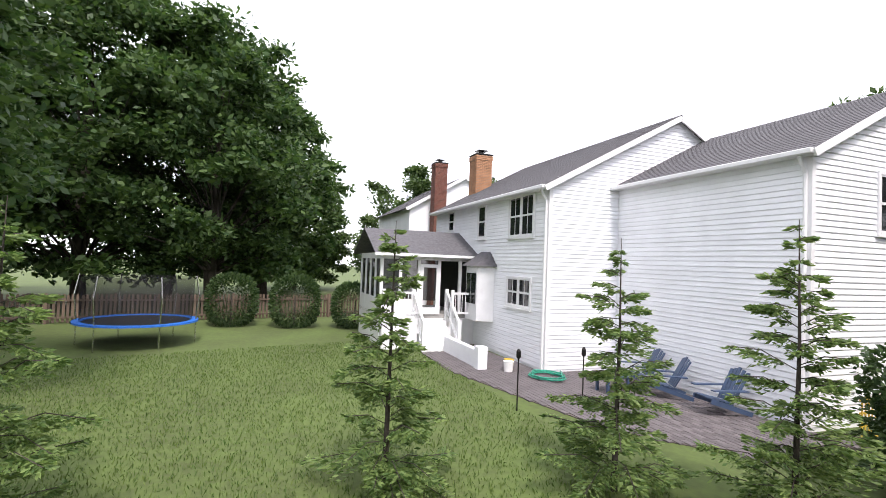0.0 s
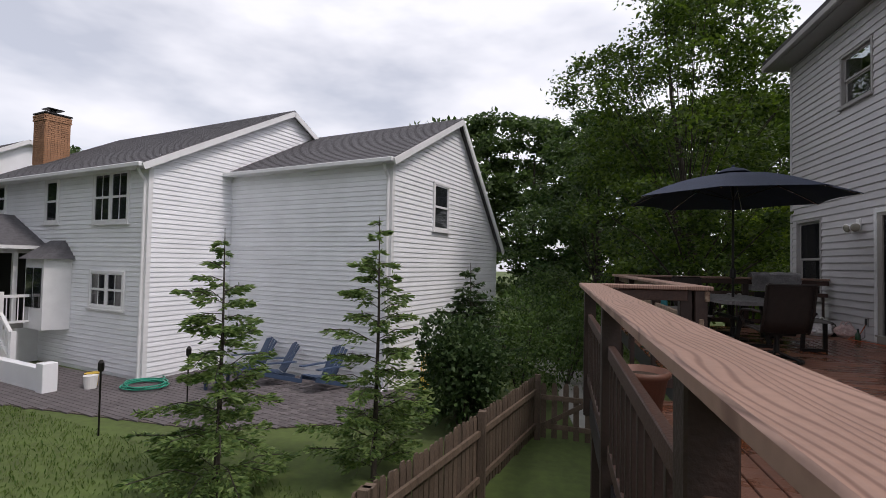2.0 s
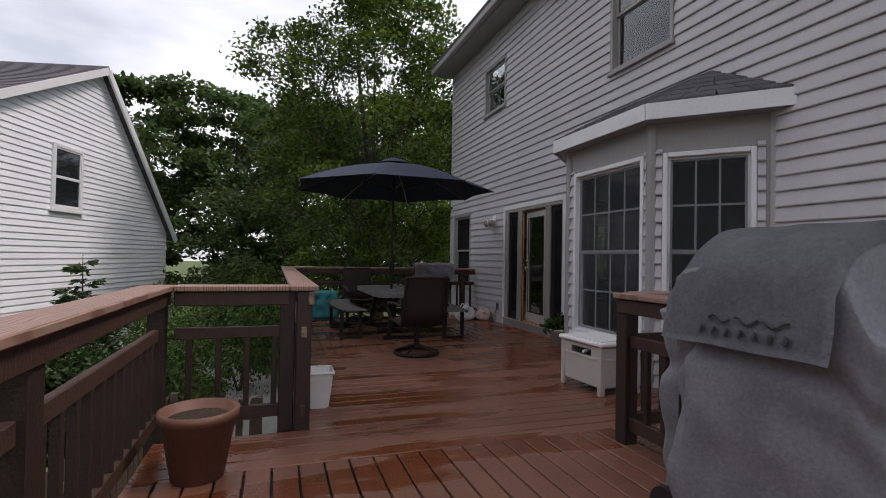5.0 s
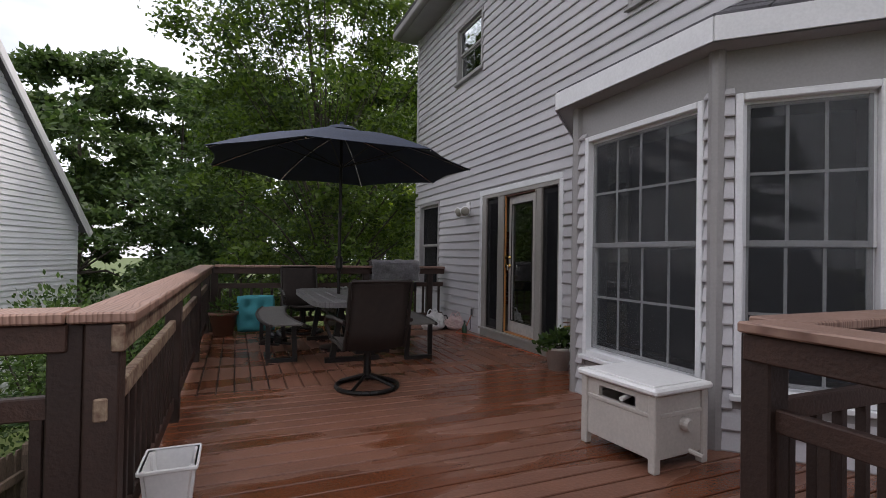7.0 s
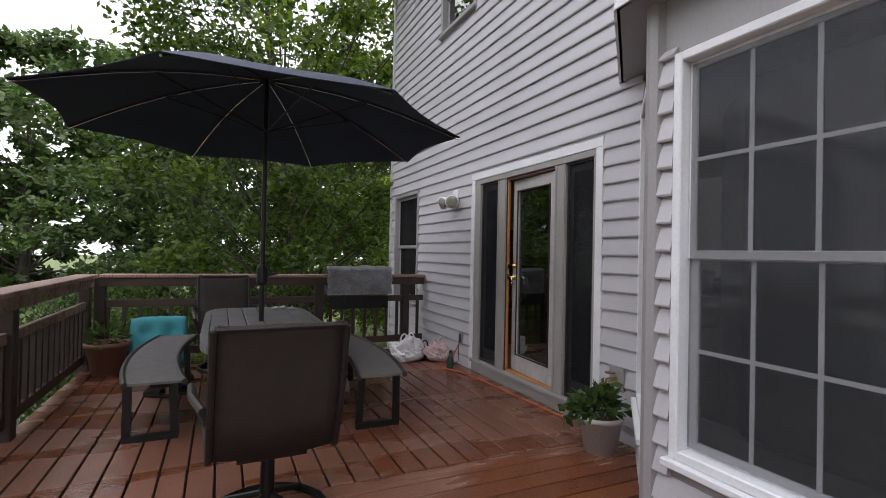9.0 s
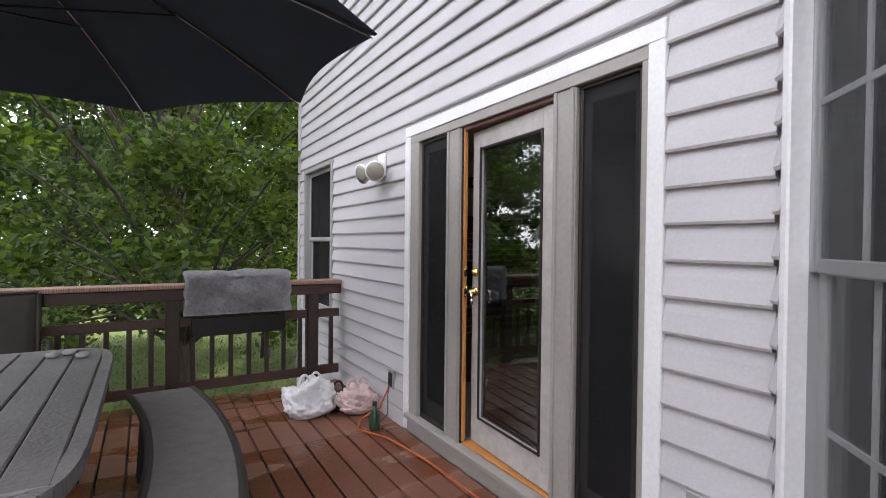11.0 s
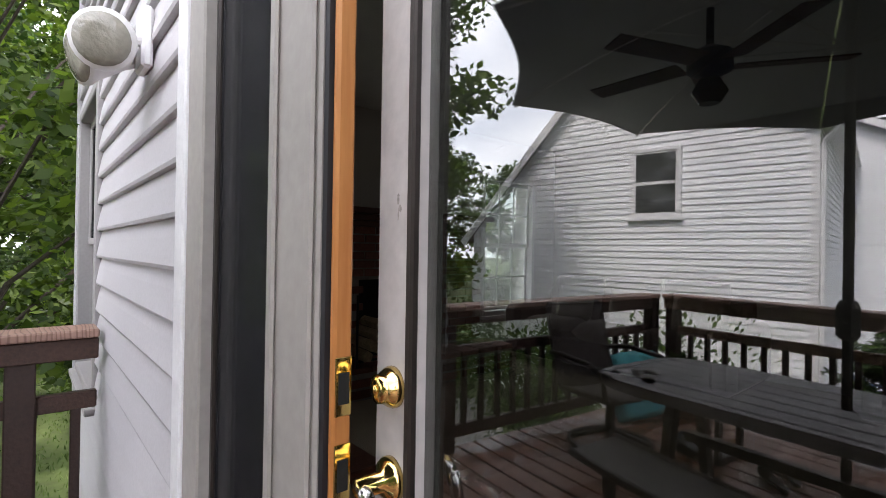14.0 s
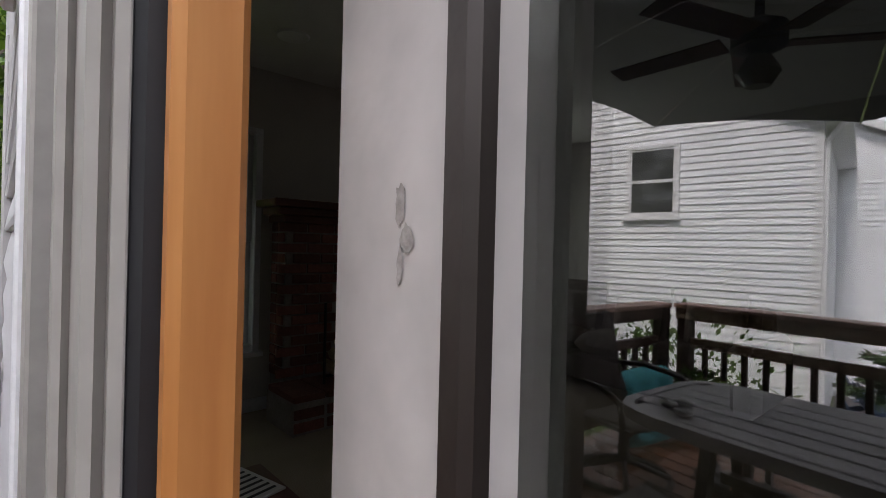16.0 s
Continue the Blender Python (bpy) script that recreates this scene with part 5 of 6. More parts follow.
for k, (sx, sy) in enumerate(((1.98, 9.9), (2.1, 9.86))):
    sh = thing("shoe", "dark worn garden clog on the deck boards", "shoe", pose(sx, sy, 0, 0, 0, 20), "pair of clogs")
    bm = B()
    bmesh.ops.create_uvsphere(bm, u_segments=16, v_segments=10, radius=1)
    for v in bm.verts:
        v.co = Vector((v.co.x * 0.05, v.co.y * 0.13, max(0.02, v.co.z * 0.06 * (1.3 if v.co.y > 0 else 0.7) + 0.03)))
    part("upper", bm, M_RUBBER, sh, "", True)
    bm = B()
    bbox(bm, -0.048, 0.048, -0.125, 0.125, 0, 0.022, None, 0.008)
    part("sole", bm, M_BLACKMETAL, sh)
for k, (sx, sy) in enumerate(((2.88, 9.62), (2.95, 9.66), (3.02, 9.55))):
    bm = B()
    bmesh.ops.create_icosphere(bm, subdivisions=2, radius=1)
    for v in bm.verts:
        v.co = Vector((v.co.x * 0.035, v.co.y * 0.045, v.co.z * 0.018 + 0.016)) * (1 + 0.2 * noise.noise(v.co * 2))
    solid("stone", bm, M_CONC, "small grey stone on the tabletop", "stone", pose(sx, sy, TZ), "stones on the table", smooth=True)


# ---- neighbour's house ----
NB = pose(-3.99, 11.22, 0, 0, 0, 76)
nh = thing("neighbour_house", "white vinyl-sided two-storey house with grey shingle roofs", "house", NB)
IN0 = 5.62


def lframe(x, y, ax, ay):
    """Local wall frame: x along (ax, ay), y outward to its right."""
    return Matrix(((ax, ay, 0, x), (ay, -ax, 0, y), (0, 0, 1, 0), (0, 0, 0, 1)))


def nwall(name, m, length, z1, holes, lim=None, ztop=None, ex=0.125, cut=()):
    t = new(name)
    t.parent, t.empty_display_size = nh, 0.1
    bm = B()
    panel_wall(bm, length, G, z1, 0.12, holes, m)
    part("wall_body", bm, M_VINYLW, t)
    siding(t, m, length, G + 0.1, ztop or z1, ex, [*holes, *cut], M_VINYLW, lim, 1.15)
    return t


gm = lframe(0, 0, 1, 0)
GW = (2.04, 3.01, 2.05, 3.42)
g = nwall("wall", gm, 7.04, 1.84, [], lambda z: (0 if z < 3.66 else (z - 3.66) / 1.84 * 3.54, 7.04 if z < 1.84 else 7.04 - (z - 1.84) / 3.66 * 3.5), 5.45, cut=[GW])
for child in [c for c in g.children if c.name.startswith("siding")]:
    pass
bm = B()
for poly in ([(0, 1.84), (GW[0], 1.84), (GW[0], 4.6), (0, 3.68)], [(GW[1], 1.84), (7.04, 1.84), (3.54, 5.5), (GW[1], 5.2)],
             [(GW[0], 1.84), (GW[1], 1.84), (GW[1], GW[2]), (GW[0], GW[2])], [(GW[0], GW[3]), (GW[1], GW[3]), (GW[1], 5.2), (GW[0], 4.7)]):
    prism(bm, poly, 0, 0.12, Matrix(((1, 0, 0, 0), (0, 0, 1, 0), (0, 1, 0, 0), (0, 0, 0, 1))))
part("gable_body", bm, M_VINYLW, g)


def nwin(m, x, z, w, h, cols, label, pair=False):
    t = new("window")
    t.parent, t.matrix_basis, t.empty_display_size = nh, m @ Matrix.Translation((x, 0, z)), 0.1
    tagged(t, label)
    bm = B()
    for a in ((-0.08, 0, -0.08, h + 0.08), (w, w + 0.08, -0.08, h + 0.08), (0, w, h, h + 0.08), (0, w, -0.08, 0)):
        bbox(bm, a[0], a[1], 0.0, 0.06, a[2], a[3], None, 0.008)
    bbox(bm, -0.12, w + 0.12, 0.0, 0.09, -0.12, -0.08)
    part("window_frame", bm, M_TRIM, t)
    n = 2 if pair else 1
    for k in range(n):
        x0, x1 = w * k / n + (0.04 if k else 0), w * (k + 1) / n - (0.04 if pair and k == 0 else 0)
        for z0, z1 in ((0, h / 2), (h / 2, h)):
            bm = B()
            bbox(bm, x0, x1, 0.022, 0.026, z0, z1)
            p = part("pane", bm, M_PANE, t)
            bm = B()
            for a in ((x0, x0 + 0.03, z0, z1), (x1 - 0.03, x1, z0, z1), (x0, x1, z0, z0 + 0.03), (x0, x1, z1 - 0.03, z1)):
                bbox(bm, a[0], a[1], 0.026, 0.046, a[2], a[3])
            for q in range(1, cols):
                xx = x0 + (x1 - x0) * q / cols
                bbox(bm, xx - 0.01, xx + 0.01, 0.026, 0.036, z0, z1)
            part("sash", bm, M_TRIM, p)
    if pair:
        bm = B()
        bbox(bm, w / 2 - 0.04, w / 2 + 0.04, 0.0, 0.05, 0, h)
        part("mullion", bm, M_TRIM, t)
    return t


nwin(gm, GW[0] + 0.08, GW[2] + 0.08, 0.81, 1.22, 1, "white sash window with pale blinds")
lm = lframe(0, IN0, 0, -1)
nwall("wall", lm, IN0, 3.68, [])
mg = lframe(-2.46, IN0, 1, 0)
nwall("wall", mg, 9.4, 3.58, [(2.46, 9.4, G, 3.0)], lambda z: (0 if z < 3.58 else (z - 3.58) / 2.5 * 4.67, 9.4 if z < 3.58 else 9.4 - (z - 3.58) / 2.5 * 4.67), 6.0)
bm = B()
prism(bm, [(-2.46, 3.58), (6.94, 3.58), (2.21, 6.1)], IN0, IN0 + 0.12, Matrix(((1, 0, 0, 0), (0, 0, 1, 0), (0, 1, 0, 0), (0, 0, 0, 1))))
part("gable_body", bm, M_VINYLW, nh)
ML = 9.7
mw = lframe(-2.46, IN0 + ML, 0, -1)
e0 = IN0 + ML
nwall("wall", mw, ML, 3.58, [], cut=[(e0 - 8.04, e0 - 6.38, 1.98, 3.43), (e0 - 10.58, e0 - 9.82, 2.03, 3.38), (e0 - 13.78, e0 - 13.02, 2.43, 3.41), (e0 - 8.06, e0 - 6.45, -0.27, 0.78)])
nwin(mw, e0 - 7.96, 2.1, 1.5, 1.25, 2, "white twin sash window upstairs", True)
nwin(mw, e0 - 10.5, 2.15, 0.6, 1.15, 1, "narrow white sash window upstairs")
nwin(mw, e0 - 13.7, 2.55, 0.6, 0.78, 1, "small white window upstairs")
nwin(mw, e0 - 7.98, -0.15, 1.45, 0.85, 2, "white twin window downstairs", True)
bm = B()
bbox(bm, 6.94, 7.04, IN0, e0, G, 3.58)
bbox(bm, -2.46, 6.94, e0 - 0.1, e0, G, 3.58)
bbox(bm, 6.9, 7.0, 0, IN0, G, 1.84)
part("back_wall", bm, M_VINYLW, nh)


def slope(name, x0, z0, x1, z1, y0, y1, parent, material):
    """A roof slope between two heights, with courses of shingles."""
    d = Vector((x1 - x0, 0, z1 - z0))
    L = d.length
    ang = math.atan2(z1 - z0, x1 - x0)
    m = Matrix.Translation((x0, 0, z0)) @ Matrix.Rotation(-ang, 4, "Y")
    sgn = 1 if x1 > x0 else -1
    n = int(L / 0.17)
    bm = B()
    bbox(bm, 0.02, L, y0, y1, -0.04 if sgn > 0 else 0.04, 0.0, m)
    r = part(name, bm, material, parent)
    bm = B()
    bbox(bm, -0.01, L / n + 0.02, y0 - 0.01, y1 + 0.01, 0.0, 0.018 * sgn)
    me = mesh_of("shingle_course", bm, material)
    for i in range(n):
        shared("shingle_course", me, r, m @ Matrix.Translation((L * i / n, 0, 0.012 * sgn)) @ Matrix.Rotation(radians(3.0 * sgn), 4, "Y"))


for (x0, z0, x1, z1, y0, y1) in ((-0.25, 3.60, 3.54, 5.56, -0.2, IN0 + 1.5), (7.25, 1.62, 3.54, 5.56, -0.2, IN0), (-2.75, 3.44, 2.21, 6.14, IN0 - 0.2, e0 + 0.2), (7.2, 3.44, 2.21, 6.14, IN0 - 0.2, e0 + 0.2)):
    slope("roof", x0, z0, x1, z1, y0, y1, nh, M_SHINGLE2)
for (a, b) in (((-0.25, -0.21, 3.53), (3.54, -0.21, 5.47)), ((3.54, -0.21, 5.47), (7.25, -0.21, 1.56)), ((-2.75, IN0 - 0.21, 3.36), (2.21, IN0 - 0.21, 6.05)), ((2.21, IN0 - 0.21, 6.05), (7.2, IN0 - 0.21, 3.36))):
    bm = B()
    beam(bm, a, b, 0.03, 0.17, (0, 1, 0)) if False else beam(bm, a, b, 0.05, 0.16)
    part("rake_board", bm, M_TRIM, nh)
for (x, y0, y1, z) in ((-0.3, -0.2, IN0, 3.58), (-2.8, IN0 - 0.2, e0 + 0.2, 3.42)):
    bm = B()
    bbox(bm, x - 0.06, x + 0.06, y0, y1, z - 0.06, z + 0.05, None, 0.015)
    part("gutter", bm, M_TRIM, nh)
    bm = B()
    bbox(bm, x + 0.06, x + 0.32, y0, y1, z - 0.05, z - 0.03)
    part("soffit", bm, M_TRIM, nh)
for (x, y, z) in ((-0.06, 0.08, 3.5), (-2.52, IN0 + 0.08, 3.36), (7.1, 0.06, 1.5)):
    bm = B()
    tube(bm, [(x - 0.2, y, z), (x - 0.12, y, z - 0.15), (x, y, z - 0.3), (x, y, G + 0.05), (x - 0.15, y, G + 0.02)], 0.04, 8)
    part("downspout", bm, M_TRIM, nh)
for (x, y) in ((0, 0), (-2.46, IN0), (-2.46, e0)):
    bm = B()
    bbox(bm, x - 0.025, x + 0.09, y - 0.025, y + 0.09, G, 3.45)
    part("corner_trim", bm, M_TRIM, nh)


def chimney(parent, x, y, z0, z1, s, material, label):
    ch = new("chimney")
    ch.parent, ch.matrix_basis, ch.empty_display_size = parent, pose(x, y, 0), 0.1
    tagged(ch, label)
    bm = B()
    bbox(bm, -s + 0.01, s - 0.01, -s + 0.01, s - 0.01, z0, z1)
    part("mortar_core", bm, M_MORTAR, ch)
    bm = B()
    z, k = z0, 0
    while z < z1 - 0.06:
        o = 0.03 if z > z1 - 0.32 else 0.0
        for sx in (-1, 1):
            for i in range(-3, 4):
                c = i * 0.21 + (0.105 if k % 2 else 0)
                a, b = max(-s - o, c - 0.1), min(s + o, c + 0.1)
                if b - a > 0.03:
                    bbox(bm, a, b, sx * (s + o) - 0.02, sx * (s + o) + 0.006, z, z + 0.062)
                    bbox(bm, sx * (s + o) - 0.02, sx * (s + o) + 0.006, a, b, z, z + 0.062)
        z += 0.075
        k += 1
    part("bricks", bm, material, ch, kind="stuff")
    bm = B()
    bbox(bm, -s - 0.05, s + 0.05, -s - 0.05, s + 0.05, z1, z1 + 0.06, None, 0.01)
    lathe(bm, [(0.12, z1 + 0.06), (0.12, z1 + 0.22)], 12)
    bbox(bm, -0.26, 0.26, -0.26, 0.26, z1 + 0.24, z1 + 0.27)
    part("chimney_cap", bm, M_BLACKMETAL, ch)


chimney(nh, -0.5, 14.9, 4.0, 6.35, 0.40, M_BRICKT, "tan brick chimney")
chimney(nh, 0.4, 23.4, G, 7.6, 0.40, M_BRICKR, "tall red brick chimney")

# screened porch with steps
PX, PY = -2.46, 13.2
po = new("screened_porch")
po.parent, po.empty_display_size = nh, 0.1
tagged(po, "white screened porch with a grey shingled roof")
bm = B()
bbox(bm, -6.2, PX, 10.7, 14.4, -0.95, -0.8)
part("porch_floor", bm, M_CONC, po)
bm = B()
bbox(bm, -6.2, -6.1, 10.7, 14.4, G, -0.25)
bbox(bm, -6.2, -4.8, 10.66, 10.74, G, -0.25)
bbox(bm, -6.15, PX, 10.7, 14.4, G, -0.95)
part("porch_skirt", bm, M_TRIM, po)
for (x, y) in ((-6.15, 10.72), (-5.45, 10.72), (-4.75, 10.72), (-3.95, 10.72), (-3.1, 10.72), (-6.15, 11.6), (-6.15, 12.5), (-6.15, 13.4), (-6.15, 14.35)):
    bm = B()
    bbox(bm, x - 0.055, x + 0.055, y - 0.055, y + 0.055, -0.8, 1.2)
    part("porch_post", bm, M_TRIM, po)
bm = B()
bbox(bm, -6.2, PX, 10.66, 10.78, 1.2, 1.42)
bbox(bm, -6.2, -6.08, 10.78, 14.4, 1.2, 1.42)
part("porch_beam", bm, M_TRIM, po)
bm = B()
bbox(bm, -6.15, -3.95, 10.715, 10.72, -0.3, 1.2)
bbox(bm, -6.15, -6.145, 10.75, 14.4, -0.3, 1.2)
part("porch_screen", bm, M_SCREEN, po)
bm = B()
for a in ((-4.7, -4.58, -0.8, 1.05), (-4.07, -3.95, -0.8, 1.05), (-4.58, -4.07, 0.93, 1.05), (-4.58, -4.07, -0.8, -0.55)):
    bbox(bm, a[0], a[1], 10.64, 10.69, a[2], a[3])
part("screen_door", bm, M_TRIM, po)
# dark slab whose colour stands for the shade inside the porch
bm = B()
bbox(bm, PX - 0.2, PX - 0.02, 11.0, 14.4, -0.8, 1.2)
part("porch_back", bm, M_ROOMSHADE, po)
rm = Matrix(((0, 1, 0, 0), (1, 0, 0, 0), (0, 0, 1, 0), (0, 0, 0, 1)))
bm = B()
for a, b in (((10.35, 1.38), (12.5, 2.35)), ((14.7, 1.38), (12.5, 2.35))):
    v0, v1 = Vector((0, a[0], a[1])), Vector((0, b[0], b[1]))
    n = 12
    for i in range(n):
        p, q = v0.lerp(v1, i / n), v0.lerp(v1, (i + 1) / n)
        vs = [bm.verts.new(c) for c in ((-6.5, p.y, p.z), (PX, p.y, p.z), (PX, q.y, q.z + 0.015), (-6.5, q.y, q.z + 0.015), (-6.5, p.y, p.z + 0.05), (PX, p.y, p.z + 0.05), (PX, q.y, q.z + 0.05), (-6.5, q.y, q.z + 0.05))]
        for f in ((4, 5, 6, 7), (3, 2, 1, 0), (0, 1, 5, 4), (2, 3, 7, 6), (1, 2, 6, 5), (3, 0, 4, 7)):
            bm.faces.new([vs[k] for k in f])
part("porch_roof", bm, M_SHINGLE2, po)
bm = B()
bbox(bm, -6.5, PX, 10.28, 10.36, 1.32, 1.42)
part("porch_gutter", bm, M_TRIM, po)
# small bay beside the porch
bm = B()
prism(bm, [(PX, 10.6), (PX - 0.55, 10.3), (PX - 0.55, 9.3), (PX, 9.0)], -0.9, 1.05)
part("small_bay", bm, M_TRIM, po, "white bay window")
for y0, y1 in ((9.4, 9.8), (9.86, 10.22)):
    bm = B()
    bbox(bm, PX - 0.57, PX - 0.555, y0, y1, -0.3, 0.8)
    part("bay_pane", bm, M_PANE, po)
bm = B()
lo = [bm.verts.new(c) for c in ((PX, 10.8, 1.05), (PX - 0.7, 10.4, 1.05), (PX - 0.7, 9.2, 1.05), (PX, 8.8, 1.05))]
hi = [bm.verts.new(c) for c in ((PX, 10.2, 1.6), (PX, 9.4, 1.6))]
for f in ((lo[0], lo[1], hi[0]), (lo[1], lo[2], hi[1], hi[0]), (lo[2], lo[3], hi[1]), (lo[0], hi[0], hi[1], lo[3]), (lo[3], lo[2], lo[1], lo[0])):
    bm.faces.new(f)
part("bay_roof", bm, M_SHINGLE, po)
for i in range(5):
    bm = B()
    bbox(bm, -4.9, -3.7, 10.66 - 0.26 * (i + 1), 10.66 - 0.26 * i, G, -0.85 - 0.2 * (i + 1) + 0.02)
    part("step", bm, M_TRIM, po, "pale wooden step")
for x in (-4.95, -3.65):
    bm = B()
    beam(bm, (x, 10.6, 0.05), (x, 9.3, -0.95), 0.08, 0.08)
    beam(bm, (x, 10.6, -0.55), (x, 9.3, -1.6), 0.06, 0.06)
    for k in range(8):
        f = k / 7
        rod(bm, (x, 10.6 - 1.3 * f, 0.05 - f), (x, 10.6 - 1.3 * f, -0.6 - 1.0 * f), 0.018)
    bbox(bm, x - 0.06, x + 0.06, 9.2, 9.32, G, -0.85)
    bbox(bm, x - 0.06, x + 0.06, 10.55, 10.67, G, 0.15)
    part("stair_rail", bm, M_TRIM, po)
for x0, x1, yy in ((-6.2, -4.95, 10.0), (-3.65, -2.5, 10.0)):
    bm = B()
    bbox(bm, x0, x1, yy - 0.03, yy + 0.03, -0.02, 0.06)
    bbox(bm, x0, x1, yy - 0.02, yy + 0.02, -0.72, -0.66)
    n = int((x1 - x0) / 0.12)
    for i in range(n + 1):
        x = x0 + (x1 - x0) * i / n
        rod(bm, (x, yy, -0.7), (x, yy, 0.0), 0.013, None, 6)
    bbox(bm, x0 - 0.05, x0 + 0.05, yy - 0.05, yy + 0.05, G, 0.15)
    part("porch_rail", bm, M_TRIM if x0 < -5 else M_TRIM, po)
bm = B()
bbox(bm, -6.2, -4.95, 9.97, 10.7, -0.95, -0.85)
bbox(bm, -6.2, -4.95, 9.97, 10.02, G, -0.95)
part("landing", bm, M_TRIM, po)
pw = solid("garden_wall", bbox(bbox(B(), -4.2, -4.0, 6.4, 9.3, G, G + 0.55, None, 0.01), -4.25, -3.95, 6.3, 6.6, G, G + 0.68, None, 0.01), M_VINYLW, "low white painted brick wall beside the patio", "wall", NB)

# second house beyond
h2 = thing("far_house", "white house with a grey roof beyond the porch", "house", NB @ pose(2.3, 24.2, 1.4))
bm = B()
bbox(bm, -3.6, 4.0, 0, 9, G - 1.4, 3.4)
prism(bm, [(-3.6, 3.4), (4.0, 3.4), (0.2, 5.6)], 0, 9, Matrix(((1, 0, 0, 0), (0, 0, 1, 0), (0, 1, 0, 0), (0, 0, 0, 1))))
part("wall", bm, M_VINYLW, h2)
for x0, z0 in ((-3.9, 3.2), (4.3, 3.2)):
    slope("roof", x0, z0, 0.2, 5.68, -0.25, 9.2, h2, M_SHINGLE2)
for a, b in (((-3.9, -0.26, 3.16), (0.2, -0.26, 5.62)), ((0.2, -0.26, 5.62), (4.3, -0.26, 3.16))):
    bm = B()
    beam(bm, a, b, 0.05, 0.2)
    part("rake_board", bm, M_TRIM, h2)

# ---- patio and yard things ----
patio = thing("pavement_patio", "weathered red-grey clay paver patio", "patio", kind="structure")
pb = [(-0.05, 0.3), (-0.05, 5.55), (-2.5, 5.7), (-2.6, 9.2), (-5.0, 9.2), (-5.1, 6.5), (-3.9, 1.2), (-2.2, -1.0), (0.3, -0.8)]
bm = B()
prism(bm, pb, G + 0.004, G + 0.02, NB)
part("joint_bed", bm, M_SAND, patio)


def inside(x, y, poly):
    c = False
    for (xa, ya), (xb, yb) in zip(poly, poly[1:] + poly[:1]):
        if (ya > y) != (yb > y) and x < (xb - xa) * (y - ya) / (yb - ya) + xa:
            c = not c
    return c


bm = B()
bbox(bm, -0.122, 0.122, -0.058, 0.058, 0, 0.03, None, 0.006)
pme = mesh_of("paver", bm, M_PAVER)
cells = []
for i in range(-46, 6):
    for j in range(-10, 78):
        x, y = i * 0.256 * 0.5, j * 0.25 + (0.125 if i % 2 else 0) - 1
        if inside(x, y, pb):
            cells.append((x, y))
cells.sort(key=lambda c: (c[0] + 2.0) ** 2 + (c[1] - 1.5) ** 2)
for x, y in cells[:300]:
    shared("paver", pme, patio, NB @ pose(x, y, G + 0.006 + 0.004 * math.sin(x * 17 + y * 9), 0, 0, 90))
bm = B()
for x, y in cells[300:]:
    bbox(bm, -0.058 + x, 0.058 + x, y - 0.122, y + 0.122, G + 0.006, G + 0.035, NB)
part("paver_field", bm, M_PAVER, patio, kind="stuff")


def adirondack(m):
    t = thing("garden_chair", "dark blue slatted garden armchair on the patio", "chair", m, "blue chairs by the wall")
    for i in range(5):
        bm = B()
        x = -0.2 + i * 0.1
        beam(bm, (x, -0.2, 0.28), (x * 1.15, -0.55, 1.0 - 0.5 * x * x * 4 * 0.3), 0.09, 0.02, (1, 0, 0)) if False else beam(bm, (x, -0.2, 0.28), (x * 1.15, -0.55, 0.98 - abs(x) * 0.35), 0.085, 0.02, (0, 1, 0.4))
        part("back_slat", bm, M_BLUE, t)
    for i in range(5):
        bm = B()
        beam(bm, (-0.27, 0.32 - i * 0.11, 0.37 - i * 0.025), (0.27, 0.32 - i * 0.11, 0.37 - i * 0.025), 0.09, 0.02)
        part("seat_slat", bm, M_BLUE, t)
    for s in (-0.31, 0.31):
        bm = B()
        beam(bm, (s, 0.38, 0.56), (s, -0.45, 0.54), 0.13, 0.024)
        part("armrest", bm, M_BLUE, t)
        bm = B()
        beam(bm, (s * 0.92, 0.34, 0), (s * 0.92, 0.34, 0.55), 0.09, 0.03)
        part("front_leg", bm, M_BLUE, t)
        bm = B()
        beam(bm, (s * 0.88, 0.38, 0.33), (s * 0.88, -0.62, 0.03), 0.03, 0.1)
        part("side_rail", bm, M_BLUE, t)
    return t


ch1 = adirondack(NB @ pose(-0.75, 3.75, G + 0.04, 0, 0, 75))
copy_thing(ch1, NB @ pose(-0.95, 2.75, G + 0.04, 0, 0, 62))
copy_thing(ch1, NB @ pose(-0.8, 1.35, G + 0.04, 0, 0, 80))
st = thing("side_table", "low dark slatted patio table", "table", NB @ pose(-1.9, 3.4, G + 0.04))
bm = B()
bbox(bm, -0.35, 0.35, -0.25, 0.25, 0.36, 0.4, None, 0.01)
part("tabletop", bm, M_BLUE, st)
for sx in (-0.3, 0.3):
    for sy in (-0.2, 0.2):
        bm = B()
        bbox(bm, sx - 0.03, sx + 0.03, sy - 0.03, sy + 0.03, 0, 0.36)
        part("leg", bm, M_BLUE, st)
ho = thing("garden_hose", "coiled green garden hose on the pavers", "hose", NB @ pose(-2.75, 5.0, G + 0.05))
bm = B()
pts = [((0.42 + 0.07 * math.sin(i * 0.7)) * math.cos(i * 0.45), (0.5 + 0.09 * math.cos(i * 0.31)) * math.sin(i * 0.45), 0.01 + i * 0.0012) for i in range(70)]
tube(bm, pts + [(0.8, 0.5, 0.01), (1.0, 1.3, 0.01)], 0.016, 6)
part("hose_coil", bm, M_HOSE, ho)
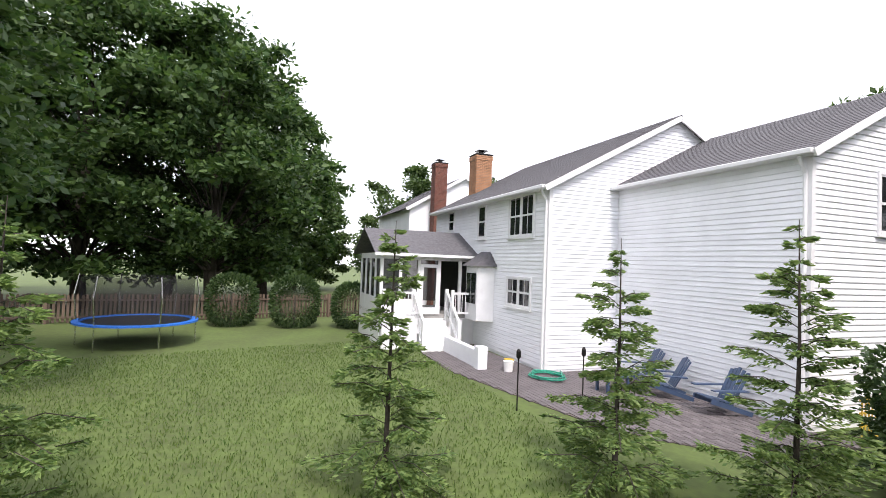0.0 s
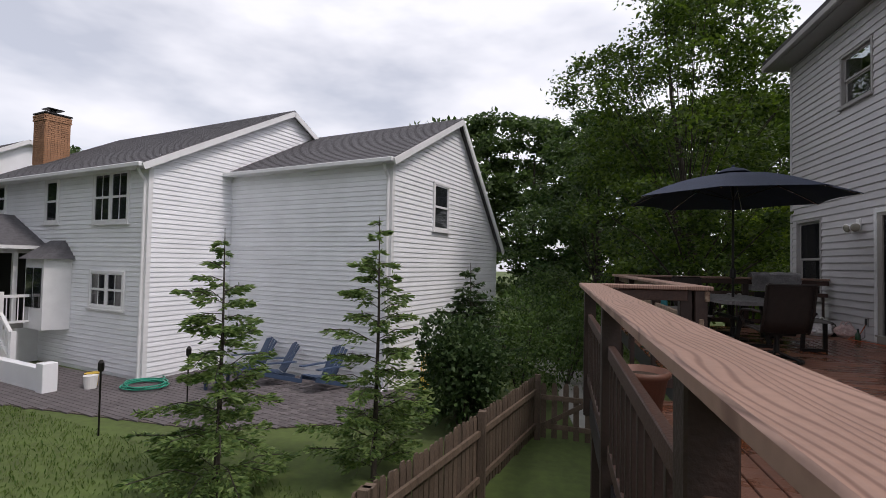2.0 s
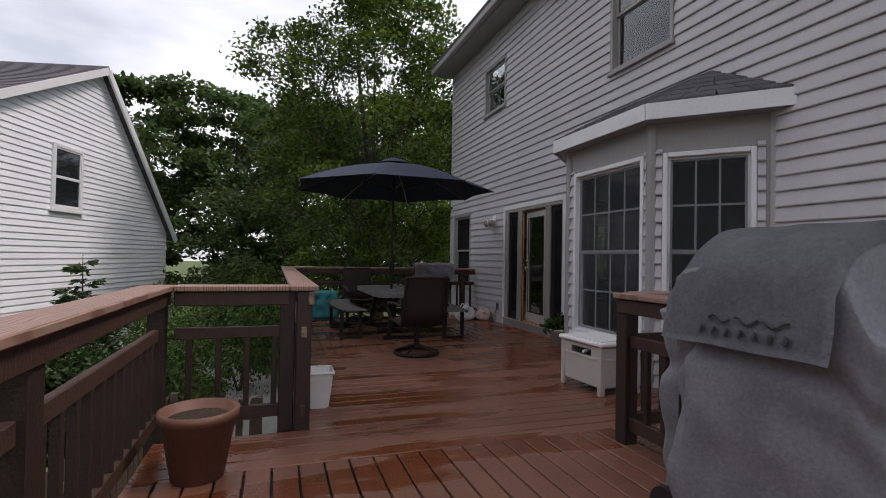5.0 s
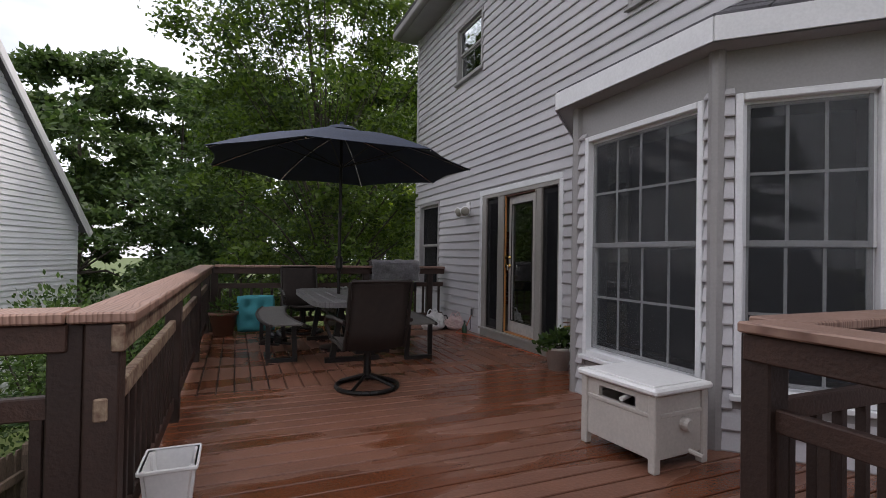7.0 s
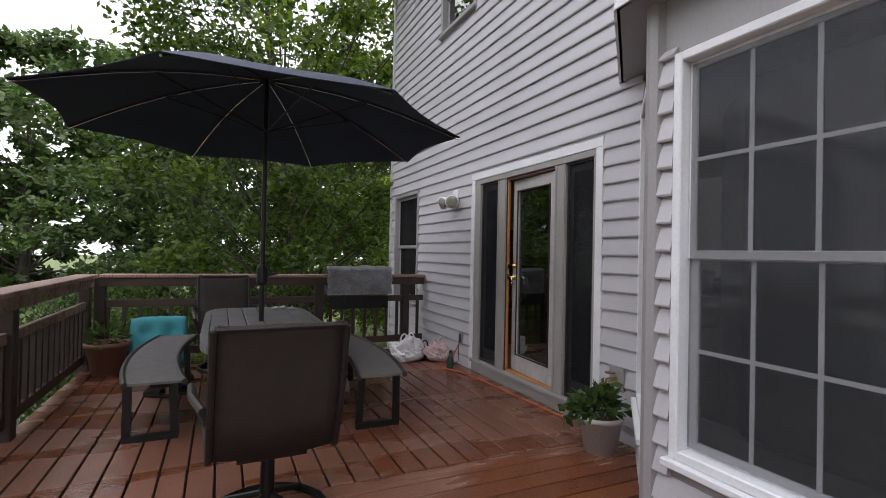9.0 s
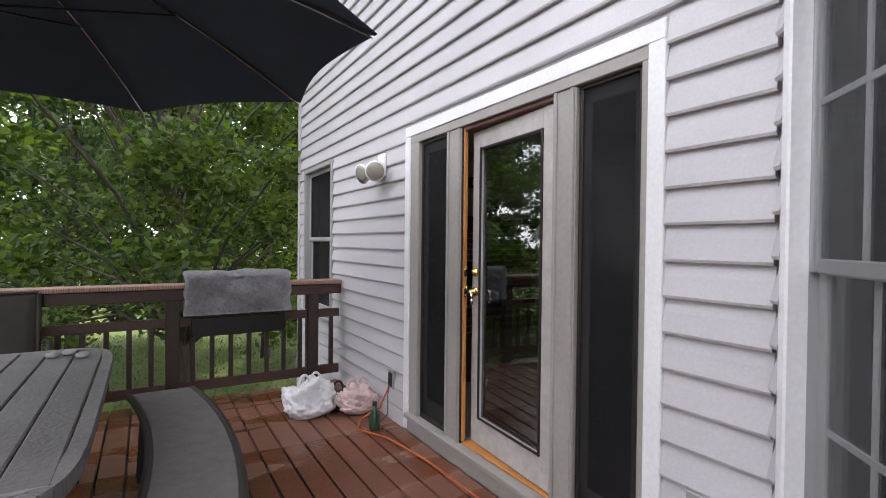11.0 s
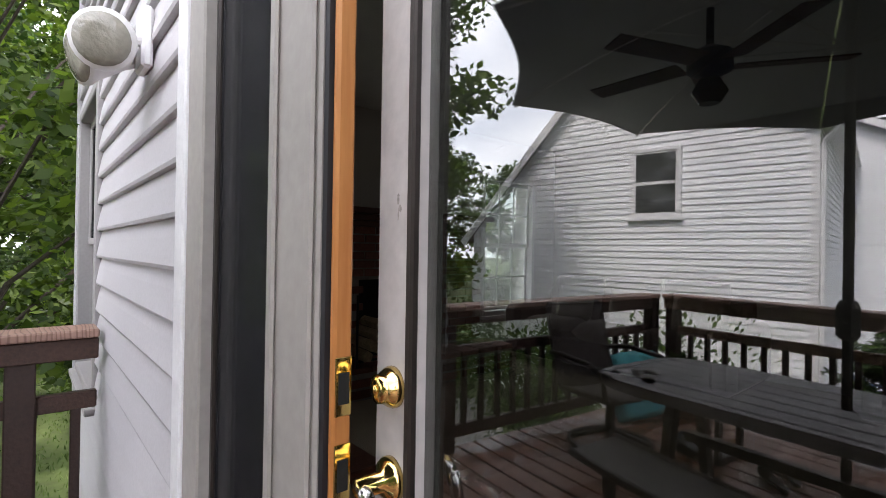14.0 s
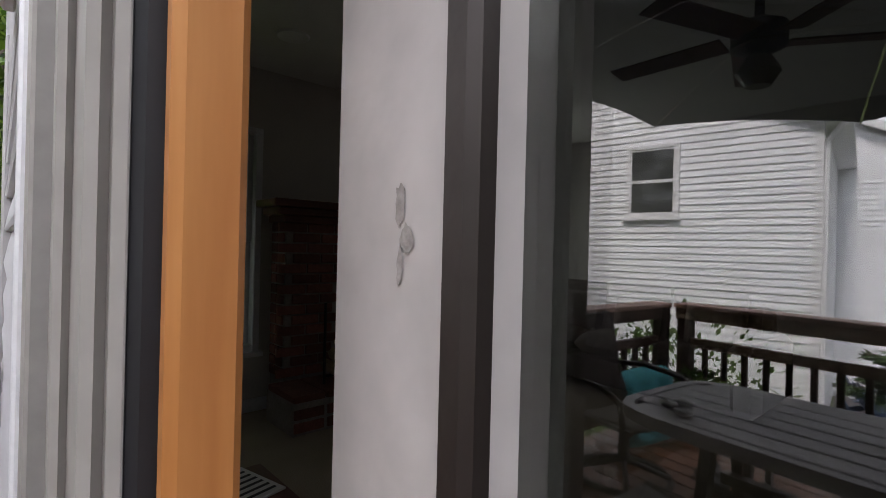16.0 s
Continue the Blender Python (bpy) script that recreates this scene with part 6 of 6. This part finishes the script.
for (x, y, mm, lab) in ((-3.3, 6.2, M_YELLOW, "yellow plastic bucket on the patio"), (-3.45, 5.95, M_WHITEP, "white plastic bucket on the patio")):
    t = thing("bucket", lab, "bucket", NB @ pose(x, y, G + 0.03))
    bm = B()
    lathe(bm, [(0.12, 0), (0.15, 0.3), (0.155, 0.3), (0.14, 0.29)], 18)
    part("bucket_body", bm, mm, t)
for (x, y) in ((-6.35, 8.0), (-6.75, 6.4)):
    t = thing("garden_torch", "thin black metal garden stake lamp", "lamp", pose(x - 1.0, y + 0.6, G))
    bm = B()
    rod(bm, (0, 0, 0), (0, 0, 1.1), 0.015)
    part("stake", bm, M_BLACKMETAL, t)
    bm = B()
    lathe(bm, [(0.03, 1.1), (0.05, 1.13), (0.05, 1.25), (0.02, 1.3)], 10)
    part("lamp_head", bm, M_BLACKMETAL, t)
lat = thing("lattice_panel", "yellow wooden lattice screen by the shrubs", "lattice", NB @ pose(0.2, -0.75, G))
for i in range(9):
    bm = B()
    beam(bm, (0.1 + 0.1 * i, 0, 0.05), (0.1 + 0.1 * i, 0, 0.9), 0.04, 0.012, (0, 1, 0))
    part("slat", bm, M_YELLOW, lat)
for z in (0.12, 0.35, 0.58, 0.82):
    bm = B()
    beam(bm, (0.05, 0.014, z), (0.95, 0.014, z), 0.012, 0.04)
    part("rail", bm, M_YELLOW, lat)

# fence along the boundary, with a gate


def picket_fence(p, q, h, label, gap=0.115, group="garden fences", w=0.095):
    t = thing("picket_fence", label, "fence", group=group)
    a, b = Vector((*p, G)), Vector((*q, G))
    L = (b - a).length
    d = (b - a).normalized()
    ang = math.degrees(math.atan2(d.y, d.x))
    for z in (0.25, h - 0.25):
        bm = B()
        beam(bm, a + Vector((0, 0, z)) + Vector((d.y, -d.x, 0)) * 0.04, b + Vector((0, 0, z)) + Vector((d.y, -d.x, 0)) * 0.04, 0.04, 0.08)
        part("rail", bm, M_FENCE, t)
    bm = B()
    prism(bm, [(-w / 2, 0.04), (w / 2, 0.04), (w / 2, h - 0.05), (w / 4, h), (-w / 4, h), (-w / 2, h - 0.05)], -0.01, 0.01, Matrix(((1, 0, 0, 0), (0, 0, 1, 0), (0, 1, 0, 0), (0, 0, 0, 1))))
    me = mesh_of("picket", bm, M_FENCE)
    n = int(L / gap)
    for i in range(n):
        c = a + d * (i + 0.5) * L / n
        shared("picket", me, t, pose(c.x, c.y, G + random.uniform(-0.02, 0.02), 0, random.uniform(-1, 1), ang))
    m = max(1, int(L / 2.2))
    for i in range(m + 1):
        c = a + d * L * i / m + Vector((d.y, -d.x, 0)) * 0.06
        bm = B()
        bbox(bm, c.x - 0.05, c.x + 0.05, c.y - 0.05, c.y + 0.05, G, G + h + 0.04)
        part("fence_post", bm, M_FENCE, t)
    return t


picket_fence((-3.3, -2.5), (-1.72, 4.08), 1.1, "weathered grey-brown picket fence along the lawn")
picket_fence((-1.70, 4.14), (-0.45, 9.0), 1.1, "weathered grey-brown picket fence along the lawn")
gt = picket_fence((-0.38, 9.04), (0.75, 8.9), 1.0, "weathered wooden garden gate with a diagonal brace", 0.17)
bm = B()
beam(bm, (-0.3, 8.98, G + 0.25), (0.68, 8.86, G + 0.85), 0.03, 0.08)
part("brace", bm, M_FENCE, gt)
picket_fence((-26.0, -14.0), (-24.5, 14.0), 1.2, "far weathered fence behind the lawn", 0.16)
picket_fence((-24.0, 16.0), (-19.0, 19.0), 1.1, "far weathered fence by the porch", 0.16)

# trampoline
tr = thing("trampoline", "round trampoline with a blue pad and black net", "trampoline", pose(-19.2, 0.6, G) @ Matrix.Diagonal((0.8, 0.8, 0.95, 1)))
bm = B()
n = 40
for k in range(n):
    a, b = 2 * math.pi * k / n, 2 * math.pi * (k + 1) / n
    beam(bm, (2.1 * math.cos(a), 2.1 * math.sin(a), 0.82), (2.1 * math.cos(b), 2.1 * math.sin(b), 0.82), 0.3, 0.06)
part("pad", bm, M_TBLUE, tr, "blue edge pad")
bm = B()
lathe(bm, [(1.96, 0.80), (1.96, 0.815)], 40)
part("jumping_mat", bm, M_RUBBER, tr)
bm = B()
lathe(bm, [(2.0, 0.86), (2.06, 2.35)], 40)
for f in [f for f in bm.faces if len(f.verts) > 4]:
    bm.faces.remove(f)
part("net", bm, M_TRAMPNET, tr, "black safety net")
for k in range(6):
    a = 2 * math.pi * k / 6 + 0.3
    c, s = math.cos(a), math.sin(a)
    bm = B()
    tube(bm, [(2.15 * c, 2.15 * s, 0), (2.15 * c, 2.15 * s, 0.85), (2.25 * c, 2.25 * s, 1.7), (2.1 * c, 2.1 * s, 2.4)], 0.028, 8)
    part("net_pole", bm, M_CHROME, tr)

# ---- plants ----
cypress(-7.0, -1.2, G, 3.6, 1.05, "young feathery green conifer on the lawn", 11)
cypress(-5.9, 2.9, G, 3.6, 0.95, "young feathery green conifer on the lawn", 12)
cypress(-4.36, 5.66, G, 3.5, 0.95, "young feathery green conifer by the patio", 13)
cypress(-2.57, 6.65, G, 3.75, 0.9, "young feathery green conifer near the fence", 14)
cypress(-1.75, 9.6, G, 3.1, 0.95, "dense dark conifer behind the fence", 15, L_CYPD, 1.9)


def shrub(x, y, sx, sz, leafm, label, seed, per=2600, size=0.09):
    t = thing("shrub", label, "shrub", pose(x, y, G))
    rs = np.random.RandomState(seed)
    cs = [(0, 0, sz * 0.5)] + [(rs.uniform(-0.5, 0.5) * sx, rs.uniform(-0.5, 0.5) * sx, sz * rs.uniform(0.3, 0.75)) for _ in range(6)]
    rr = [(sx * 0.95, sx * 0.95, sz * 0.5)] + [(sx * 0.5, sx * 0.5, sz * 0.28)] * 6
    leaves("foliage", clump_points(cs, rr, per // 5, seed, 0.55), size, leafm, t, 0.1, seed)
    bm = B()
    for k in range(5):
        rod(bm, (0, 0, -0.05), (sx * 0.5 * math.cos(k * 1.3), sx * 0.5 * math.sin(k * 1.3), sz * 0.6), 0.03, 0.01, 6)
    part("stem", bm, M_BARK, t)
    return t


def ball_hedge(x, y, r, h, seed):
    t = thing("clipped_bush", "clipped rounded dark green bush on the lawn", "bush", pose(x, y, G), "clipped bushes")
    v = np.random.RandomState(seed).normal(size=(5200, 3))
    v /= np.linalg.norm(v, axis=1)[:, None]
    v = np.sign(v) * np.abs(v) ** 0.8
    v *= np.random.RandomState(seed + 1).uniform(0.86, 1.03, (5200, 1)) * (r, r, h / 2)
    v[:, 2] += h / 2
    leaves("foliage", v, 0.12, L_CYPD, t, 0, seed)
    bm = B()
    rod(bm, (0, 0, -0.05), (0, 0, h * 0.6), 0.06, 0.03)
    part("stem", bm, M_BARK, t)


ball_hedge(-22.9, 4.2, 1.0, 2.2, 21)
ball_hedge(-21.7, 6.6, 1.0, 2.25, 22)
ball_hedge(-20.6, 9.0, 0.95, 2.0, 23)
shrub(-1.75, 8.9, 0.9, 2.2, L_CYPD, "dense dark evergreen shrub behind the fence", 30, 5200, 0.10)
shrub(-0.9, 11.6, 1.25, 2.75, L_SHRUB, "rounded leafy green shrub behind the fence", 31)
shrub(0.2, 13.2, 1.2, 2.5, L_SHRUB, "rounded leafy green shrub by the path", 32)
shrub(1.2, 15.8, 1.4, 3.0, L_TREE, "bright green arching shrub behind the deck", 33, 4200, 0.10)
shrub(-0.6, 16.6, 1.3, 2.4, L_SHRUB, "leafy shrub beside the neighbour's wall", 34)
shrub(-1.7, 14.2, 1.2, 2.5, L_SHRUB, "leafy shrub beside the neighbour's wall", 35)

broadleaf(4.0, 15.4, G, 12.3, 3.0, L_TREE, "tall bright-leaved tree behind the deck and house corner", 190, 260, 0.135, 41, 0.15, 0.17, (-0.9, 0.3))
broadleaf(6.2, 20.5, G, 9.5, 3.0, L_TREE, "bright green garden tree", 120, 260, 0.18, 42, 0.12, 0.16)
broadleaf(1.6, 22.5, G, 9.0, 3.4, L_MID, "leafy tree at the end of the garden", 110, 240, 0.2, 43, 0.08, 0.18)
broadleaf(13.5, 22.0, G, 8.5, 2.8, L_BIRCH, "pale green tree beyond the family room window", 110, 220, 0.17, 44, 0.1, 0.13)
broadleaf(6.9, 16.6, G, 5.0, 1.6, L_BIRCH, "small pale green tree outside the window", 60, 220, 0.12, 45, 0.2, 0.07)
for k, (x, y, h, s, lm2) in enumerate(((-7, 37, 14, 4.6, L_MID), (-2, 40, 15, 5.0, L_MID), (3, 38, 14, 4.6, L_DARK), (8, 42, 15, 5, L_MID), (-13, 42, 15, 5, L_MID), (14, 36, 14, 5, L_MID), (-18, 48, 13, 5, L_MID), (20, 26, 13, 5, L_MID), (-30, 46, 12, 5, L_MID), (-40, 34, 12, 5, L_MID), (-46, 26, 13, 5, L_MID))):
    broadleaf(x, y, G, h, s, lm2, "tall woodland tree beyond the houses", 85, 190, 0.42, 60 + k, 0.06, 0.3)
for k, (x, y, h, s, lm2) in enumerate(((-27, -9.0, 17, 5.0, L_DARK), (-31, -1.5, 17, 5.6, L_DARK), (-30, 4.5, 16, 4.9, L_DARK), (-35, 8.5, 14, 4.2, L_DARK), (-22, -11, 15, 5.0, L_MID), (-39, 3, 16, 6, L_DARK), (-36, -8, 17, 6, L_DARK), (-46, 14, 10, 4.5, L_MID), (-34, -18, 17, 6, L_DARK), (-20, -19, 15, 5, L_DARK))):
    broadleaf(x, y, G, h, s, lm2, "large dark green shade tree behind the lawn", 150, 260, 0.36, 80 + k, 0.12, 0.38)
broadleaf(-12.5, -5.4, G, 11.5, 3.6, L_DARK, "overhanging dark maple at the lawn edge", 120, 320, 0.2, 95, 0.28, 0.22)
path = solid("garden_path", prism(B(), [(0.3, 9.6), (1.5, 9.8), (1.1, 12.5), (0.9, 14.5), (-0.6, 17), (-1.6, 16.6), (-0.1, 14), (0.0, 12)], G + 0.01, G + 0.035), M_CONC, "curving pale garden path", "path", kind="structure")

# ---- family room ----
sash_window("window_4", "white-framed room window with muntins", Matrix(((1, 0, 0, 5.42), (0, -1, 0, 11.93), (0, 0, 1, 0.67), (0, 0, 0, 1))), 0.82, 1.49, M_TRIM, back=False)
sash_window("window_5", "white-framed room window with muntins", Matrix(((1, 0, 0, 8.56), (0, -1, 0, 11.93), (0, 0, 1, 0.67), (0, 0, 0, 1))), 0.82, 1.49, M_TRIM, back=False)
fp = thing("fireplace", "red brick fireplace with a cherry mantel and raised hearth", "fireplace", pose(7.27, 11.87, 0.2) @ Matrix.Diagonal((1.06, 1, 1.03, 1)))
for x0, x1, z0, z1, nm in ((-0.855, -0.45, 0.0, 1.30, "side_pier"), (0.45, 0.855, 0.0, 1.30, "side_pier"), (-0.45, 0.45, 0.86, 1.30, "lintel_panel")):
    bm = B()
    bbox(bm, x0, x1, -0.22, -0.005, z0, z1)
    part(nm, bm, M_MORTAR, fp)
bm = B()
bbox(bm, -0.45, 0.45, -0.05, -0.01, 0.2, 0.86)
part("firebox", bm, M_SOOTHOLE, fp, "black sooty firebox")
bm = B()
bbox(bm, -0.095, 0.095, -0.012, 0.012, 0, 0.058, None, 0.003)
bme = mesh_of("brick", bm, M_BRICKR)
z, k = 0.26, 0
while z < 1.27:
    for i in range(-5, 6):
        c = i * 0.203 + (0.1 if k % 2 else 0)
        if -0.84 < c < 0.84 and not (abs(c) < 0.5 and z < 0.86):
            shared("brick", bme, fp, pose(c, -0.222, z))
    for yy in (-0.06, -0.16):
        shared("brick", bme, fp, pose(-0.858, yy, z, 0, 0, 90) @ Matrix.Diagonal((0.45, 1, 1, 1)))
    z += 0.07
    k += 1
bm = B()
bbox(bm, -0.96, 0.96, -0.62, -0.22, 0.0, 0.20)
hearth = part("hearth", bm, M_MORTAR, fp)
for i in range(9):
    c = -0.86 + i * 0.215
    for z in (0.02, 0.10):
        shared("hearth_brick", bme, hearth, pose(c, -0.622, z))
    bm = B()
    bbox(bm, c - 0.1, c + 0.1, -0.63, -0.24, 0.20, 0.24, None, 0.004)
    part("hearth_tile", bm, M_BRICKR, hearth)
bm = B()
bbox(bm, -0.98, 0.98, -0.34, -0.005, 1.40, 1.45, None, 0.006)
bbox(bm, -0.93, 0.93, -0.29, -0.005, 1.35, 1.40, None, 0.006)
bbox(bm, -0.89, 0.89, -0.25, -0.005, 1.30, 1.35, None, 0.006)
part("mantel", bm, M_CHERRY, fp, "cherry wood mantel shelf")
rk = thing("log_rack", "black metal rack of split firewood on the hearth", "log rack", pose(6.72, 11.32, 0.45))
bm = B()
for sx in (-0.18, 0.18):
    for sy in (-0.08, 0.08):
        rod(bm, (sx, sy, 0), (sx, sy, 0.55), 0.01)
rod(bm, (-0.18, -0.08, 0.05), (0.18, -0.08, 0.05), 0.01)
rod(bm, (-0.18, 0.08, 0.05), (0.18, 0.08, 0.05), 0.01)
part("rack_frame", bm, M_BLACKMETAL, rk)
for i in range(6):
    bm = B()
    rod(bm, (-0.14 + 0.055 * i, -0.17, 0.10 + 0.07 * (i % 4)), (-0.12 + 0.05 * i, 0.17, 0.11 + 0.07 * (i % 4)), 0.045, 0.04, 5)
    part("log", bm, M_LOG, rk)
sg = thing("wall_sign", "dark sign with the pale word HOME", "sign", pose(7.42, 11.868, 2.19))
bm = B()
bbox(bm, -0.24, 0.24, -0.02, 0.0, -0.075, 0.075, None, 0.004)
part("board", bm, M_BLACKMETAL, sg)
cu = bpy.data.curves.new("letters", "FONT")
cu.body, cu.size, cu.extrude, cu.align_x, cu.align_y = "HOME", 0.14, 0.002, "CENTER", "CENTER"
cu.materials.append(M_WHITEP)
lt = new("lettering", cu)
lt.parent, lt.matrix_basis = sg, pose(0, -0.0225, 0, 90, 0, 0)
vz = thing("potted_plant", "small dark plant on the mantel", "plant", pose(7.42, 11.7, 1.694))
bm = B()
lathe(bm, [(0.04, 0), (0.06, 0.08), (0.05, 0.09)], 12)
part("pot_body", bm, M_BLACKMETAL, vz)
leaves("foliage", clump_points([(0, 0, 0.14)], [(0.08, 0.08, 0.08)], 60, 2), 0.09, L_DARK, vz, 0, 2)


def sofa(m, L, label):
    t = thing("sofa", label, "sofa", m)
    bm = B()
    bbox(bm, -L / 2, L / 2, -0.42, 0.42, 0.06, 0.30, None, 0.03)
    part("sofa_base", bm, M_SOFA, t)
    bm = B()
    bbox(bm, -L / 2, L / 2, 0.22, 0.45, 0.3, 0.78, None, 0.06)
    part("backrest", bm, M_SOFA, t)
    for s in (-1, 1):
        bm = B()
        bbox(bm, s * L / 2 - 0.11, s * L / 2 + 0.11, -0.45, 0.45, 0.06, 0.58, None, 0.06)
        part("arm", bm, M_SOFA, t)
    n = max(2, round(L / 0.7))
    for i in range(n):
        c = -L / 2 + 0.13 + (L - 0.26) * (i + 0.5) / n
        w = (L - 0.26) / n / 2 - 0.01
        p = part("seat_cushion", cushion(B(), w, 0.34, 0.1, [], 12, 12), M_SOFA, t, "", True)
        p.matrix_basis = pose(c, -0.1, 0.38)
        p = part("back_cushion", cushion(B(), w, 0.27, 0.11, [], 12, 12), M_SOFA, t, "", True)
        p.matrix_basis = pose(c, 0.16, 0.64, 76)
        p = part("pillow", cushion(B(), 0.2, 0.2, 0.08, [], 10, 10), M_PILLOW, t, "tan throw pillow", True)
        p.matrix_basis = pose(c + 0.1, -0.02, 0.62, 66, 0, 12)
    return t


sofa(pose(9.1, 10.55, 0.2, 0, 0, -90), 2.1, "brown upholstered sofa with tan pillows under the window")
sofa(pose(9.3, 7.6, 0.2, 0, 0, -90), 2.1, "brown upholstered sofa with tan pillows along the wall")
fn = thing("ceiling_fan", "dark five-bladed ceiling fan with a glass lamp", "fan", pose(7.35, 9.1, 2.63))
bm = B()
rod(bm, (0, 0, 0), (0, 0, -0.2), 0.02)
lathe(bm, [(0.05, -0.36), (0.11, -0.33), (0.11, -0.24), (0.04, -0.2)], 20)
part("motor", bm, M_BRONZE, fn)
for k in range(5):
    bm = B()
    bbox(bm, 0.12, 0.66, -0.065, 0.065, -0.305, -0.297, Matrix.Rotation(radians(72 * k + 15), 4, "Z") @ Matrix.Rotation(radians(9), 4, "X"), 0.003)
    part("blade", bm, M_CHERRY, fn)
bm = B()
lathe(bm, [(0.05, -0.50), (0.09, -0.44), (0.05, -0.37)], 16)
part("lamp_glass", bm, M_BULB, fn)
for x, y in ((6.17, 11.2), (8.75, 11.1)):
    t = thing("recessed_light", "unlit round recessed ceiling light", "lamp", pose(x, y, 2.63))
    bm = B()
    lathe(bm, [(0.06, -0.004), (0.09, -0.012), (0.1, -0.002)], 20)
    part("trim_ring", bm, M_WHITEP, t)
ct = thing("coffee_table", "dark wood low table with papers on the carpet", "table", pose(5.39, 9.82, 0.2))
bm = B()
bbox(bm, -0.22, 0.22, -0.34, 0.34, 0.36, 0.40, None, 0.006)
part("tabletop", bm, M_CHERRY, ct)
for sx in (-0.19, 0.19):
    for sy in (-0.3, 0.3):
        bm = B()
        bbox(bm, sx - 0.025, sx + 0.025, sy - 0.025, sy + 0.025, 0, 0.36)
        part("leg", bm, M_CHERRY, ct)
bm = B()
bbox(bm, 5.086, 9.81, 11.865, 11.885, 0.2, 0.29, None, 0.004)
solid("baseboard", bm, M_TRIM, "white painted baseboard", "baseboard", kind="structure")
mg = thing("magazine", "open printed magazine lying on the small table", "magazine", pose(5.42, 10.0, 0.601, 0, 0, 14))
for sx in (-1, 1):
    bm = B()
    bbox(bm, min(0.004 * sx, 0.15 * sx), max(0.004 * sx, 0.15 * sx), -0.12, 0.12, 0.0, 0.008, None, 0.003)
    pg = part("page", bm, M_WHITEP, mg)
    for k in range(6):
        bm = B()
        bbox(bm, 0.077 * sx - 0.055, 0.077 * sx + 0.055, -0.095 + 0.033 * k, -0.082 + 0.033 * k, 0.0085, 0.0092)
        part("text_bar", bm, M_INK, pg)
